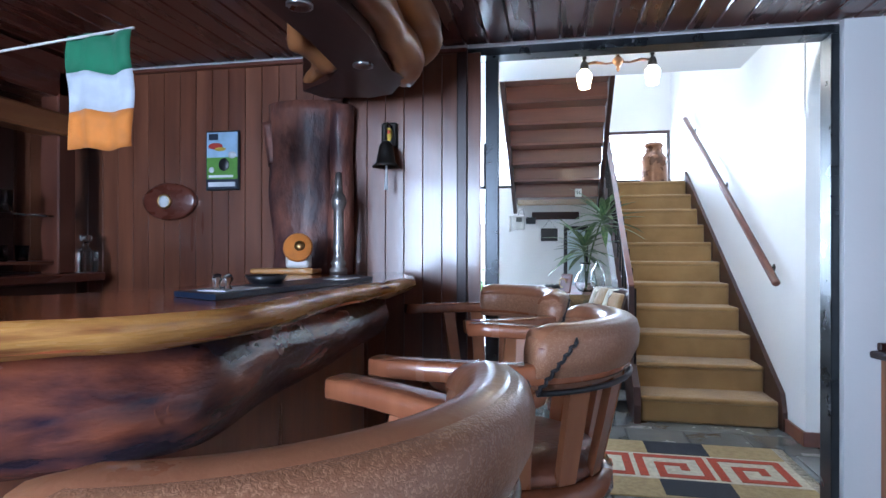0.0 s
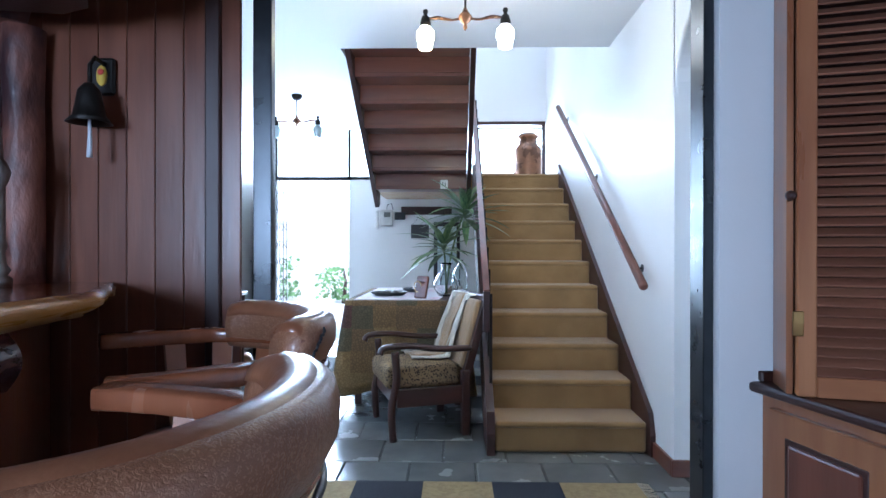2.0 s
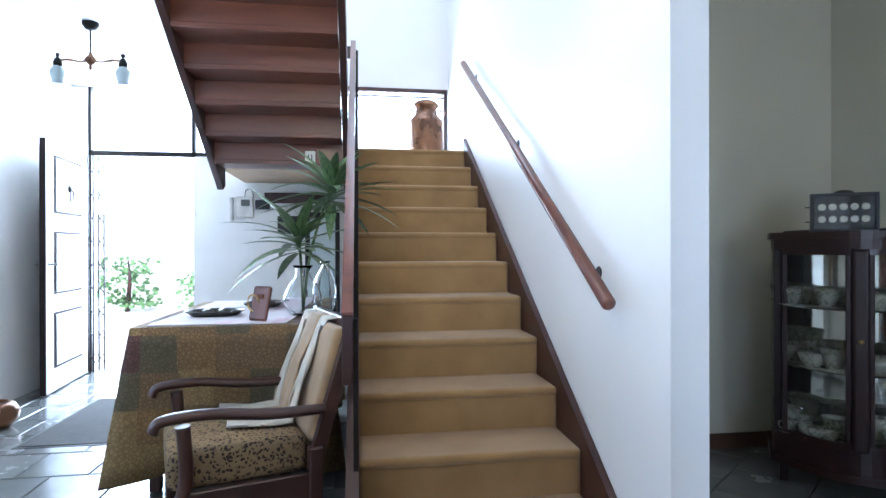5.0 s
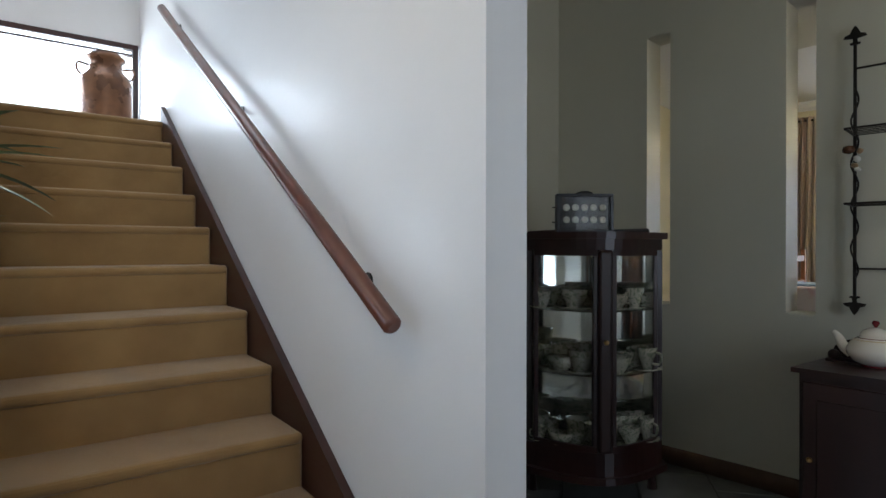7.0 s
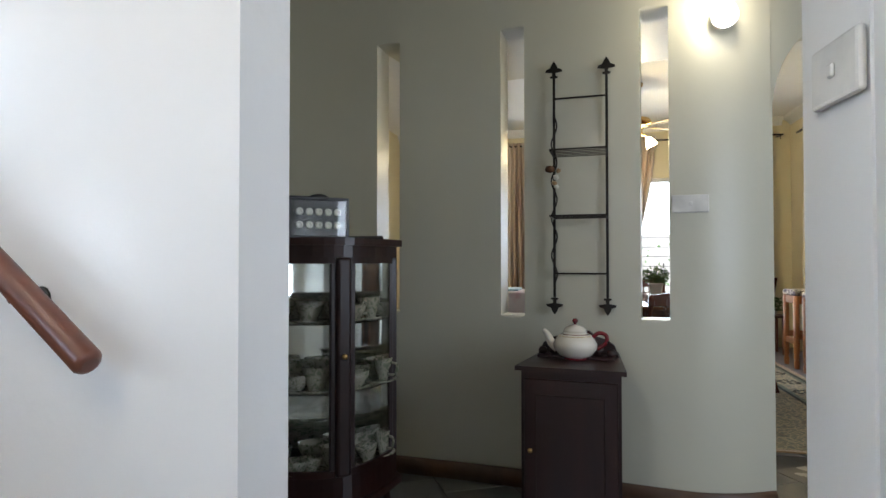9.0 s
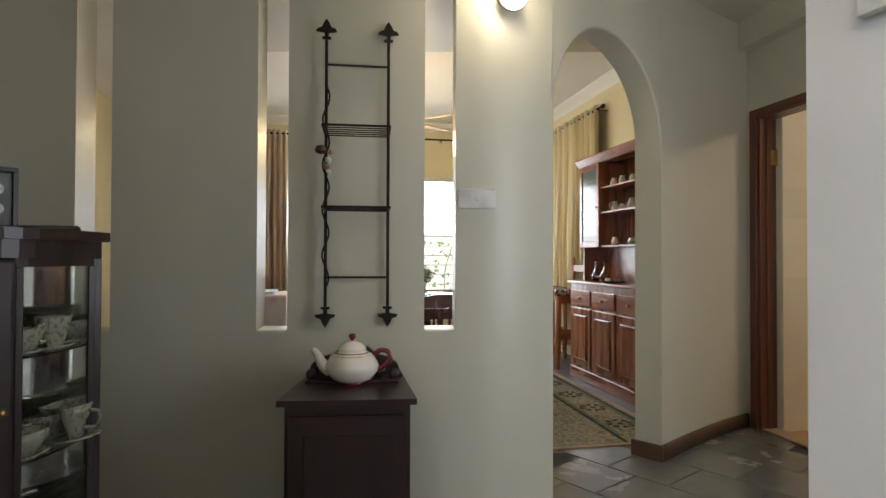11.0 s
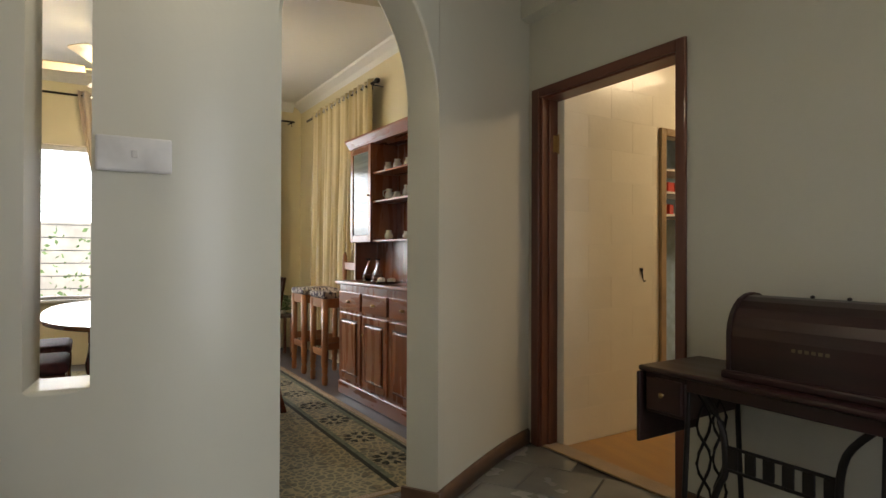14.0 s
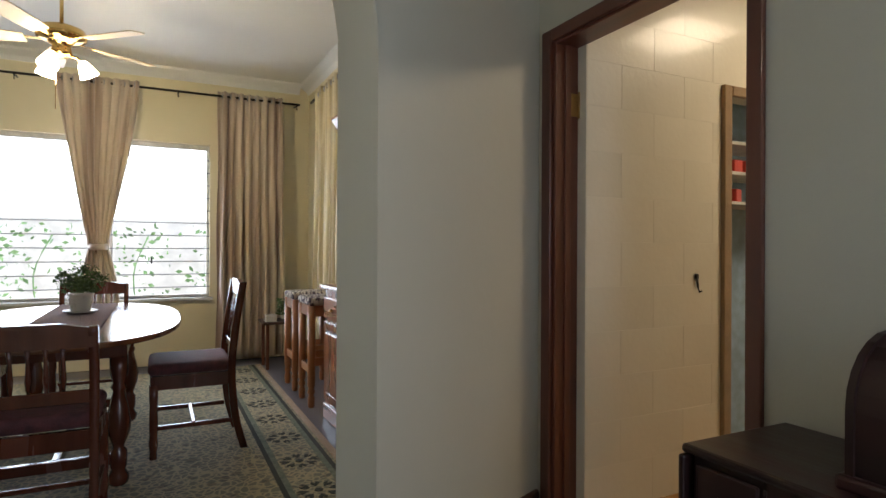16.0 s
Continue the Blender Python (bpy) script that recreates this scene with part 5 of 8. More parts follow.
def front_door():
    a = math.atan2(9.80 - 8.93, -3.30 + 3.22)
    t = thing("front_door", Matrix.Translation((-3.215, 8.92, 0.01)) @ Matrix.Rotation(a, 4, "Z"), "open white front door with three dark lined panels", "door")
    W, H = 0.86, 1.97
    part("leaf", bx(0, W, 0.0, 0.04, 0, H, 0.003), "door_white", t)
    part("edge", bx(-0.012, 0.0, 0.0, 0.042, 0, H, 0.002), "groove", t)
    for z0, z1 in ((0.18, 0.62), (0.76, 1.26), (1.40, 1.86)):
        part("panel_groove", bx(0.14, 0.72, -0.004, 0.0, z0, z1), "groove", t)
        part("panel", bx(0.16, 0.70, -0.012, -0.004, z0 + 0.02, z1 - 0.02, 0.006), "door_white", t)
    for z0, z1 in ((0.18, 0.62), (0.76, 1.26), (1.40, 1.86)):
        part("panel_groove", bx(0.14, 0.72, 0.040, 0.044, z0, z1), "groove", t)
        part("panel", bx(0.165, 0.695, 0.044, 0.052, z0 + 0.025, z1 - 0.025, 0.006), "door_white", t)
    part("knocker", lathe(B(), [(0.002, 0.03), (0.03, 0.024), (0.035, 0.012), (0.02, 0)], (0.42, 0.052, 1.62), 10, "y"), "iron", t)
    part("handle", tube(B(), [(0.06, 0.04, 1.0), (0.06, 0.09, 1.0), (0.18, 0.092, 1.0)], 0.009, 8), "steel", t)
    part("handle", tube(B(), [(0.06, 0, 1.0), (0.06, -0.05, 1.0), (0.18, -0.052, 1.0)], 0.009, 8), "steel", t)
    part("handle_plate", bx(0.04, 0.08, -0.006, 0, 0.92, 1.08, 0.002), "steel", t)
    part("knocker", lathe(B(), [(0.002, -0.03), (0.03, -0.024), (0.035, -0.012), (0.02, 0)], (0.42, 0, 1.62), 10, "y"), "iron", t)
    part("knocker", tube(B(), [(0.42 + 0.04 * math.sin(k * math.tau / 10), -0.03, 1.56 + 0.05 * math.cos(k * math.tau / 10)) for k in range(11)], 0.006, 6), "iron", t)
    f = thing("front_door_frame", pose(0, 0, 0), "dark frame with a wide window over the front door", "door frame")
    part("mullion", bx(-3.29, -1.95, 9.80, 9.86, 1.985, 2.03, 0.003), "iron", f)
    part("head", bx(-3.33, -1.92, 9.785, 9.86, 2.655, 2.71, 0.003), "dark_wood_x", f)
    for x in (-3.30, -2.40, -1.95):
        part("post", bx(x, x + 0.03, 9.80, 9.86, 1.985 if x > -3 else 0, 2.66, 0.003), "iron", f)
    g = thing("security_gate", pose(-3.27, 9.72, 0), "folded black concertina security gate at the front door", "gate")
    for k in range(4):
        part("bar", bx(0.045 * k, 0.045 * k + 0.010, 0, 0.010, 0.02, 1.97), "iron", g)
    for k in range(9):
        z = 0.1 + k * 0.21
        part("lattice", tube(B(), [(0, 0.005, z), (0.07, 0.005, z + 0.09), (0.14, 0.005, z)], 0.005, 5), "iron", g)
        part("lattice", tube(B(), [(0, 0.005, z + 0.09), (0.07, 0.005, z), (0.14, 0.005, z + 0.09)], 0.005, 5), "iron", g)
    w = thing("landing_window", pose(0, 0, 0), "wide low window with dark frame above the landing", "window")
    part("frame_top", bx(-1.88, 0.02, 9.785, 9.85, 2.66, 2.70, 0.003), "dark_wood_x", w)
    part("frame_top", bx(-1.88, 0.02, 9.80, 9.85, 2.615, 2.63, 0.002), "dark_wood_x", w)
    part("frame_side", bx(-0.02, 0.02, 9.785, 9.85, 2.06, 2.66, 0.003), "dark_wood", w)
    part("frame_side", bx(-0.93, -0.90, 9.80, 9.85, 2.06, 2.66, 0.003), "dark_wood", w)
    part("sill", bx(-1.88, 0.02, 9.76, 9.85, 2.04, 2.065, 0.003), "dark_wood_x", w)
    for k in range(4):
        part("bar", bx(-1.88, -0.93, 9.81, 9.82, 2.16 + k * 0.12, 2.168 + k * 0.12), "iron", w)


front_door()
dm = thing("doormat", pose(0, 0, -0.003), "dark grey doormat with a black edge at the front door", "doormat")
part("mat", bx(-2.78, -2.14, 7.72, 8.78, 0, 0.010, 0.004), "doormat", dm)
part("edge", bx(-2.80, -2.12, 7.70, 8.80, -0.001, 0.005, 0.002), "black", dm)


def chandelier(x, y, zt, lit, name_label, turn):
    t = thing("ceiling_light", pose(x, y, 0, 0, 0, turn), name_label, "ceiling light", "hall ceiling lights")
    part("rose", lathe(B(), [(0.002, HALL_CEIL), (0.05, HALL_CEIL), (0.048, HALL_CEIL - 0.02), (0.03, HALL_CEIL - 0.045), (0.01, HALL_CEIL - 0.05), (0.002, HALL_CEIL - 0.05)], n=16), "iron", t, smooth=True)
    part("stem", tube(B(), [(0, 0, HALL_CEIL - 0.04), (0, 0, zt + 0.02)], 0.006, 8), "iron", t)
    part("hub", lathe(B(), [(0.002, zt + 0.06), (0.010, zt + 0.05), (0.014, zt + 0.035), (0.034, zt + 0.012), (0.036, zt), (0.022, zt - 0.02), (0.008, zt - 0.03), (0.011, zt - 0.05), (0.002, zt - 0.065)], n=16), "copper", t, smooth=True)
    for k, s in enumerate((-1, 1)):
        part("arm", tube(B(), [(0, 0, zt), (s * 0.07, 0, zt - 0.008), (s * 0.14, 0, zt + 0.006), (s * 0.205, 0, zt - 0.002)], [0.008, 0.006, 0.010, 0.006], 8), "copper", t)
        part("holder", lathe(B(), [(0.002, zt + 0.05), (0.012, zt + 0.046), (0.014, zt + 0.032), (0.007, zt + 0.022), (0.020, zt + 0.008), (0.028, zt - 0.02), (0.026, zt - 0.04), (0.002, zt - 0.04)], (s * 0.205, 0, 0), 14), "iron", t, smooth=True)
        shade = part("shade", lathe(B(), [(0.022, zt - 0.035), (0.030, zt - 0.05), (0.044, zt - 0.065), (0.046, zt - 0.10), (0.037, zt - 0.125), (0.036, zt - 0.150), (0.030, zt - 0.156), (0.002, zt - 0.157)], (s * 0.205, 0, 0), 18), ("bulb_warm" if k == 0 else "bulb_white") if lit else "leaded", t, "lit glass shade" if lit else "unlit glass shade", smooth=True)
        shade.visible_shadow = False
    return t


chandelier(-1.03, 5.70, 2.335, True, "two armed copper and black ceiling light with glowing glass shades", -2)
chandelier(-2.59, 8.20, 2.36, False, "two armed black ceiling light with small glass shades", -4)
lamp("hall_bulb_warm", "POINT", pose(-1.235, 5.70, 2.22), 4, (1.0, 0.78, 0.45), radius=0.04)
lamp("hall_bulb_white", "POINT", pose(-0.825, 5.70, 2.22), 3.5, (1.0, 0.9, 0.75), radius=0.04)

ch = thing("milk_churn", pose(-0.25, 9.33, 1.925), "glossy brown copper milk churn on the landing", "milk churn")
part("body", lathe(B(), [(0.002, 0), (0.155, 0), (0.160, 0.02), (0.160, 0.33), (0.150, 0.36), (0.105, 0.41), (0.098, 0.43), (0.098, 0.47), (0.118, 0.485), (0.118, 0.505), (0.10, 0.515), (0.09, 0.53), (0.002, 0.535)], n=28), "copper", ch, smooth=True)
for s in (-1, 1):
    part("handle", tube(B(), curve_pts([(s * 0.10, 0, 0.44), (s * 0.165, 0, 0.45), (s * 0.17, 0, 0.40), (s * 0.145, 0, 0.37)], 4), 0.008, 6), "copper", ch)

ic = thing("intercom", pose(-2.0, 9.798, 1.42), "white wall intercom with a small screen and handset", "intercom")
part("body", bx(0, 0.16, -0.035, 0, 0, 0.20, 0.008), "white_plastic", ic)
part("screen", bx(0.05, 0.13, -0.038, -0.035, 0.11, 0.17, 0.002), "pewter", ic)
part("handset", bx(-0.05, -0.02, -0.05, -0.01, -0.03, 0.19, 0.006), "white_plastic", ic)
part("cable", tube(B(), [(0.08, -0.02, 0.20), (0.09, -0.015, 0.26), (0.14, -0.01, 0.28), (0.16, -0.01, 0.2)], 0.004, 6), "black", ic)
ww = thing("wall_charger", pose(-1.82, 9.797, 1.50), "small black plastic box on the wall", "device")
part("box", bx(0, 0.13, -0.04, 0, 0, 0.09, 0.006), "black", ww)
kr = thing("wooden_wall_rack", pose(-1.74, 9.797, 1.56), "dark wooden rail with hooks on the white wall", "wall rack")
part("board", bx(0, 0.62, -0.025, 0, 0, 0.10, 0.006), "dark_wood_x", kr)
for k in range(5):
    part("hook", tube(B(), [(0.08 + k * 0.11, -0.02, 0.03), (0.08 + k * 0.11, -0.05, 0.015), (0.08 + k * 0.11, -0.055, 0.04)], 0.004, 6), "iron", kr)
wp = thing("wall_picture", pose(-1.62, 9.797, 1.27), "small black slate plaque hanging from a cord", "plaque")
part("plaque", bx(0, 0.22, -0.015, 0, 0, 0.17, 0.004), "black", wp)
part("cord", tube(B(), [(0.02, -0.01, 0.17), (0.11, -0.01, 0.28), (0.20, -0.01, 0.17)], 0.002, 5), "black", wp)
dk = thing("tall_dark_mirror", pose(-1.32, 9.3, 0.0, 0, 0, 8), "tall dark framed panel standing under the stairs", "mirror")
part("frame", bx(0, 0.30, 0, 0.05, 0.0, 1.45, 0.006), "black", dk)
part("panel", bx(0.04, 0.26, -0.005, 0.0, 0.2, 1.40, 0.002), "leaded", dk)
sk = thing("stair_socket", pose(-1.22, 8.20, 1.715), "small white two hole socket under the stairs", "socket")
part("plate", bx(0, 0.07, -0.012, 0, 0, 0.085, 0.004), "white_plastic", sk)
for k in (0, 1):
    part("slot", bx(0.02 + k * 0.022, 0.028 + k * 0.022, -0.014, -0.011, 0.025, 0.06), "black", sk)

# garden seen through the front door and the windows
M["bush"] = M["leaf"]


def leaves_mesh(n, box_, seed, size=0.06):
    r = random.Random(seed)
    bm = B()
    for k in range(n):
        u, v, w = r.random(), r.random(), r.random()
        c = Vector((box_[0] + (box_[1] - box_[0]) * u, box_[2] + (box_[3] - box_[2]) * v, box_[4] + (box_[5] - box_[4]) * w ** 1.4))
        lump = noise.noise(c * 1.3) + 0.25
        if lump < 0:
            continue
        s = size * r.uniform(0.6, 1.5)
        a = Euler((r.random() * 6, r.random() * 6, r.random() * 6)).to_matrix()
        bm.faces.new([bm.verts.new(c + a @ Vector(q) * s) for q in ((-0.5, 0, 0), (0, 0.9, 0.12), (0.5, 0, 0), (0, -0.9, 0.12))])
    return bm


for i, (x, y, s, h) in enumerate(((-3.5, 15.2, 2, 0.9), (-2.4, 15.6, 3, 0.7), (-5.2, 15.8, 4, 1.2))):
    g = thing("garden_shrub", pose(x, y, -0.06), "sunlit green garden shrub beyond the paving", "shrub", "garden shrubs")
    part("trunk", tube(B(), [(0, 0, 0), (0.05, 0, h * 0.5), (0, 0.05, h * 0.8)], [0.05, 0.035, 0.015], 7), "dark_wood", g)
    part("crown", leaves_mesh(600, (-0.5, 0.5, -0.5, 0.5, 0.1, h * 0.85), i, 0.06), "leaf", g)
wl = thing("garden_wall", pose(-12, 17.0, -0.06), "pale rendered garden wall in full sun", "garden wall")
part("wall", bx(0, 16, 0, 0.2, 0, 1.9), "outside", wl)


# ---------------------------------------------------------------- inner room
M["mahogany"] = wood("dark_mahogany", (0.028, 0.0085, 0.007), (0.011, 0.004, 0.004), "z", 0.40, 0.10)
M["mahogany_x"] = wood("dark_mahogany_x", (0.036, 0.010, 0.008), (0.013, 0.004, 0.004), "x", 0.36, 0.14)
M["china_old"] = spots("patterned_old_china", (0.44, 0.42, 0.33), (0.20, 0.22, 0.15), 75, 0.35, 0.2, 0.4, 0.1, 0.0)
M["china"] = mat("white_china", (0.68, 0.66, 0.58), 0.15, other=(0.42, 0.44, 0.34), scale=30, bump=0.0, coat=0.5, bias=(0.25, 0.4))
M["teapot_white"] = mat("cream_teapot_glaze", (0.74, 0.70, 0.62), 0.14, other=(0.72, 0.68, 0.60), scale=4, bump=0.0, coat=0.6)
M["maroon"] = mat("maroon_glaze", (0.19, 0.012, 0.018), 0.2, scale=8, bump=0.0, coat=0.5)
M["mirror"] = mat("old_mirror", (0.46, 0.50, 0.47), 0.05, 1.0, scale=5, bump=0.0, rough_vary=0.02, other=(0.70, 0.73, 0.70))
M["pane"] = mat("cabinet_pane", (0.96, 0.98, 0.97), 0.02, trans=1.0, bump=0.0, rough_vary=0.005, other=(0.95, 0.97, 0.96))
M["gold_line"] = mat("worn_gilt_line", (0.52, 0.42, 0.26), 0.4, 0.2, other=(0.70, 0.64, 0.52), scale=90, bump=0.0, bias=(0.42, 0.52))
M["gold"] = mat("faded_gold_transfer", (0.16, 0.13, 0.08), 0.45, 0.4, scale=20, bump=0.0)

CA = radians(-36)


def cup(parent, m, k):
    n = "cup" if k % 3 else "bowl"
    c = part(n, lathe(B(), [(0.002, 0), (0.022, 0.002), (0.024, 0.012), (0.040, 0.045), (0.044, 0.068), (0.040, 0.068), (0.034, 0.04), (0.002, 0.012)] if k % 3 else [(0.002, 0), (0.03, 0.003), (0.055, 0.035), (0.062, 0.06), (0.056, 0.058), (0.045, 0.02), (0.002, 0.012)], n=14), "china_old", parent, m=m, smooth=True)
    return c


def china_cabinet():
    m = Matrix.Translation((1.145, 6.681, 0)) @ Matrix.Rotation(CA, 4, "Z")
    t = thing("china_cabinet", m, "dark mahogany bow fronted china cabinet with glass doors", "display cabinet")
    W, D = 0.64, 0.30
    arcf = lambda x: -0.18 * math.sin(math.pi * min(max(x / W, 0), 1))
    xs = [W * k / 16 for k in range(17)]

    def slab_(z0, z1, out, nm, mt="mahogany_x"):
        pts = [(x * (W + 2 * out) / W - out, arcf(x) - out) for x in xs] + [(W + out, D), (-out, D)]
        part(nm, prism(B(), pts, z0, z1), mt, t)
    slab_(1.17, 1.20, 0.018, "cornice")
    slab_(1.12, 1.17, 0.0, "top_rail")
    slab_(0.13, 0.235, 0.0, "bottom_rail")
    slab_(0.10, 0.13, 0.018, "moulding")
    part("crest", prism(B(), [(0.04, 1.20), (0.60, 1.20), (0.58, 1.215), (0.45, 1.222), (0.32, 1.25), (0.19, 1.222), (0.06, 1.215)], D - 0.04, D - 0.02, "y"), "mahogany_x", t)
    for x in (0.0, W - 0.035):
        part("post", bx(x, x + 0.035, -0.005, 0.035, 0.235, 1.12, 0.004), "mahogany", t)
        part("post", bx(x, x + 0.035, D - 0.03, D, 0.235, 1.12, 0.004), "mahogany", t)
    part("centre_post", bx(W / 2 - 0.032, W / 2 + 0.032, -0.195, -0.155, 0.235, 1.12, 0.014, 3), "mahogany", t)
    part("mirror_back", bx(0.035, W - 0.035, D - 0.012, D - 0.006, 0.235, 1.12), "mirror", t)
    for k, (a, b) in enumerate(((0.035, W / 2 - 0.032), (W / 2 + 0.032, W - 0.035))):
        d = part("door_frame", bx(a, b, 0, 0.001, 0.235, 0.236), "mahogany", t)
        seg = [a + (b - a) * i / 8 for i in range(9)]
        for nm, z0, z1 in (("rail", 0.235, 0.262), ("rail", 1.095, 1.12)):
            part(nm, prism(B(), [(x, arcf(x) + 0.001) for x in seg] + [(x, arcf(x) + 0.022) for x in seg[::-1]], z0, z1), "mahogany_x", d)
        for x in (a, b - 0.020):
            part("stile", bx(x, x + 0.020, arcf(x + 0.010) - 0.001, arcf(x + 0.010) + 0.024, 0.262, 1.095, 0.003), "mahogany", d)
        p = part("pane", loft(B(), [[Vector((x, arcf(x) + 0.012, 0.262)) for x in seg], [Vector((x, arcf(x) + 0.012, 1.095)) for x in seg]], caps=False, closed=False), "pane", d, smooth=True)
        p.visible_shadow = False
    for x in (0.0, W - 0.002):
        p = part("side_pane", bx(x, x + 0.002, 0.035, D - 0.03, 0.235, 1.12), "pane", t)
        p.visible_shadow = False
    for z in (0.56, 0.845):
        part("glass_shelf", prism(B(), [(x, arcf(x) + 0.03) for x in xs[1:-1]] + [(W - 0.05, D - 0.02), (0.05, D - 0.02)], z, z + 0.006), "pane", t)
    part("lock", lathe(B(), [(0.012, 0), (0.010, -0.012), (0.002, -0.014)], (W / 2, -0.195, 0.72), 10, "y"), "brass", t)
    for x, y in ((0.04, 0.03), (W - 0.04, 0.03), (0.04, D - 0.04), (W - 0.04, D - 0.04)):
        part("foot", tube(B(), [(x, y, 0.10), (x * 1.0, y - 0.005, 0.06), (x, y - 0.012, 0.0)], [0.026, 0.016, 0.022], 8), "mahogany", t)
    rnd = random.Random(3)
    first = {}
    for z, cnt in ((0.238, 14), (0.566, 14), (0.851, 14)):
        for k in range(cnt):
            x = 0.07 + (W - 0.14) * (k % 7 + 0.3 * rnd.random()) / 6.6
            y = (0.02 if k < 7 else 0.16) + 0.05 * rnd.random() + arcf(x) * 0.6
            if x > W - 0.07:
                continue
            kind = (k + int(z * 10)) % 3
            s = rnd.uniform(0.9, 1.5)
            cm = m @ Matrix.Translation((x, y, z)) @ Matrix.Rotation(rnd.random() * 6, 4, "Z")
            if (k * 7 + int(z * 10)) % 5 == 0:
                continue
            if kind not in first:
                c = thing("teacup", cm, ("small china bowl with a painted rim in the glass cabinet", "china teacup with a painted pattern in the glass cabinet", "white china cup with a handle in the glass cabinet")[kind], "cup" if kind else "bowl", "china in the cabinet")
                cup(c, Matrix.Diagonal((1, 1, 1, 1)), kind)
                if kind:
                    part("handle", tube(B(), curve_pts([(0.036, 0, 0.055), (0.062, 0, 0.052), (0.058, 0, 0.025), (0.032, 0, 0.022)], 4), 0.004, 6), "china_old", c)
                part("saucer", lathe(B(), [(0.002, -0.001), (0.035, -0.001), (0.062, 0.008), (0.06, 0.010), (0.03, 0.003), (0.002, 0.002)], n=18), "china_old", c, smooth=True)
                first[kind] = c
            else:
                copy_thing(first[kind], cm).scale = (s, s, s * rnd.uniform(0.9, 1.35))
    return m


CM = china_cabinet()


def spoon_box():
    m = CM @ Matrix.Translation((0.155, 0.055, 1.201))
    t = thing("display_case", m, "small black framed case with ten round discs on the cabinet", "display case")
    W, H = 0.27, 0.185
    part("back", bx(0, W, 0, 0.035, 0, H, 0.003), "black", t)
    for a in ((0, W, -0.012, 0.0, 0, 0.014), (0, W, -0.012, 0.0, H - 0.014, H), (0, 0.014, -0.012, 0.0, 0.014, H - 0.014), (W - 0.014, W, -0.012, 0, 0.014, H - 0.014)):
        part("frame", bx(*a, 0.002), "black", t)
    part("crest", lathe(B(), [(0.002, -0.004), (0.04, -0.004), (0.04, 0.02), (0.002, 0.02)], (W / 2, 0, 0), 20, "y"), "black", t, m=Matrix.Translation((0, 0, H)) @ Matrix.Diagonal((1, 1, 0.35, 1)))
    for r in range(2):
        for c in range(5):
            part("disc", lathe(B(), [(0.006, -0.004), (0.010, -0.007), (0.016, -0.006), (0.0175, -0.001)], (0.048 + c * 0.043, 0, 0.062 + r * 0.058), 16, "y"), "china", t, smooth=True)
    p = part("pane", bx(0.012, W - 0.012, -0.010, -0.009, 0.012, H - 0.012), "pane", t)
    p.visible_shadow = False
    for z in (0.05, 0.12):
        part("hinge", tube(B(), [(0, 0, z), (-0.02, -0.005, z)], 0.003, 6), "iron", t)


spoon_box()
ds = thing("dark_cloth_folded", CM @ Matrix.Translation((0.52, 0.17, 1.201)), "folded dark cloth lying on the china cabinet", "cloth")
part("cloth", lumpy(bx(-0.09, 0.10, -0.08, 0.08, 0, 0.022, 0.01, 2), 0.012, 14), "black", ds, smooth=True)


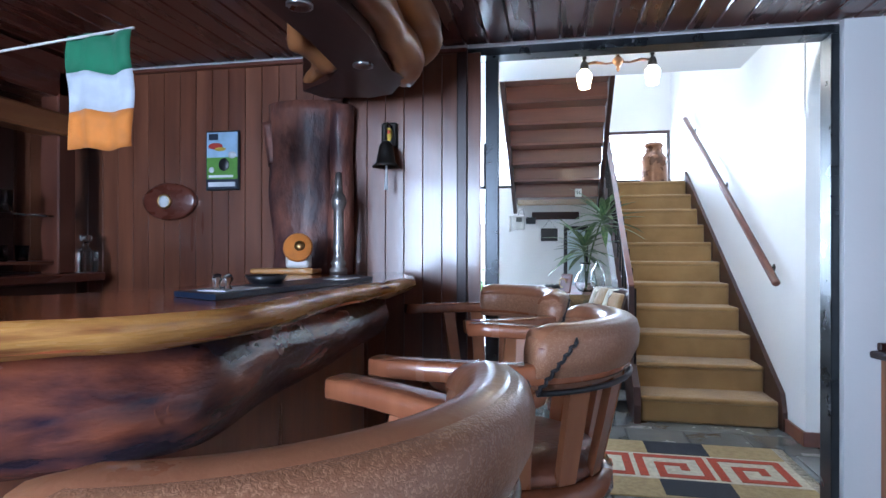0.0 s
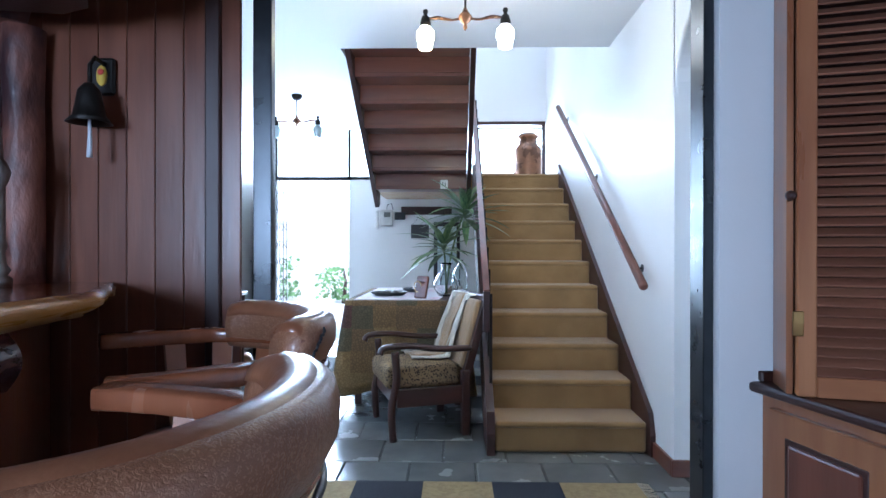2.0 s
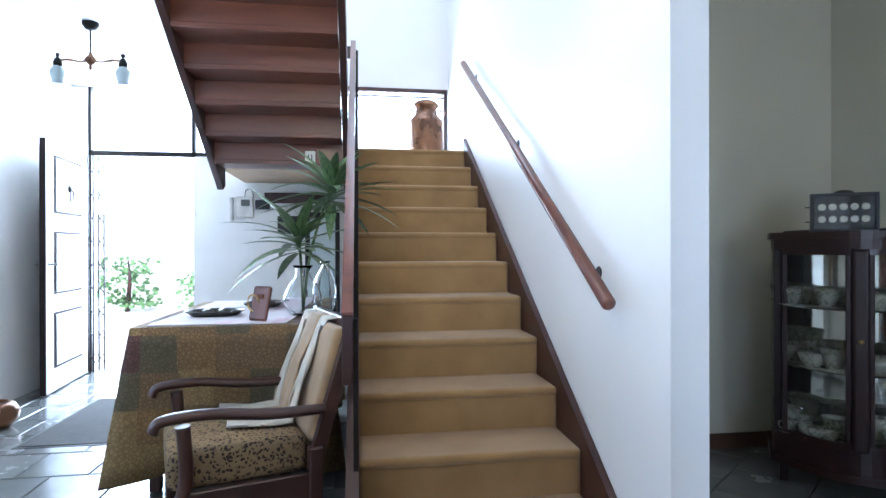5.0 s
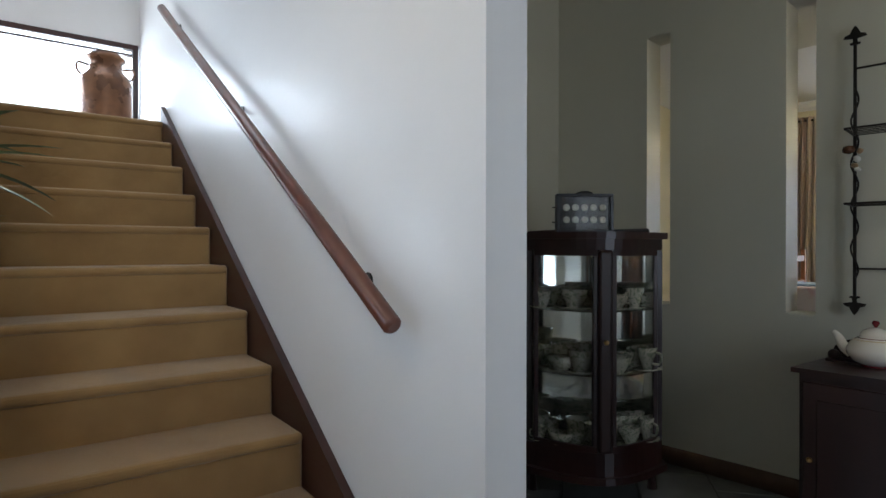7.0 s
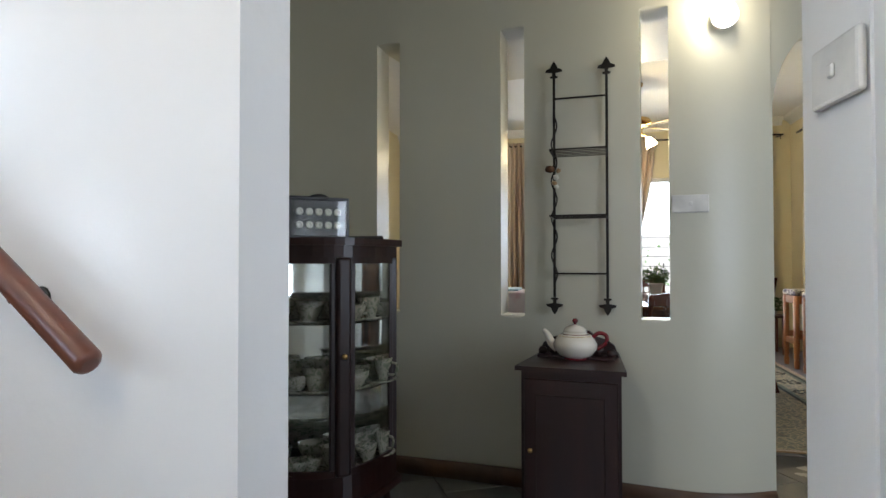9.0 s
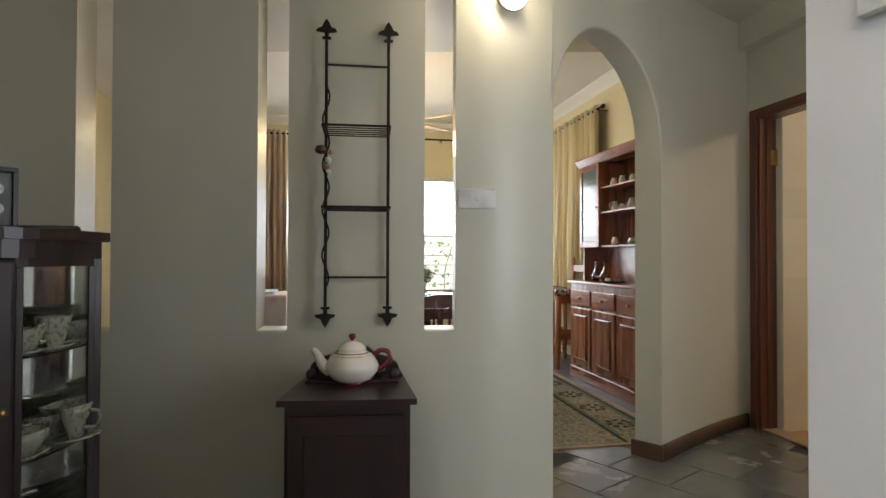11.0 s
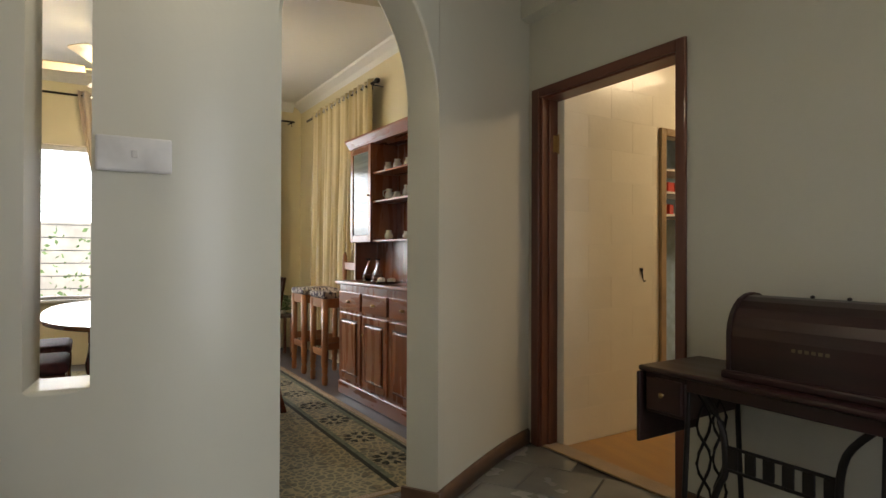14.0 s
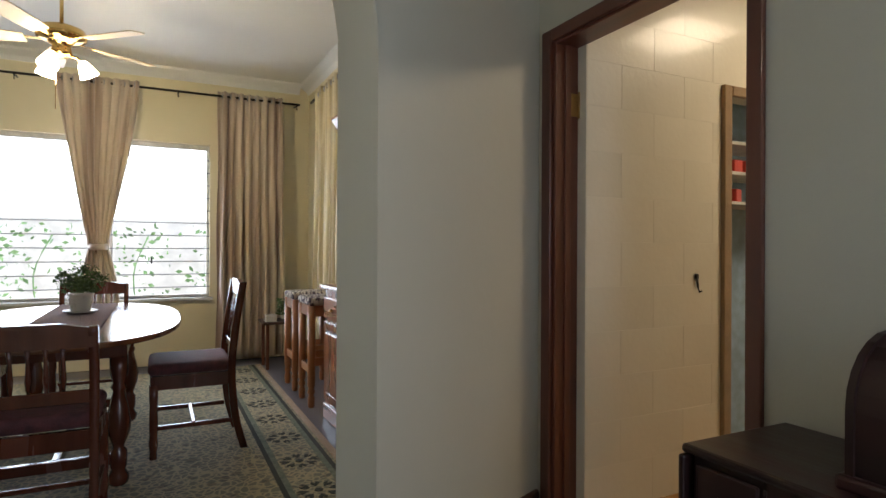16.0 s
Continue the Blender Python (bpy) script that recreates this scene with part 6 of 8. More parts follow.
def pedestal():
    m = Matrix.Translation((1.565, 5.685, 0)) @ Matrix.Rotation(math.atan2(-0.38, 0.035), 4, "Z")
    t = thing("pedestal_cupboard", m, "narrow dark mahogany cupboard with an overhanging top", "cupboard")
    W, D, H = 0.385, 0.47, 0.69
    part("top", prism(B(), [(-0.02, -0.02), (W + 0.02, -0.02), (W - 0.03, D), (0.03, D)], H - 0.018, H), "mahogany_x", t)
    part("carcass", prism(B(), [(0.0, 0.012), (W, 0.012), (W - 0.04, D - 0.01), (0.04, D - 0.01)], 0.0, H - 0.018), "mahogany", t)
    part("door", bx(0.012, W - 0.012, -0.004, 0.012, 0.04, H - 0.05, 0.004), "mahogany", t)
    part("inner_panel", bx(0.06, W - 0.06, -0.008, -0.004, 0.10, H - 0.11, 0.003), "mahogany", t)
    part("knob", lathe(B(), [(0.006, 0), (0.010, -0.014), (0.002, -0.018)], (0.04, -0.004, 0.36), 10, "y"), "brass", t)
    t2 = thing("carved_wall_bracket", m @ Matrix.Translation((0.0, 0.25, H)), "dark carved wooden stand with scrolled ends behind the teapot", "stand")
    part("board", prism(B(), [(0.02, 0.0), (0.365, 0.0), (0.345, 0.05), (0.31, 0.075), (0.27, 0.085), (0.24, 0.11), (0.145, 0.11), (0.115, 0.085), (0.075, 0.075), (0.04, 0.05)], 0.06, 0.085, "y"), "mahogany_x", t2)
    for x in (0.045, 0.335):
        part("scroll", lathe(B(), [(0.002, -0.02), (0.016, -0.02), (0.020, 0), (0.016, 0.02), (0.002, 0.02)], (x, 0.02, 0.022), 14, "y"), "mahogany", t2, smooth=True)
        part("leaf_carving", lumpy(lathe(B(), [(0.002, -0.012), (0.020, -0.008), (0.024, 0.0), (0.020, 0.012), (0.002, 0.014)], (x + (0.05 if x < 0.2 else -0.05), 0.0, 0.026), 12, "y"), 0.02, 26), "mahogany", t2, smooth=True)
    part("base", bx(0.03, 0.35, -0.04, 0.08, 0, 0.010, 0.003), "mahogany_x", t2)
    tm = m @ Matrix.Translation((0.19, 0.22, H)) @ Matrix.Rotation(radians(0), 4, "Z")
    p = thing("teapot", tm, "cream china teapot with maroon knob, handle and foot", "teapot")
    part("body", lathe(B(), [(0.002, 0.006), (0.045, 0.006), (0.070, 0.018), (0.090, 0.045), (0.092, 0.065), (0.075, 0.095), (0.050, 0.110), (0.046, 0.116), (0.046, 0.119), (0.002, 0.119)], n=32), "teapot_white", p, smooth=True)
    part("foot", lathe(B(), [(0.002, 0), (0.047, 0.0), (0.049, 0.006), (0.044, 0.010), (0.002, 0.010)], n=28), "maroon", p, smooth=True)
    lid = part("lid", lathe(B(), [(0.050, 0.117), (0.048, 0.121), (0.040, 0.133), (0.020, 0.142), (0.006, 0.146), (0.002, 0.146)], n=28), "teapot_white", p, smooth=True)
    part("knob", lathe(B(), [(0.006, 0.144), (0.006, 0.150), (0.012, 0.157), (0.013, 0.163), (0.008, 0.170), (0.002, 0.171)], n=16), "maroon", lid, smooth=True)
    part("rim_band", lathe(B(), [(0.056, 0.1075), (0.0575, 0.1065), (0.0585, 0.1040), (0.057, 0.1050)], n=28), "maroon", p)
    part("gold_band", lathe(B(), [(0.0655, 0.1015), (0.0665, 0.1010), (0.0735, 0.0955), (0.0725, 0.0960)], n=28), "gold_line", p, "thin gilt pattern under the lid")
    part("spout", tube(B(), curve_pts([(-0.072, 0, 0.045), (-0.100, 0, 0.065), (-0.118, 0, 0.100), (-0.135, 0, 0.118)], 5), [0.026 - 0.0012 * k for k in range(16)], 12), "teapot_white", p, smooth=True)
    part("handle", tube(B(), curve_pts([(0.072, 0, 0.092), (0.095, 0, 0.112), (0.125, 0, 0.105), (0.128, 0, 0.075), (0.090, 0, 0.045)], 5), 0.0085, 10), "maroon", p, smooth=True)


pedestal()


def iron_ladder():
    """On the curved wall between two slits."""
    a, b = Vector((2.062, 5.665, 0)), Vector((2.095, 5.425, 0))
    w = (b - a).length
    m = Matrix.Translation(a) @ Matrix.Rotation(math.atan2(b.y - a.y, b.x - a.x), 4, "Z")
    t = thing("iron_wall_rack", m, "tall black wrought iron ladder rack with small shelves on the wall", "wall rack")
    z0, z1 = 0.93, 1.98
    for x in (0, w):
        part("upright", bx(x - 0.006, x + 0.006, -0.012, 0.0, z0, z1, 0.002), "iron", t)
        for z, s in ((z0, -1), (z1, 1)):
            f = [(0.0, 0.0), (0.012, 0.0), (0.014, 0.006), (0.006, 0.008), (0.006, 0.020), (0.030, 0.024), (0.026, 0.032), (0.014, 0.036), (0.008, 0.050), (0.0, 0.062)]
            pts = [(x + px, z + s * pz) for px, pz in [(u * 1.35, v * 1.3) for u, v in f]] + [(x - px, z + s * pz) for px, pz in [(u * 1.35, v * 1.3) for u, v in f][::-1][1:-1]]
            part("finial", prism(B(), pts, -0.011, -0.002, "y"), "iron", t)
    for z in (1.045, 1.88):
        part("crossbar", bx(0.006, w - 0.006, -0.010, -0.003, z - 0.004, z + 0.004, 0.001), "iron", t)
    for z in (1.305, 1.60):
        part("shelf_rim", bx(-0.004, w + 0.004, -0.200, -0.194, z - 0.003, z + 0.005, 0.001), "iron", t)
        for x in (0, w):
            part("shelf_arm", bx(x - 0.004, x + 0.004, -0.196, -0.010, z - 0.003, z + 0.003), "iron", t)
        for k in range(5):
            part("shelf_rod", bx(0, w, -0.160 + k * 0.036, -0.1565 + k * 0.036, z - 0.002, z + 0.002), "iron", t)
    v = thing("vine_garland", m, "twisted vine with dried pods wound up the iron rack", "garland")
    ps = [Vector((0.0 + 0.013 * math.sin(k * 0.55), -0.012 + 0.010 * math.cos(k * 0.55), 1.0 + k * 0.0155)) for k in range(52)]
    part("vine", tube(B(), ps, 0.004, 6), "iron", v)
    part("pod", lathe(B(), [(0.002, -0.018), (0.020, -0.012), (0.024, 0), (0.018, 0.014), (0.002, 0.018)], (-0.018, -0.03, 1.54), 12), "copper", v, smooth=True)
    for k, (dx, dz, mt) in enumerate(((0.012, 1.50, "china"), (0.020, 1.53, "hide_tan"), (0.002, 1.47, "hide_tan"), (0.015, 1.455, "china"))):
        part("pod", lumpy(lathe(B(), [(0.002, -0.012), (0.013, -0.004), (0.012, 0.008), (0.002, 0.014)], (dx, -0.03, dz), 10), 0.006, 40, k), mt, v, smooth=True)


iron_ladder()


def switch_plate(m, w, label):
    t = thing("light_switch", m, label, "light switch")
    part("plate", bx(-w / 2, w / 2, -0.012, 0, -0.04, 0.04, 0.005, 2), "white_plastic", t)
    part("button", bx(-0.006, 0.008, -0.017, -0.012, -0.009, 0.009, 0.002), "white_plastic", t)


sa = wall_s(2.125, 5.07)
sp, sq = wall_at(sa, 0, 1.36), wall_at(sa + 0.02, 0, 1.36)
switch_plate(Matrix.Translation(sp) @ Matrix.Rotation(math.atan2(sq.y - sp.y, sq.x - sp.x), 4, "Z"), 0.155, "wide white light switch on the sage green wall")
switch_plate(pose(0.206, 4.851, 1.35, 0, 0, 196.7), 0.112, "white light switch on the white wall beside the arch")

sc = thing("wall_sconce", pose(2.12, 4.93, 2.17, 0, 0, -80), "small white half round wall light, switched on", "wall light")
part("backplate", lathe(B(), [(0.002, -0.012), (0.05, -0.012), (0.055, 0), (0.002, 0)], (0, 0, 0), 20, "y"), "white_plastic", sc)
so = part("shade", lathe(B(), [(0.05, -0.012), (0.055, -0.03), (0.045, -0.06), (0.025, -0.078), (0.002, -0.084)], (0, 0, 0), 22, "y"), "bulb_white", sc, smooth=True)
so.visible_shadow = False
lamp("sconce_light", "POINT", pose(1.97, 4.93, 2.27), 3.7, (1.0, 0.88, 0.62), radius=0.05)


def door_set():
    t = thing("door_frame", DW, "dark red wooden door frame with a brass hinge", "door frame")
    for x0, x1 in ((-0.008, 0.055), (-0.985, -0.935)):
        part("architrave", bx(x0, x1, 0.0, 0.018, 0, 2.11, 0.005, 2), "red_wood", t)
    part("architrave", bx(-0.935, -0.008, 0.0, 0.018, 2.055, 2.11, 0.005, 2), "red_wood_x", t)
    part("jamb", bx(-0.025, 0.02, -0.125, 0.0, 0, 2.09, 0.003), "red_wood", t)
    part("jamb", bx(-0.95, -0.92, -0.125, 0.0, 0, 2.09, 0.003), "red_wood", t)
    part("head", bx(-0.92, -0.025, -0.125, 0.0, 2.045, 2.09, 0.003), "red_wood_x", t)
    part("stop", bx(-0.037, -0.025, -0.075, -0.045, 0, 2.045, 0.002), "red_wood", t)
    part("stop", bx(-0.92, -0.908, -0.075, -0.045, 0, 2.045, 0.002), "red_wood", t)
    for z in (1.74,):
        h = part("hinge", bx(-0.029, -0.025, -0.118, -0.078, z, z + 0.10, 0.001), "brass", t, "worn brass hinge")
        part("pin", tube(B(), [(-0.034, -0.12, z - 0.008), (-0.034, -0.12, z + 0.108)], 0.006, 8), "brass", h)
    part("threshold", bx(-0.92, -0.025, -0.13, -0.01, 0, 0.012, 0.004), "hide_tan", t)
    k = thing("wall_hook", DW @ pose(-0.082, -0.80, 1.03), "small black iron hook on the cream block wall", "hook")
    part("plate", bx(-0.008, 0.0, -0.012, 0.012, -0.012, 0.012, 0.002), "iron", k)
    part("hook", tube(B(), [(-0.006, 0, 0), (-0.012, 0, -0.05), (-0.022, 0, -0.075), (-0.034, 0.0, -0.068)], 0.005, 6), "iron", k)
    f = thing("pantry_door_frame", DW, "pale wooden frame of a further doorway", "door frame")
    part("jamb", bx(-0.105, -0.078, -1.03, -0.975, 0, 1.98, 0.004), "hide_tan", f)
    part("head", bx(-0.105, -0.078, -1.9, -1.03, 1.93, 1.98, 0.004), "hide_tan", f)
    s = thing("pantry_shelves", DW @ pose(0.02, -1.9, 0), "open shelves with red packets in a pale blue pantry", "shelves")
    part("back", bx(0.25, 0.28, 0, 0.9, 0, 2.2), "f_sky", s)
    for k2, z in enumerate((1.40, 1.56, 1.72)):
        part("shelf", bx(0.0, 0.25, 0, 0.86, z, z + 0.018, 0.002), "white_plastic", s)
    pk = thing("food_packet", DW @ pose(0.10, -1.12, 1.578), "small red packet on a pantry shelf", "packet", "packets on the pantry shelves")
    part("box", bx(-0.03, 0.03, -0.04, 0.04, 0, 0.075, 0.004), "f_red", pk)
    for k2 in range(7):
        copy_thing(pk, DW @ pose(0.10, -1.13 - 0.09 * (k2 % 4), 1.578 if k2 < 4 else 1.418, 0, 0, k2 * 3))


door_set()
# the block joints of the painted wall
bw = bpy.data.objects["wall_kitchen"]
me = None
for r in range(12):
    for c in range(3):
        z0 = 0.004 + r * 0.198
        y0 = -0.125 - c * 0.395 + (0.1975 if r % 2 else 0)
        y1 = min(y0, -0.125)
        y2 = max(y0 - 0.391, -0.972)
        if y1 - y2 < 0.05 or (z0 + 0.194 > 2.69):
            continue
        part("block", box(B(), -0.0812, -0.079, y2 - 0.0032, y1, z0, z0 + 0.1974, 0.0006, m=DW), "block_cream", bw)


def sewing_table():
    m = DW @ Matrix.Translation((-1.06, 0.0, 0))
    t = thing("treadle_sewing_table", m, "dark wooden treadle sewing table with black cast iron legs", "sewing table")
    H = 0.70
    part("top", bx(-1.02, 0.0, 0.03, 0.42, H - 0.022, H, 0.008, 2), "mahogany_x", t)
    part("end_leaf", bx(-0.016, 0.0, 0.05, 0.43, H - 0.30, H - 0.024, 0.006, 2), "mahogany", t)
    part("drawer_box", bx(-0.20, -0.02, 0.06, 0.40, H - 0.18, H - 0.024, 0.004), "mahogany", t)
    part("drawer_front", bx(-0.19, -0.035, 0.40, 0.412, H - 0.165, H - 0.04, 0.004), "mahogany_x", t)
    part("knob", lathe(B(), [(0.005, 0), (0.011, 0.014), (0.002, 0.018)], (-0.11, 0.412, H - 0.10), 10, "y"), "brass", t)
    part("apron", bx(-0.98, -0.20, 0.38, 0.40, H - 0.07, H - 0.024, 0.003), "mahogany_x", t)

    def leg(x):
        for y in (0.08, 0.38):
            part("leg_bar", tube(B(), curve_pts([(x, y, H - 0.03), (x, y + (0.02 if y > 0.2 else -0.02), 0.35), (x, y + (0.045 if y > 0.2 else -0.045), 0.03)], 4), 0.010, 6), "iron", t)
        for j, (ya, yb) in enumerate(((0.14, 0.24), (0.24, 0.34))):
            for s in (1, -1):
                ps = [Vector((x, (ya + yb) / 2 + s * 0.045 * math.cos(k * math.pi / 4), 0.06 + k * 0.0365)) for k in range(17)]
                part("lattice", tube(B(), ps, 0.006, 5), "iron", t)
        part("foot", tube(B(), [(x, 0.01, 0.02), (x, 0.23, 0.05), (x, 0.46, 0.02)], [0.018, 0.012, 0.018], 6), "iron", t)
        part("top_bar", bx(x - 0.01, x + 0.01, 0.06, 0.40, H - 0.045, H - 0.023, 0.002), "iron", t)
        part("medallion", lathe(B(), [(0.02, -0.006), (0.055, -0.006), (0.06, 0), (0.055, 0.006), (0.02, 0.006)], (x, 0.24, 0.13), 16, "x"), "iron", t)
    leg(-0.20)
    leg(-0.82)
    for s, x0 in ((1, -0.21), (-1, -0.81)):
        ps = curve_pts([(x0, 0.36, H - 0.04), (x0 - s * 0.10, 0.36, H - 0.16), (x0 - s * 0.12, 0.36, 0.38), (x0 - s * 0.09, 0.36, 0.30), (x0 - s * 0.02, 0.36, 0.10)], 5)
        part("brace", tube(B(), ps, 0.012, 6), "iron", t)
    part("name_rail", bx(-0.70, -0.32, 0.355, 0.365, 0.455, 0.465, 0.001), "iron", t)
    part("name_rail", bx(-0.70, -0.32, 0.355, 0.365, 0.375, 0.385, 0.001), "iron", t)
    for k in range(6):
        part("bar_pattern", bx(-0.685 + k * 0.062, -0.648 + k * 0.062, 0.354, 0.366, 0.385, 0.455, 0.003), "iron", t)
    part("flywheel", tube(B(), [(-0.235, 0.24 + 0.085 * math.cos(k * math.tau / 24), 0.105 + 0.085 * math.sin(k * math.tau / 24)) for k in range(25)], 0.009, 6), "iron", t)
    for k in range(4):
        a = k * math.pi / 4
        part("spoke", tube(B(), [(-0.235, 0.24 + 0.082 * math.cos(a), 0.105 + 0.082 * math.sin(a)), (-0.235, 0.24 - 0.082 * math.cos(a), 0.105 - 0.082 * math.sin(a))], 0.005, 5), "iron", t)
    part("treadle", bx(-0.66, -0.36, 0.14, 0.36, 0.055, 0.068, 0.003), "iron", t)
    c = thing("sewing_machine_case", m @ Matrix.Translation((-0.345, 0, H)), "dark domed wooden sewing machine case with a faded gold transfer", "sewing machine case")
    prof = [(0.07, 0.0), (0.35, 0.0), (0.35, 0.12)] + [(0.21 + 0.14 * math.cos(a), 0.15 + 0.14 * math.sin(a)) for a in [k * math.pi / 12 for k in range(13)]] + [(0.07, 0.12)]
    part("dome", prism(B(), prof, -0.56, 0.0, "x"), "mahogany_x", c)
    prof2 = [(0.21 + (y - 0.21) * 1.05, z * 1.03) for y, z in prof]
    for x in (-0.575, 0.0):
        part("end_board", prism(B(), prof2, x, x + 0.015, "x"), "mahogany", c)
    part("plinth", bx(-0.59, 0.03, 0.055, 0.368, 0, 0.03, 0.008, 2), "mahogany_x", c)
    for k in range(2):
        part("stud", lathe(B(), [(0.006, 0), (0.008, 0.008), (0.002, 0.012)], (-0.20 - 0.11 * k, 0.21, 0.288), 8), "iron", c)
    for k in range(6):
        part("gold_mark", bx(-0.215 - k * 0.020, -0.203 - k * 0.020, 0.3505, 0.3512, 0.122, 0.133, 0.0), "gold", c)


sewing_table()


# baseboards of the inner room
def wall_strip(name, s0, s1, d0, d1, z0, z1, material, label, cat):
    bm = B()
    n = max(2, int((s1 - s0) / 0.06))
    rings = [[wall_at(s0 + (s1 - s0) * k / n, -d0, z0), wall_at(s0 + (s1 - s0) * k / n, -d1, z0), wall_at(s0 + (s1 - s0) * k / n, -d1, z1 - 0.012), wall_at(s0 + (s1 - s0) * k / n, -d1 * 0.6, z1), wall_at(s0 + (s1 - s0) * k / n, -d0, z1)] for k in range(n + 1)]
    structure(name, loft(bm, rings), material, label, cat)


wall_strip("baseboard_slits", 0.02, ARCH[0] - 0.01, 0.001, 0.018, 0.0, 0.085, "skirting", "brown wooden baseboard", "baseboard")
wall_strip("baseboard_curve", ARCH[1] - 0.012, WS[-1] - 0.02, 0.001, 0.018, 0.0, 0.085, "skirting", "brown curved wooden baseboard", "baseboard")
p0, p1 = wall_at(ARCH[1] - 0.012, -0.018, 0), wall_at(ARCH[1] - 0.012, 0.172, 0)
g = Vector((p1.y - p0.y, p0.x - p1.x, 0)).normalized() * -0.016
structure("baseboard_arch_end", prism(B(), [(p0.x, p0.y), (p1.x, p1.y), (p1.x + g.x, p1.y + g.y), (p0.x + g.x, p0.y + g.y)], 0, 0.085), "skirting", "brown wooden baseboard", "baseboard")
structure("baseboard_back", bx(0.15, 1.86, 7.102, 7.12, 0, 0.085, 0.003), "skirting", "brown wooden baseboard", "baseboard")
structure("baseboard_door_wall", door_wall(-2.9, -0.985, 0.0, 0.016, 0, 0.085), "skirting", "brown wooden baseboard", "baseboard")


# ---------------------------------------------------------------- dining room
M["curtain"] = mat("striped_taupe_curtain", (0.62, 0.52, 0.40), 0.45, other=(0.31, 0.215, 0.165), scale=7, stretch=(1.0, 1.0, 0.02), bump=0.08, fine=200, sheen=0.3, bias=(0.40, 0.58))
M["curtain_gold"] = mat("striped_gold_curtain", (0.66, 0.58, 0.38), 0.6, other=(0.38, 0.29, 0.13), scale=9, stretch=(1.0, 1.0, 0.02), bump=0.08, fine=200, sheen=0.3, bias=(0.40, 0.58))
# the horizontal bands of the cabinet pane are window reflections put into its colour
M["reflection_glass"] = mat("grey_glass_with_reflection", (0.16, 0.20, 0.21), 0.12, other=(0.10, 0.13, 0.13), scale=5, stretch=(0.3, 0.3, 8), bump=0.0)
M["dresser"] = wood("red_brown_dresser_wood", (0.30, 0.095, 0.035), (0.19, 0.052, 0.020), "z", 0.28, 0.45, 0.06)
M["dresser_x"] = wood("red_brown_dresser_wood_x", (0.30, 0.095, 0.035), (0.19, 0.052, 0.020), "x", 0.28, 0.45, 0.06)
M["chair_wood"] = wood("chair_red_wood", (0.12, 0.032, 0.018), (0.065, 0.018, 0.011), "z", 0.25, 0.45, 0.06)
M["table_top"] = wood("polished_table_top", (0.20, 0.075, 0.035), (0.11, 0.036, 0.018), "x", 0.10, 0.8, 0.0)
M["pad_maroon"] = mat("maroon_fabric_pad", (0.12, 0.036, 0.042), 0.75, other=(0.06, 0.020, 0.026), scale=22, bump=0.4, fine=140)
M["runner"] = mat("woven_brown_runner", (0.16, 0.085, 0.07), 0.9, other=(0.055, 0.03, 0.03), scale=60, stretch=(1, 3, 1), bump=0.8, fine=150, bias=(0.4, 0.6))
M["zebra"] = mat("striped_seat_fabric", (0.55, 0.49, 0.43), 0.8, other=(0.05, 0.03, 0.05), scale=26, stretch=(1, 2.5, 1), bump=0.1, bias=(0.47, 0.53))
M["brass_fan"] = mat("polished_brass", (0.72, 0.50, 0.20), 0.18, 1.0, other=(0.62, 0.40, 0.14), scale=6, bump=0.0)
M["fan_blade"] = mat("pale_wood_fan_blade", (0.62, 0.50, 0.33), 0.4, other=(0.55, 0.42, 0.26), scale=8, stretch=(0.2, 1, 1), bump=0.02)
M["herb"] = mat("small_plant_leaf", (0.12, 0.20, 0.05), 0.6, other=(0.05, 0.10, 0.03), scale=30, vary=0.3)

DM = dine(0, 0)


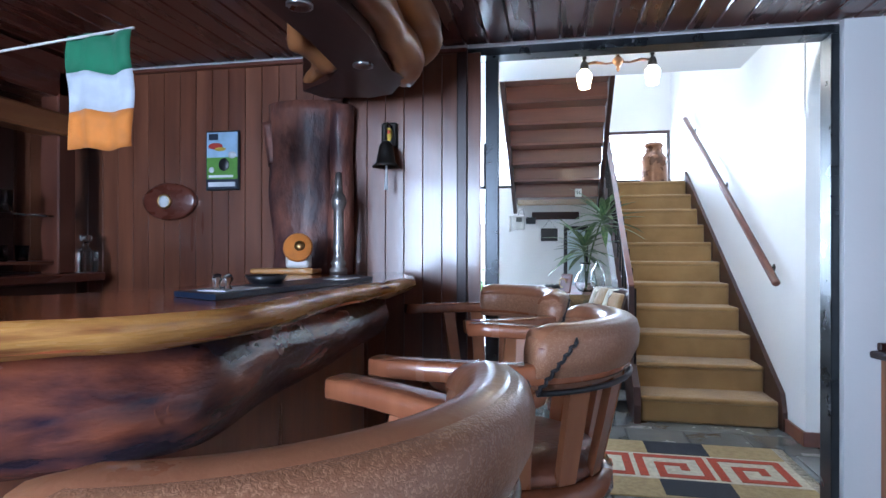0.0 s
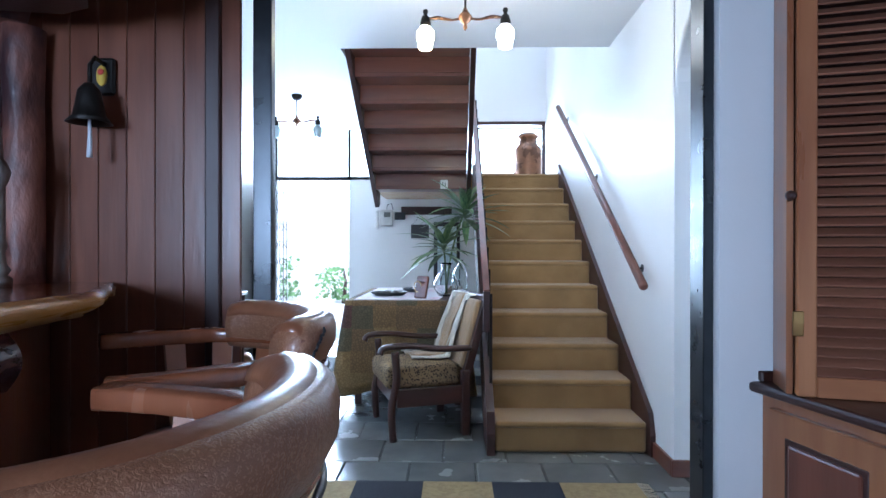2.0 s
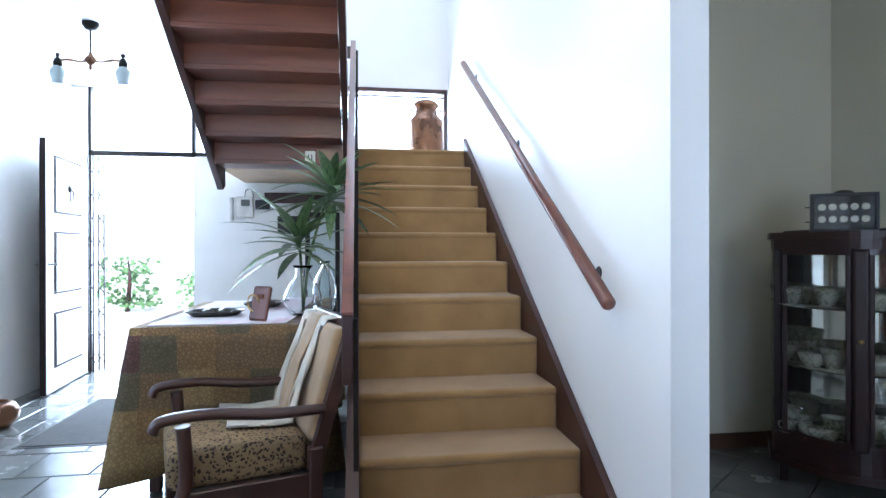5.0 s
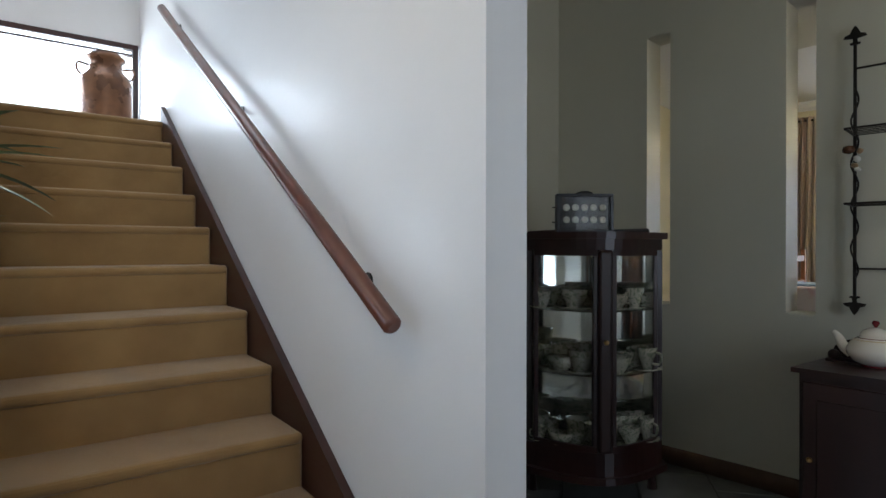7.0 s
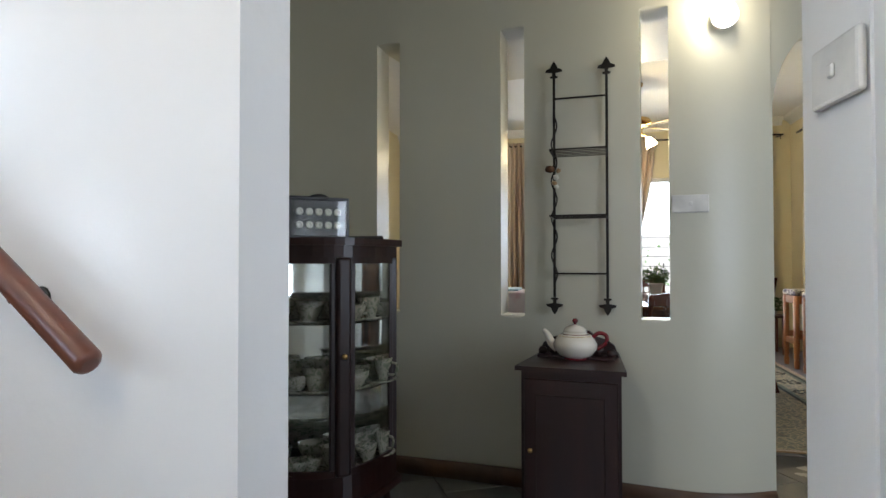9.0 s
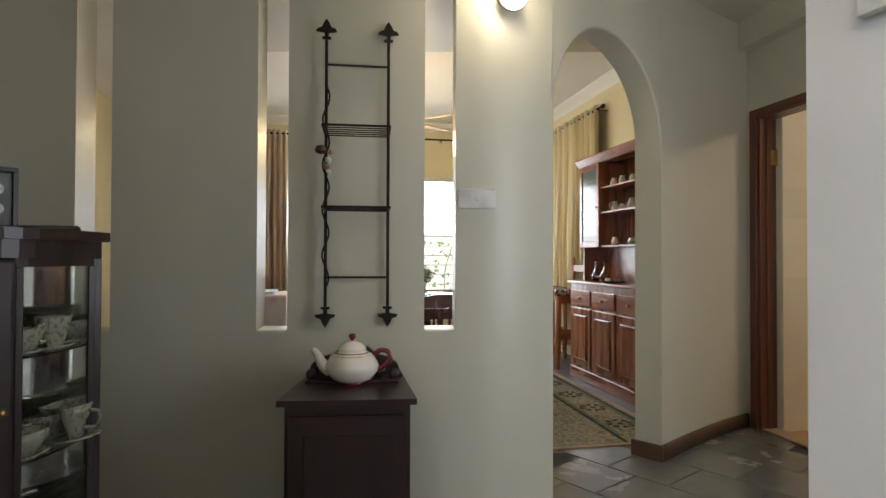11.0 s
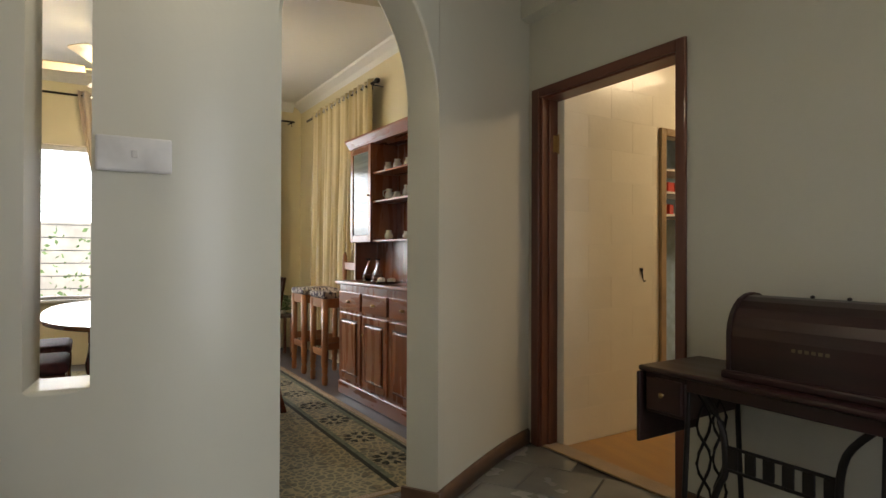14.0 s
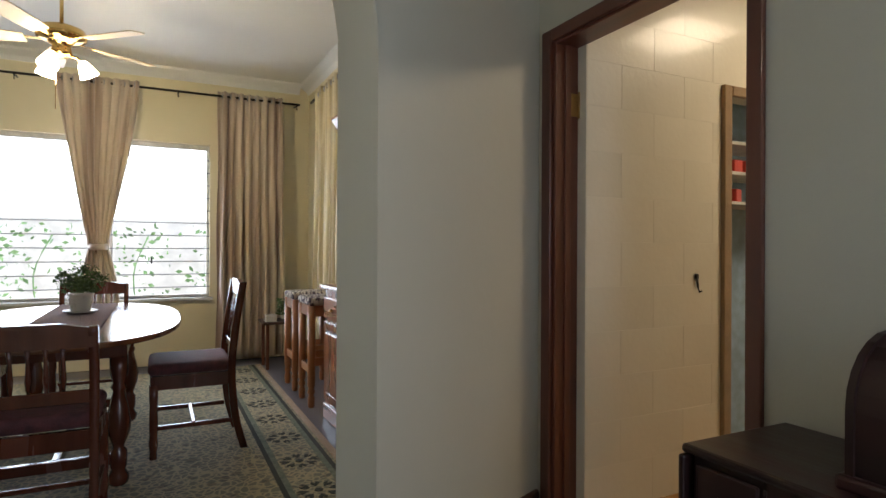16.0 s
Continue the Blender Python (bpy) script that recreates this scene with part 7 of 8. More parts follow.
def dresser():
    m = dine(0.10, 0.42, 0, 1)
    t = thing("dresser", m, "red brown wooden dresser with panelled doors, drawers and open shelves", "dresser")
    # local x runs away from the near end, y towards the wall is negative
    W, H, D = 1.76, 0.91, 0.33

    def ub(x0, x1, *a):
        return bx(W - x1, W - x0, *a)
    part("carcass", bx(0, W, -D, -0.015, 0.0, H - 0.03), "dresser", t)
    part("plinth", bx(-0.004, W, -0.015, 0.0, 0.0, 0.10, 0.003), "dresser_x", t)
    part("top", bx(-0.02, W + 0.02, -D, 0.025, H - 0.028, H, 0.008, 2), "dresser_x", t)
    w = W / 4
    for k in range(4):
        x0, x1 = k * w + 0.02, (k + 1) * w - 0.02
        d = part("drawer", bx(x0, x1, -0.015, 0.004, 0.685, 0.825, 0.005, 2), "dresser_x", t)
        part("handle", lathe(B(), [(0.004, 0), (0.026, 0.004), (0.024, 0.018), (0.002, 0.022)], ((x0 + x1) / 2, 0.004, 0), 12, "y"), "brass", d, m=Matrix.Translation((0, 0, 0.752)) @ Matrix.Diagonal((1, 1, 0.45, 1)), smooth=True)
        d = part("door", bx(x0, x1, -0.015, 0.002, 0.13, 0.66, 0.004, 2), "dresser", t)
        part("groove", bx(x0 + 0.05, x1 - 0.05, 0.0015, 0.0035, 0.18, 0.61), "dark_wood", d)
        part("raised_panel", bx(x0 + 0.062, x1 - 0.062, 0.002, 0.013, 0.192, 0.598, 0.011, 2), "dresser", d)
        if k % 2 == 0:
            part("latch", lathe(B(), [(0.004, 0), (0.012, 0.006), (0.002, 0.012)], (x1 - 0.015, 0.002, 0.52), 10, "y"), "brass", d)
    # upper part
    U0, U1, z0, z1, fd = 0.04, W - 0.02, H, 2.0, -0.10
    part("back", ub(U0, U1, -D, -D + 0.012, z0, z1), "dresser", t)
    part("side", ub(U0, U0 + 0.02, -D + 0.012, fd - 0.02, z0, 1.22, 0.003), "dresser", t)
    part("side", ub(U0, U0 + 0.02, -D + 0.012, fd, 1.22, z1, 0.003), "dresser", t)
    part("side", ub(U1 - 0.02, U1, -D + 0.012, fd, z0, z1, 0.003), "dresser", t)
    part("divider", ub(U0 + 0.36, U0 + 0.38, -D + 0.012, fd, 1.22, z1 - 0.02, 0.003), "dresser", t)
    part("floor_board", ub(U0 + 0.02, U0 + 0.36, -D + 0.012, fd, 1.22, 1.24), "dresser_x", t)
    part("cornice", prism(B(), [(fd - 0.02, 1.98), (fd + 0.005, 1.98), (fd + 0.05, 2.04), (fd + 0.05, 2.055), (-D, 2.055), (-D, 1.98)], W - U1 - 0.04, W - U0 + 0.04, "x"), "dresser_x", t)
    d = part("glass_door", ub(U0, U0 + 0.045, fd, fd + 0.018, 1.22, 1.98, 0.003), "dresser", t)
    part("stile", ub(U0 + 0.335, U0 + 0.38, fd, fd + 0.018, 1.22, 1.98, 0.003), "dresser", d)
    part("rail", ub(U0 + 0.045, U0 + 0.335, fd, fd + 0.018, 1.22, 1.275, 0.003), "dresser_x", d)
    part("rail", ub(U0 + 0.045, U0 + 0.335, fd, fd + 0.018, 1.925, 1.98, 0.003), "dresser_x", d)
    p = part("pane", ub(U0 + 0.045, U0 + 0.335, fd + 0.006, fd + 0.010, 1.275, 1.925), "reflection_glass", d, "opaque grey glass pane with window reflections coloured in as bands")
    part("knob", lathe(B(), [(0.005, 0), (0.011, 0.012), (0.002, 0.018)], (W - U0 - 0.355, fd + 0.018, 1.58), 10, "y"), "brass", d)
    for z in (1.22, 1.52, 1.74):
        part("shelf", ub(U0 + 0.38, U1 - 0.02, -D + 0.012, fd - 0.005, z, z + 0.016, 0.002), "dresser_x", t)
    rnd = random.Random(8)
    j = None
    for z, n in ((1.236, 4), (1.536, 8), (1.756, 8)):
        for k in range(n):
            x = U0 + 0.46 + (U1 - U0 - 0.55) * (k + 0.3 * rnd.random()) / n
            cm = m @ Matrix.Translation((W - x, fd - 0.09, z)) @ Matrix.Rotation(rnd.random() * 6, 4, "Z")
            if j is None:
                j = thing("small_jug", cm, "small cream china jug on a dresser shelf", "jug", "china on the dresser")
                part("body", lathe(B(), [(0.002, 0), (0.022, 0), (0.034, 0.02), (0.030, 0.045), (0.020, 0.058), (0.026, 0.072), (0.022, 0.072), (0.016, 0.055), (0.002, 0.05)], n=14), "china", j, smooth=True)
                part("handle", tube(B(), curve_pts([(0.022, 0, 0.062), (0.044, 0, 0.056), (0.042, 0, 0.03), (0.030, 0, 0.022)], 4), 0.004, 6), "china", j)
            else:
                o = copy_thing(j, cm)
                o.scale = (1, 1, rnd.uniform(0.75, 1.3))
    dc = thing("glass_decanter", m @ pose(W - 0.20, -0.17, H), "clear glass decanter on the dresser top", "decanter", "decanters on the dresser")
    part("body", lathe(B(), [(0.002, 0), (0.038, 0), (0.048, 0.03), (0.036, 0.07), (0.013, 0.11), (0.012, 0.16), (0.026, 0.18), (0.022, 0.18), (0.009, 0.16), (0.009, 0.11), (0.03, 0.07), (0.04, 0.03), (0.002, 0.008)], n=16), "glass", dc, smooth=True)
    copy_thing(dc, m @ pose(W - 0.37, -0.17, H))
    tr = thing("glass_tray", m @ pose(W - 0.58, -0.14, H), "glass dish with small balls on the dresser top", "dish")
    part("dish", lathe(B(), [(0.002, 0.003), (0.10, 0.003), (0.12, 0.015), (0.12, 0.012), (0.10, 0), (0.002, 0)], n=22), "glass", tr, smooth=True)
    for k in range(6):
        part("ball", lathe(B(), [(0.002, 0), (0.014, 0.004), (0.019, 0.018), (0.014, 0.032), (0.002, 0.036)], (0.06 * math.cos(k), 0.05 * math.sin(k), 0.004), 10), "china", tr, smooth=True)


dresser()


def kitchen_stool(m, back):
    t = thing("counter_stool", m, "turned orange wood stool with striped fabric seat" + (" and back rail" if back else ""), "stool", "stools beside the dresser")
    s = 0.15
    for x in (-s, s):
        for y in (-s, s):
            part("leg", lathe(B(), [(0.018, 0), (0.024, 0.01), (0.026, 0.07), (0.018, 0.09), (0.029, 0.115), (0.020, 0.14), (0.028, 0.16), (0.028, 0.74), (0.002, 0.74)], (x, y, 0), 10), "orange_wood", t)
    for y in (-s, s):
        part("stretcher", bx(-s, s, y - 0.011, y + 0.011, 0.24, 0.30, 0.004), "orange_wood_x", t)
        part("apron", bx(-s, s, y - 0.012, y + 0.012, 0.66, 0.74, 0.003), "orange_wood_x", t)
    for x in (-s, s):
        part("stretcher", bx(x - 0.011, x + 0.011, -s, s, 0.30, 0.36, 0.004), "orange_wood_x", t)
        part("apron", bx(x - 0.012, x + 0.012, -s, s, 0.66, 0.74, 0.003), "orange_wood_x", t)
    part("seat", bx(-s - 0.03, s + 0.03, -s - 0.03, s + 0.03, 0.74, 0.80, 0.024, 3), "zebra", t, smooth=True)
    if back:
        for x in (-s, s):
            part("back_post", lathe(B(), [(0.020, 0.74), (0.024, 0.82), (0.018, 0.9), (0.024, 0.98), (0.020, 1.10), (0.012, 1.13), (0.002, 1.14)], (x, -s, 0), 10), "orange_wood", t)
        part("back_rail", bx(-s, s, -s - 0.01, -s + 0.01, 0.98, 1.05, 0.004), "orange_wood_x", t)


kitchen_stool(dine(2.27, 0.32), True)
kitchen_stool(dine(2.82, 0.32), False)
st = thing("corner_table", dine(3.72, 0.42), "small low wooden table in the corner of the dining room", "side table")
part("top", bx(-0.17, 0.17, -0.16, 0.16, 0.43, 0.455, 0.006), "dark_wood_x", st)
for x in (-0.14, 0.11):
    for y in (-0.13, 0.10):
        part("leg", bx(x, x + 0.03, y, y + 0.03, 0, 0.43, 0.004), "red_wood", st)
te = thing("telephone", dine(3.66, 0.50, 0.455), "white desk telephone on the corner table", "telephone")
part("base", prism(B(), [(-0.07, 0), (0.07, 0), (0.07, 0.025), (-0.07, 0.05)], -0.05, 0.05, "y"), "white_plastic", te)
part("handset", bx(-0.06, -0.02, -0.055, 0.055, 0.045, 0.07, 0.010, 2), "white_plastic", te)
gp = thing("small_green_pot_plant", dine(3.80, 0.34, 0.455), "small green pot plant on the corner table", "plant")
part("pot", lathe(B(), [(0.002, 0), (0.03, 0), (0.04, 0.06), (0.036, 0.06), (0.002, 0.05)], n=14), "china", gp)
part("leaves", leaves_mesh(260, (-0.07, 0.07, -0.07, 0.07, 0.05, 0.2), 22, 0.018), "herb", gp)


def curtain(name, m, w_top, w_tie, w_low, z_top, z_low, z_tie, material, label, folds=9, depth=0.05, pinch=None):
    t = thing(name, m, label, "curtain", "curtains of the dining room")
    n, rows = folds * 8, []
    for k in range(25):
        z = z_top + (z_low - z_top) * k / 24
        if z_tie is None:
            w, off = w_top + (w_low - w_top) * k / 24, 0
        elif z > z_tie:
            f = (z_top - z) / (z_top - z_tie)
            w = w_top + (w_tie - w_top) * f ** 1.3
        else:
            f = (z_tie - z) / (z_tie - z_low)
            w = w_tie + (w_low - w_tie) * f ** 0.7
        dd = depth * (0.75 + 0.25 * math.sin(z * 2)) * (1 if z_tie is None else max(0.45, w / w_top))
        rows.append([Vector((w * (i / n - 0.5) + 0.006 * math.sin(z * 5 + i), dd * math.sin(i / 8 * math.tau + 0.5 * math.sin(z * 1.7 + i * 0.05)) * (0.8 + 0.3 * math.sin(i * 0.37)), z)) for i in range(n + 1)])
    ob = part("drape", loft(B(), rows, caps=False, closed=False), material, t, smooth=True)
    md = ob.modifiers.new("cloth", "SOLIDIFY")
    md.thickness = 0.003
    for i in range(folds):
        x = w_top * ((i + 0.5) / folds - 0.5)
        part("eyelet", lathe(B(), [(0.016, -0.006), (0.026, -0.004), (0.026, 0.004), (0.016, 0.006)], (x, 0, z_top - 0.045), 12, "x"), "steel", t)
    if z_tie is not None:
        part("tieback", lathe(B(), [(w_tie * 0.55, -0.03), (w_tie * 0.62, 0), (w_tie * 0.55, 0.03)], (0, 0, z_tie), 18), material, t)
        part("tassel", tube(B(), [(0.02, 0.0, z_tie - 0.02), (0.03, -0.05, z_tie - 0.10), (0.03, -0.05, z_tie - 0.2)], [0.008, 0.022, 0.028], 8), "copper", t)
    return t


curtain("window_curtain", dine(4.10, 0.62, 0, 90), 0.64, 0, 0.66, 2.72, 0.04, None, "curtain", "long taupe striped eyelet curtain beside the window", 8, 0.055)
curtain("tied_curtain", dine(4.08, 1.96, 0, 90), 0.66, 0.14, 0.42, 2.72, 0.35, 1.16, "curtain", "taupe striped curtain gathered by a tieback at the window", 8, 0.05)
curtain("window_curtain_far", dine(4.10, 3.58, 0, 90), 0.62, 0, 0.66, 2.72, 0.04, None, "curtain", "long taupe striped eyelet curtain at the far side of the window", 9, 0.055)
curtain("wall_curtain", dine(2.76, 0.10, 0, 0), 1.55, 0, 1.5, 2.66, 0.15, None, "curtain_gold", "pale gold striped eyelet curtains behind the dresser", 14, 0.045)
rd = thing("curtain_rod", DM, "long black iron curtain rod on brackets over the window", "curtain rod")
part("rod", tube(B(), [(4.10, 0.13, 2.675), (4.10, 4.9, 2.675)], 0.011, 8), "iron", rd)
for v in (0.16, 1.30, 2.6, 3.7):
    part("bracket", tube(B(), [(4.25, v, 2.675), (4.10, v, 2.66), (4.10, v, 2.62)], 0.007, 6), "iron", rd)
r2 = thing("curtain_rod_short", DM, "black iron curtain rod along the cream wall", "curtain rod")
part("rod", tube(B(), [(1.90, 0.10, 2.615), (3.72, 0.10, 2.615)], 0.012, 8), "iron", r2)
part("finial", lathe(B(), [(0.002, -0.05), (0.020, -0.035), (0.026, -0.01), (0.012, 0.0)], (1.90, 0.10, 2.615), 10, "x"), "iron", r2)
part("bracket", tube(B(), [(1.98, 0.0, 2.60), (1.98, 0.10, 2.60), (1.98, 0.10, 2.56)], 0.006, 6), "iron", r2)


def dining_window():
    t = thing("dining_window", DM, "wide white framed window with thin horizontal burglar bars", "window")
    y0, y1, z0, z1 = 1.0, 3.9, 0.66, 2.2
    for a in ((y0, y1, z0, z0 + 0.03), (y0, y1, z1 - 0.05, z1), (y0, y0 + 0.03, z0, z1), (y1 - 0.03, y1, z0, z1), (1.86, 1.89, z0, z1), (2.75, 2.78, z0, z1)):
        part("frame", bx(4.31, 4.35, *a, 0.003), "white_plastic", t)
    for k in range(11):
        z = z0 + 0.10 + k * 0.128
        part("bar", bx(4.28, 4.288, y0, y1, z, z + 0.009), "panel_grey", t)
    part("sill", bx(4.20, 4.36, y0 - 0.03, y1 + 0.03, z0 - 0.03, z0, 0.006), "white_plastic", t)
    part("catch", bx(4.27, 4.29, 1.52, 1.535, 1.0, 1.06, 0.003), "black", t)
    c = structure("cornice_dining", prism(B(), [(0.0, 2.92), (0.10, 2.92), (0.09, 2.90), (0.03, 2.86), (0.0, 2.82)], 0.13, 4.25, "x"), "ceiling_white", "white plaster cornice", "cornice")
    c.matrix_basis = DM
    c = structure("cornice_window_wall", prism(B(), [(4.25, 2.92), (4.15, 2.92), (4.16, 2.90), (4.22, 2.86), (4.25, 2.82)], 0.1, 5.2, "y"), "ceiling_white", "white plaster cornice", "cornice")
    c.matrix_basis = DM


dining_window()


def dining_table():
    t = thing("dining_table", DM, "oval polished dining table on turned red wood legs", "dining table")
    cu, cv, a, b = 1.74, 1.90, 1.02, 0.55
    pts = []
    for k in range(48):
        q = k * math.tau / 48
        c, s = math.cos(q), math.sin(q)
        pts.append((cu + a * math.copysign(abs(c) ** 0.75, c), cv + b * math.copysign(abs(s) ** 0.85, s)))
    ob = part("tabletop", prism(B(), pts, 0.728, 0.755), "table_top", t, "glossy oval tabletop")
    md = ob.modifiers.new("soft", "BEVEL")
    md.width, md.segments, md.limit_method = 0.008, 3, "ANGLE"
    part("apron", bx(cu - 0.68, cu + 0.68, cv - 0.30, cv + 0.30, 0.64, 0.728, 0.004), "chair_wood", t)
    for u in (-0.58, 0.58):
        for v in (-0.26, 0.26):
            part("leg", lathe(B(), [(0.030, 0), (0.045, 0.02), (0.048, 0.05), (0.030, 0.08), (0.038, 0.10), (0.038, 0.17), (0.024, 0.19), (0.030, 0.21), (0.050, 0.26), (0.056, 0.32), (0.040, 0.40), (0.026, 0.46), (0.036, 0.48), (0.026, 0.50), (0.040, 0.55), (0.040, 0.64), (0.002, 0.64)], (cu + u, cv + v, 0), 16), "chair_wood", t, smooth=True)
        part("stretcher", bx(cu + u - 0.018, cu + u + 0.018, cv - 0.26, cv + 0.26, 0.11, 0.16, 0.004), "chair_wood", t)
    part("stretcher", bx(cu - 0.58, cu + 0.58, cv - 0.018, cv + 0.018, 0.11, 0.16, 0.004), "chair_wood", t)
    r = thing("woven_table_runner", DM, "dark brown woven runner along the dining table", "table runner")
    bm = B()
    rows = []
    for k in range(60):
        u = cu - 0.96 + 1.92 * k / 59
        rows.append([Vector((u, cv - 0.175 + 0.35 * j / 20, 0.759 + 0.003 * math.sin(k * 2.1 + (j % 2) * math.pi) + 0.001 * math.sin(j * 3))) for j in range(21)])
    ob = part("weave", loft(bm, rows, caps=False, closed=False), "runner", r, smooth=True)
    md = ob.modifiers.new("cloth", "SOLIDIFY")
    md.thickness = 0.003
    p = thing("table_pot_plant", dine(2.05, 1.89, 0.764), "small bushy green plant in a white pot and saucer", "plant")
    part("saucer", lathe(B(), [(0.002, 0), (0.075, 0), (0.095, 0.012), (0.092, 0.014), (0.07, 0.004), (0.002, 0.004)], n=22), "china", p, smooth=True)
    part("pot", lathe(B(), [(0.002, 0.004), (0.052, 0.004), (0.066, 0.10), (0.072, 0.105), (0.072, 0.12), (0.062, 0.12), (0.055, 0.10), (0.002, 0.10)], n=24), "china", p, smooth=True)
    bm = B()
    rnd = random.Random(6)
    for k in range(1500):
        v = Vector((rnd.gauss(0, 1), rnd.gauss(0, 1), rnd.gauss(0, 1))).normalized() * (rnd.random() ** 0.4)
        c = Vector((v.x * 0.135, v.y * 0.135, 0.185 + v.z * 0.09)) * (1 + 0.25 * noise.noise(v * 2))
        s = rnd.uniform(0.006, 0.013)
        a = Euler((rnd.random() * 6, rnd.random() * 6, rnd.random() * 6)).to_matrix()
        bm.faces.new([bm.verts.new(c + a @ Vector(q) * s) for q in ((-0.6, 0, 0), (0, 1, 0.1), (0.6, 0, 0), (0, -1, 0.1))])
    part("foliage", bm, "herb", p)
    for k in range(7):
        q = k * 0.9
        part("stem", tube(B(), [(0, 0, 0.10), (0.05 * math.cos(q), 0.05 * math.sin(q), 0.2)], 0.002, 4), "herb", p)


dining_table()


def dining_chair(m, label, low=False, top=0.96):
    """Faces +y; the back is at -y."""
    t = thing("dining_chair", m, label, "dining chair", "chairs round the dining table")
    W, D, S = 0.21, 0.20, 0.46
    for x in (-W, W):
        part("front_leg", lathe(B(), [(0.016, 0), (0.021, 0.01), (0.018, 0.05), (0.025, 0.09), (0.020, 0.13), (0.024, 0.2), (0.020, 0.3), (0.024, 0.34), (0.024, S - 0.05), (0.002, S - 0.05)], (x, D, 0), 10), "chair_wood", t)
        ps = curve_pts([(x, -D - 0.07, 0), (x, -D - 0.02, 0.2), (x, -D, S), (x, -D - 0.02, 0.7), (x, -D - 0.06, top)], 4)
        part("back_post", loft(B(), [[p + Vector((dx * 0.016, dy * 0.020, 0)) for dx, dy in ((-1, -1), (1, -1), (1, 1), (-1, 1))] for p in ps]), "chair_wood", t)
        part("stretcher", bx(x - 0.008, x + 0.008, -D, D, 0.16, 0.185, 0.003), "chair_wood", t)
        part("seat_rail", bx(x - 0.014, x + 0.014, -D, D, S - 0.08, S - 0.005, 0.003), "chair_wood", t)
    for y in (-D, D):
        part("seat_rail", bx(-W, W, y - 0.014, y + 0.014, S - 0.08, S - 0.005, 0.003), "chair_wood", t)
    part("stretcher", bx(-W, W, -0.01, 0.01, 0.17, 0.19, 0.003), "chair_wood", t)
    part("seat_pad", bx(-W - 0.015, W + 0.015, -D - 0.005, D + 0.03, S - 0.005, S + 0.06, 0.03, 3), "pad_maroon", t, "maroon padded seat", smooth=True)
    yb = -D - 0.055
    part("top_rail", prism(B(), [(-W - 0.01, top - 0.08), (W + 0.01, top - 0.08), (W + 0.01, top - 0.01), (0.1, top + 0.012), (-0.1, top + 0.012), (-W - 0.01, top - 0.01)], yb - 0.014, yb + 0.014, "y"), "chair_wood", t)
    part("lower_rail", bx(-W, W, -D - 0.025, -D - 0.003, S + 0.10, S + 0.15, 0.004), "chair_wood", t)
    for k in range(5):
        x = -0.11 + k * 0.055
        part("spindle", tube(B(), [(x, -D - 0.015, S + 0.15), (x, -D - 0.022, S + 0.20), (x, -D - 0.03, S + 0.27), (x, yb + 0.005, top - 0.08)], [0.006, 0.011, 0.007, 0.009], 7), "chair_wood", t)
    return t


dining_chair(dine(1.66, 1.29, 0, 0), "red wood spindle back dining chair with maroon pad seen side on")
dining_chair(dine(0.76, 1.90, 0, -90), "dark wood dining chair pushed in at the near table end", top=0.86)
dining_chair(dine(2.82, 1.90, 0, 90), "dark wood dining chair at the window end of the table", top=0.88)
dining_chair(dine(1.45, 2.52, 0, 180), "dark wood dining chair on the far side of the table")
dining_chair(dine(2.15, 2.52, 0, 180), "dark wood dining chair on the far side of the table")
bc = thing("pine_bench_back", dine(2.75, 3.62), "orange pine high chair back near the window", "chair")
for x in (-0.2, 0.2):
    part("post", bx(x - 0.02, x + 0.02, -0.02, 0.02, 0, 1.12, 0.006), "orange_wood", bc)
for z in (0.44, 0.75, 1.0):
    part("rail", bx(-0.2, 0.2, -0.012, 0.012, z, z + 0.06, 0.004), "orange_wood_x", bc)
sb = thing("white_draped_table", dine(2.05, 3.5), "small table draped with white cloth holding a folded blue cloth", "table")
part("drape", lumpy(bx(-0.35, 0.35, -0.42, 0.42, 0.0, 0.80, 0.02, 2), 0.012, 6), "runner_white", sb)
part("folded_cloth", bx(-0.2, 0.2, -0.3, 0.3, 0.80, 0.82, 0.006), "f_sky", sb)


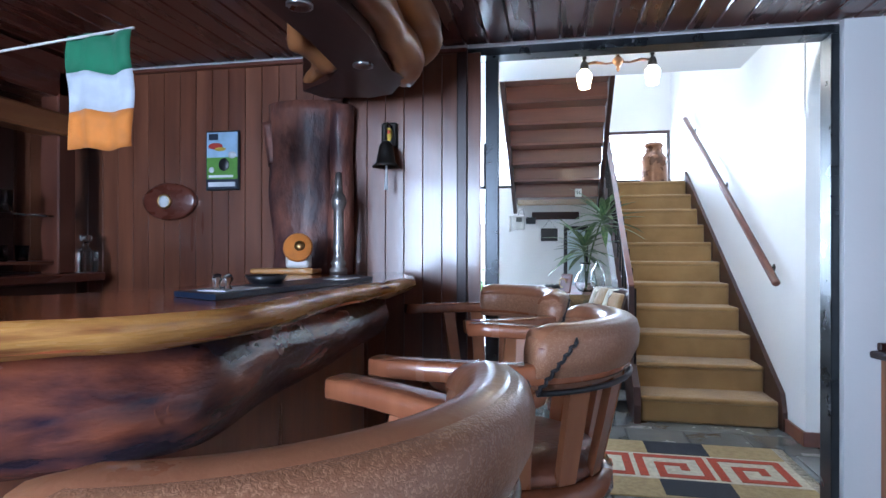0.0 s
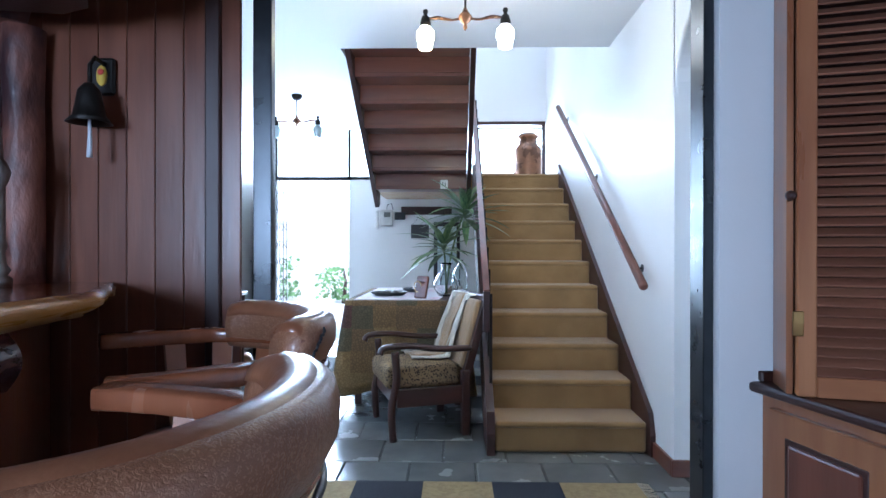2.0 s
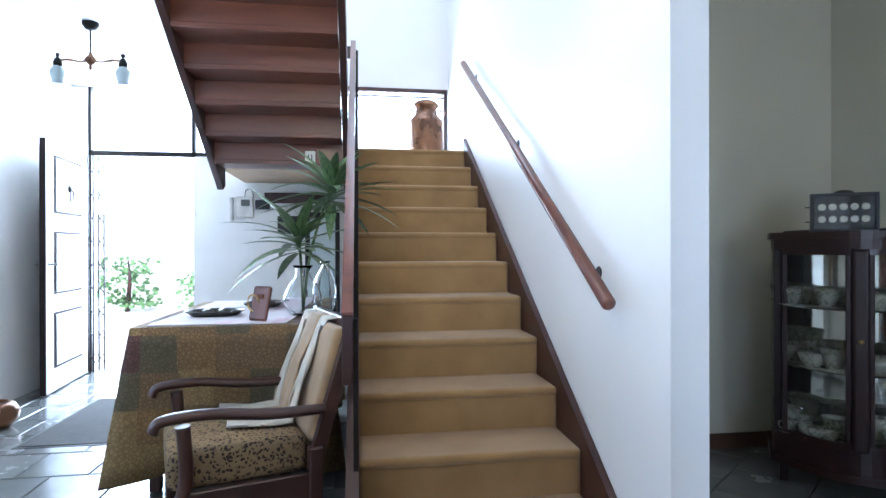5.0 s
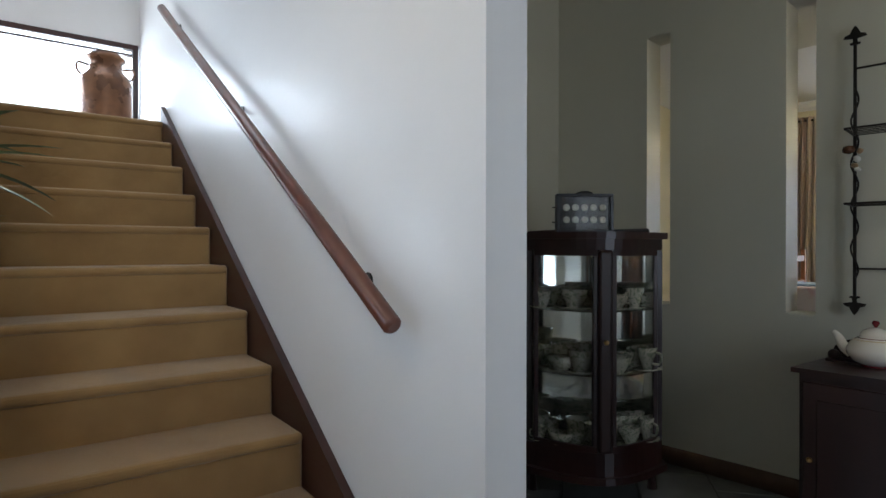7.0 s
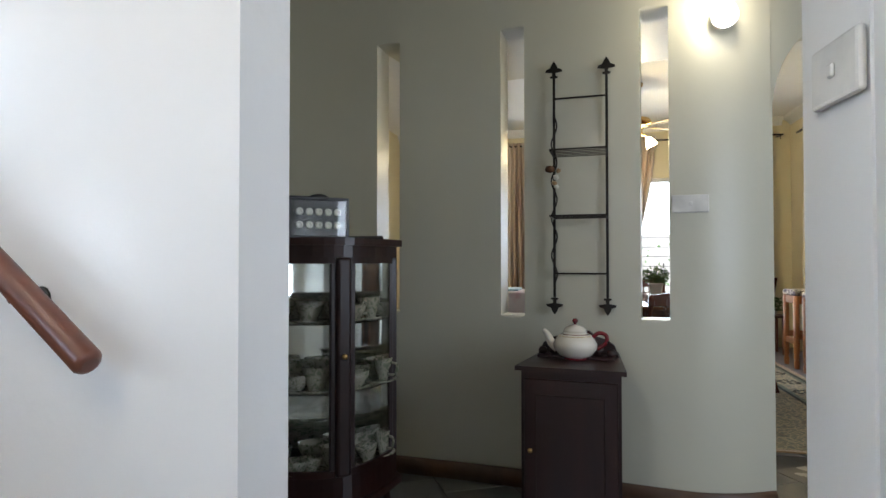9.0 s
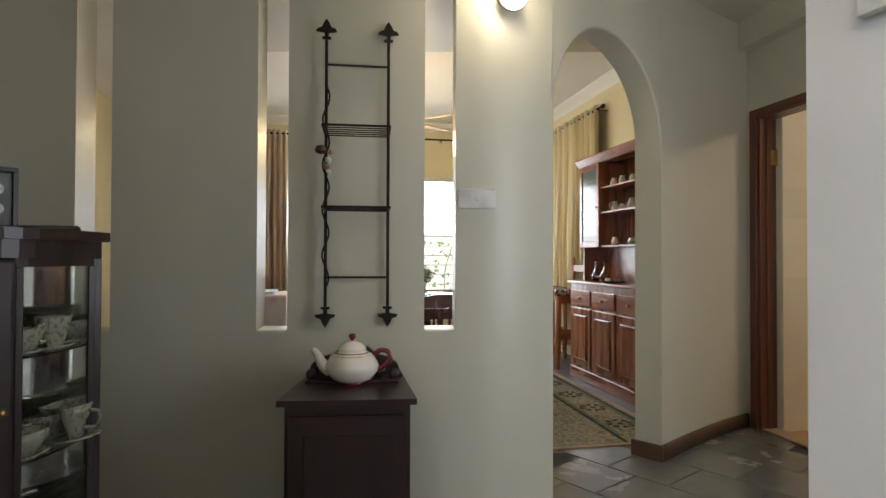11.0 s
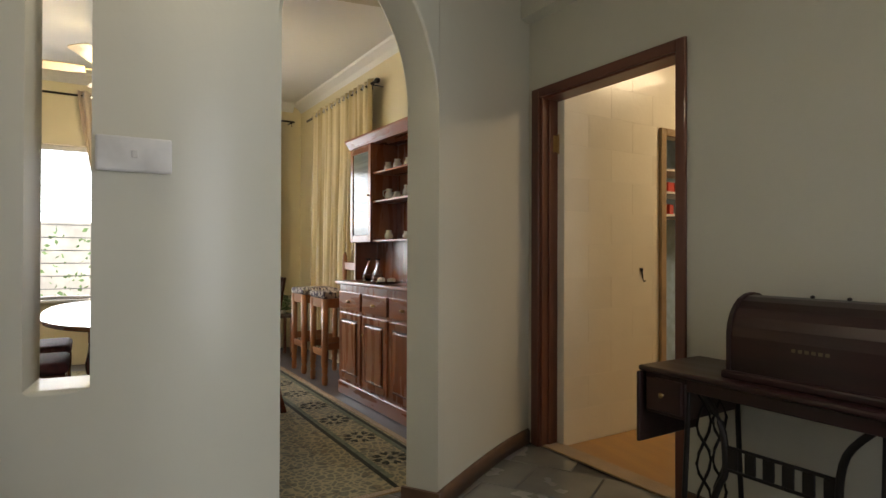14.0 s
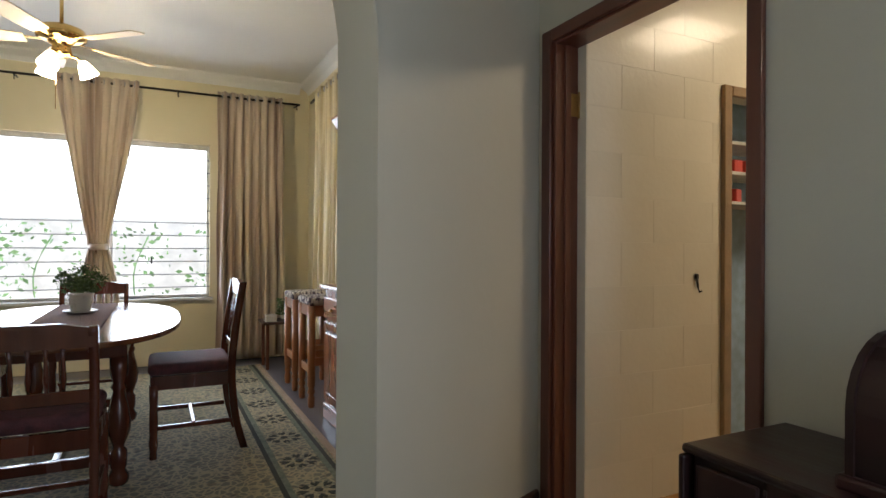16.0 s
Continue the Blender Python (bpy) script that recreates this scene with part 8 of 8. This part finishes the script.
def ceiling_fan():
    t = thing("ceiling_fan", dine(2.34, 2.03, 0, 12), "brass ceiling fan with pale blades and three lit glass shades", "ceiling fan")
    zt = 2.92
    part("canopy", lathe(B(), [(0.002, zt), (0.065, zt), (0.06, zt - 0.03), (0.02, zt - 0.06), (0.002, zt - 0.06)], n=22), "brass_fan", t, smooth=True)
    part("rod", tube(B(), [(0, 0, zt - 0.05), (0, 0, 2.56)], 0.011, 8), "brass_fan", t)
    part("motor", lathe(B(), [(0.002, 2.585), (0.05, 2.58), (0.13, 2.55), (0.145, 2.52), (0.14, 2.49), (0.09, 2.465), (0.05, 2.45), (0.055, 2.42), (0.06, 2.40), (0.04, 2.375), (0.002, 2.37)], n=32), "brass_fan", t, smooth=True)
    for k in range(5):
        q = Matrix.Rotation(k * math.tau / 5, 4, "Z")
        b = part("blade", prism(B(), [(0.20, -0.05), (0.30, -0.062), (0.58, -0.066), (0.60, -0.05), (0.60, 0.05), (0.58, 0.066), (0.30, 0.062), (0.20, 0.05)], -0.003, 0.003), "fan_blade", t, m=q @ Matrix.Translation((0, 0, 2.475)) @ Matrix.Rotation(radians(11), 4, "X"))
        part("blade_iron", bx(0.10, 0.24, -0.016, 0.016, 0.003, 0.008, 0.002), "brass_fan", b)
    for k in range(3):
        q = k * math.tau / 3 + 0.5
        u = Vector((math.cos(q), math.sin(q), 0))
        part("lamp_arm", tube(B(), [u * 0.04 + Vector((0, 0, 2.39)), u * 0.085 + Vector((0, 0, 2.385)), u * 0.105 + Vector((0, 0, 2.36))], 0.009, 8), "brass_fan", t)
        s = part("shade", lathe(B(), [(0.020, 0), (0.034, -0.02), (0.046, -0.055), (0.060, -0.10), (0.050, -0.10), (0.002, -0.095)], n=18), "bulb_fan", t, "lit bell glass shade", m=Matrix.Translation(u * 0.11 + Vector((0, 0, 2.365))) @ Matrix.Rotation(q, 4, "Z") @ Matrix.Rotation(radians(-28), 4, "Y"), smooth=True)
        s.visible_shadow = False
    for k, L in enumerate((0.22, 0.34)):
        part("pull_chain", tube(B(), [(0.02 * (k * 2 - 1), 0.03, 2.38), (0.02 * (k * 2 - 1), 0.03, 2.38 - L)], 0.0025, 5), "brass_fan", t)


M["bulb_fan"] = mat("fan_lit_glass", (0.95, 0.85, 0.6), 0.3, emit=(1.0, 0.84, 0.48), power=16)
ceiling_fan()
lamp("fan_light", "POINT", Matrix.Translation(dine(2.34, 2.03, 2.24).translation), 18, (1.0, 0.83, 0.50), radius=0.10)

g = thing("garden_hedge", dine(7.4, -1.5, -0.06), "sunlit leafy garden hedge beyond the dining room window", "hedge")
part("leaves", leaves_mesh(1700, (0, 1.0, 0, 8.0, 0.0, 1.55), 41, 0.05), "leaf", g, kind="stuff")
for k in range(6):
    part("trunk", tube(B(), curve_pts([(0.5, 0.7 + k * 1.25, 0), (0.4, 0.8 + k * 1.25, 0.8), (0.6, 0.6 + k * 1.25, 1.4)], 4), 0.010, 6), "leaf", g)
gw = thing("garden_wall_side", dine(9.2, -3, -0.06), "pale garden wall beyond the hedge", "garden wall")
part("wall", bx(0, 0.2, 0, 12, 0, 1.7), "outside", gw)

# ---------------------------------------------------------------- rugs and floor pieces


def stripe_rug():
    t = thing("geometric_rug", pose(0, 0, -0.002), "woven rug with red meander border, black and tan blocks", "rug")
    M["rug_tan"] = mat("rug_tan_wool", (0.36, 0.27, 0.13), 0.95, other=(0.29, 0.21, 0.10), scale=40, bump=0.5, fine=260, bias=(0.4, 0.6))
    M["rug_red"] = mat("rug_red_wool", (0.40, 0.055, 0.022), 0.95, scale=40, bump=0.5, fine=260)
    M["rug_black"] = mat("rug_black_wool", (0.022, 0.024, 0.034), 0.95, scale=40, bump=0.5, fine=260)
    M["rug_cream"] = mat("rug_cream_wool", (0.58, 0.52, 0.40), 0.95, scale=40, bump=0.5, fine=260)
    x0, x1, y0, y1 = -2.24, -0.19, 4.76, 5.575
    part("ground", bx(x0, x1, y0, y1, 0, 0.008, 0.003), "rug_tan", t)
    for ya, yb in ((5.365, 5.57), (4.79, 4.985)):
        for k in range(3):
            xa = -0.90 - 0.665 * k
            part("black_block", bx(xa, xa + 0.33, ya, yb, 0.008, 0.0105, 0.001), "rug_black", t)
    part("cream_band", bx(x0 + 0.005, x1 - 0.005, 4.985, 5.355, 0.008, 0.010, 0.0005), "rug_cream", t)
    yb, h, w = 5.01, 0.32, 0.043
    for k in range(5):
        x = -0.60 - 0.385 * k
        for a in ((x, x + w, yb, yb + h - w), (x, x + 0.36, yb + h - w, yb + h), (x + 0.36 - w, x + 0.36, yb, yb + h - w), (x + 0.095, x + 0.36 - w, yb, yb + w), (x + 0.095, x + 0.095 + w, yb + w, yb + 0.21), (x + 0.095 + w, x + 0.26, yb + 0.21 - w, yb + 0.21), (x + 0.26 - w, x + 0.26, yb + 0.11, yb + 0.21 - w)):
            part("red_meander", bx(a[0], a[1], a[2], a[3], 0.010, 0.0125, 0.0005), "rug_red", t)
    bm = B()
    rnd = random.Random(2)
    for k in range(90):
        y = y0 + (y1 - y0) * k / 89
        tube(bm, [(x1 - 0.005, y, 0.006), (x1 + 0.03, y + rnd.uniform(-0.01, 0.01), 0.006), (x1 + 0.055, y + rnd.uniform(-0.02, 0.02), 0.004)], 0.002, 4)
    part("fringe", bm, "rug_cream", t, kind="stuff")


stripe_rug()


def persian_mat():
    m = bpy.data.materials.new("patterned_wool")
    m.use_nodes = True
    nt = m.node_tree
    N, L = nt.nodes, nt.links
    bsdf = N["Principled BSDF"]
    tc = N.new("ShaderNodeTexCoord")
    v = N.new("ShaderNodeTexVoronoi")
    v.feature, v.inputs["Scale"].default_value = "DISTANCE_TO_EDGE", 26
    n0 = N.new("ShaderNodeTexNoise")
    n0.inputs["Scale"].default_value = 18
    add = N.new("ShaderNodeMix")
    add.data_type, add.blend_type = "RGBA", "LINEAR_LIGHT"
    add.inputs["Factor"].default_value = 0.06
    L.new(tc.outputs["Object"], add.inputs["A"])
    L.new(n0.outputs["Color"], add.inputs["B"])
    L.new(add.outputs["Result"], v.inputs["Vector"])
    r = N.new("ShaderNodeValToRGB")
    r.color_ramp.elements[0].position, r.color_ramp.elements[1].position = 0.05, 0.16
    r.color_ramp.elements[0].color, r.color_ramp.elements[1].color = (0.33, 0.275, 0.14, 1), (0.125, 0.12, 0.065, 1)
    L.new(v.outputs["Distance"], r.inputs[0])
    v2 = N.new("ShaderNodeTexVoronoi")
    v2.inputs["Scale"].default_value = 11
    L.new(add.outputs["Result"], v2.inputs["Vector"])
    r2 = N.new("ShaderNodeValToRGB")
    r2.color_ramp.elements[0].position, r2.color_ramp.elements[1].position = 0.20, 0.30
    r2.color_ramp.elements[0].color, r2.color_ramp.elements[1].color = (0.19, 0.12, 0.05, 1), (1, 1, 1, 1)
    L.new(v2.outputs["Distance"], r2.inputs[0])
    mx = N.new("ShaderNodeMix")
    mx.data_type, mx.blend_type = "RGBA", "MULTIPLY"
    mx.inputs["Factor"].default_value = 0.6
    L.new(r.outputs[0], mx.inputs["A"])
    L.new(r2.outputs[0], mx.inputs["B"])
    L.new(mx.outputs["Result"], bsdf.inputs["Base Color"])
    bsdf.inputs["Roughness"].default_value = 0.95
    bsdf.inputs["Sheen Weight"].default_value = 0.2
    return m


M["persian"] = persian_mat()
M["persian_dark"] = mat("dark_rug_wool", (0.025, 0.03, 0.022), 0.95, scale=40, bump=0.3)
M["persian_green"] = mat("grey_green_rug_wool", (0.17, 0.19, 0.13), 0.95, other=(0.10, 0.12, 0.085), scale=30, bump=0.3)
pr = thing("persian_rug", dine(0, 0, -0.002), "large green and gold patterned dining room rug with dark flower border", "rug")
part("field", bx(-0.12, 3.85, 0.60, 4.4, 0, 0.009, 0.003), "persian", pr)
part("edge", bx(-0.15, 3.88, 0.555, 0.60, 0, 0.009, 0.002), "hide_tan", pr)
part("edge", bx(-0.16, -0.12, 0.60, 4.4, 0, 0.009, 0.002), "hide_tan", pr)
part("band", bx(-0.12, 3.85, 0.62, 0.645, 0.009, 0.0105), "persian_dark", pr)
part("band", bx(-0.12, 3.85, 0.92, 0.945, 0.009, 0.0105), "persian_dark", pr)
part("band", bx(0.0, 3.85, 0.645, 0.675, 0.009, 0.0102), "persian_green", pr)
part("band", bx(0.0, 3.85, 0.89, 0.92, 0.009, 0.0102), "persian_green", pr)
me = None
for k in range(9):
    if me is None:
        bm = B()
        for j in range(8):
            q = j * math.tau / 8
            pts = [(0.105 * math.cos(q + d) * f, 0.105 * math.sin(q + d) * f) for d, f in ((0, 0.45), (0.28, 0.8), (0.12, 1.0), (0, 0.78), (-0.12, 1.0), (-0.28, 0.8))]
            prism(bm, pts, 0.009, 0.0108)
        prism(bm, [(0.022 * math.cos(j * math.tau / 8), 0.022 * math.sin(j * math.tau / 8)) for j in range(8)], 0.009, 0.0108)
        o = part("border_flower", bm, "persian_dark", pr)
        me = o.data
    else:
        o = new("border_flower", me)
        o.parent = pr
    o.location = (0.25 + k * 0.42, 0.78, 0)

structure("floor_dining_strip", box(B(), -0.2, 4.25, 0.0, 5.2, -0.0079, -0.0045, m=DM), "terracotta", "purple grey dining room floor", "floor")


# slate tiles: one mesh, laid in running bond
def tile_mesh(seed):
    r = random.Random(seed)
    bm = bx(0.002, 0.346, 0.002, 0.346, -0.008, -0.0005 - r.random() * 0.0012, 0.004)
    me = bpy.data.meshes.new("tile")
    bm.to_mesh(me)
    bm.free()
    me.materials.append(M["slate"])
    return me


TILES = [tile_mesh(k) for k in range(3)]
rnd = random.Random(12)
flo, fli = bpy.data.objects["floor"], bpy.data.objects["floor_inner"]
count = 0
cells = []
for r in range(27):
    y = 0.6 + r * 0.35
    for c in range(14):
        x = -3.42 + c * 0.35 - (0.175 if r % 2 else 0)
        if (4.4 < y < 9.8 and -3.9 < x < 0.1) or (y <= 4.4 and -2.2 < x < -0.3 and y > 2.2):
            if SX0 < x + 0.17 < SX1 and y > 6.1:
                continue
            cells.append((flo, x, y))
c0, s0 = math.cos(radians(40)), math.sin(radians(40))
for i in range(-14, 18):
    for j in range(-14, 18):
        u, v = i * 0.35 + (0.175 if j % 2 else 0), j * 0.35
        x, y = 2.0 + u * c0 - v * s0, 4.9 + u * s0 + v * c0
        if x < 0.35 or y > 7.0 or y < 2.75:
            continue
        cx, cy = x + 0.175 * (c0 - s0), y + 0.175 * (s0 + c0)
        k = min(range(len(W3)), key=lambda q: abs(W3[q].y - cy))
        if cx < min(W3[k].x + (0.55 if 3.6 < cy < 4.9 else 0.12), 3.62) and cy > 3.135 + (cx - 3.62) * 0.19 - 0.05:
            cells.append((fli, x, y))
for par, x, y in cells[:300]:
    o = new("tile", rnd.choice(TILES))
    o.parent = par
    o.matrix_basis = pose(x, y, 0, 0, 0, 40 if par is fli else 0)
rest = cells[300:]
if rest:
    bm = B()
    for par, x, y in rest:
        box(bm, x + 0.002, x + 0.346, y + 0.002, y + 0.346, -0.008, -0.001, 0.004)
    part("tiles", bm, "slate", flo, kind="stuff")
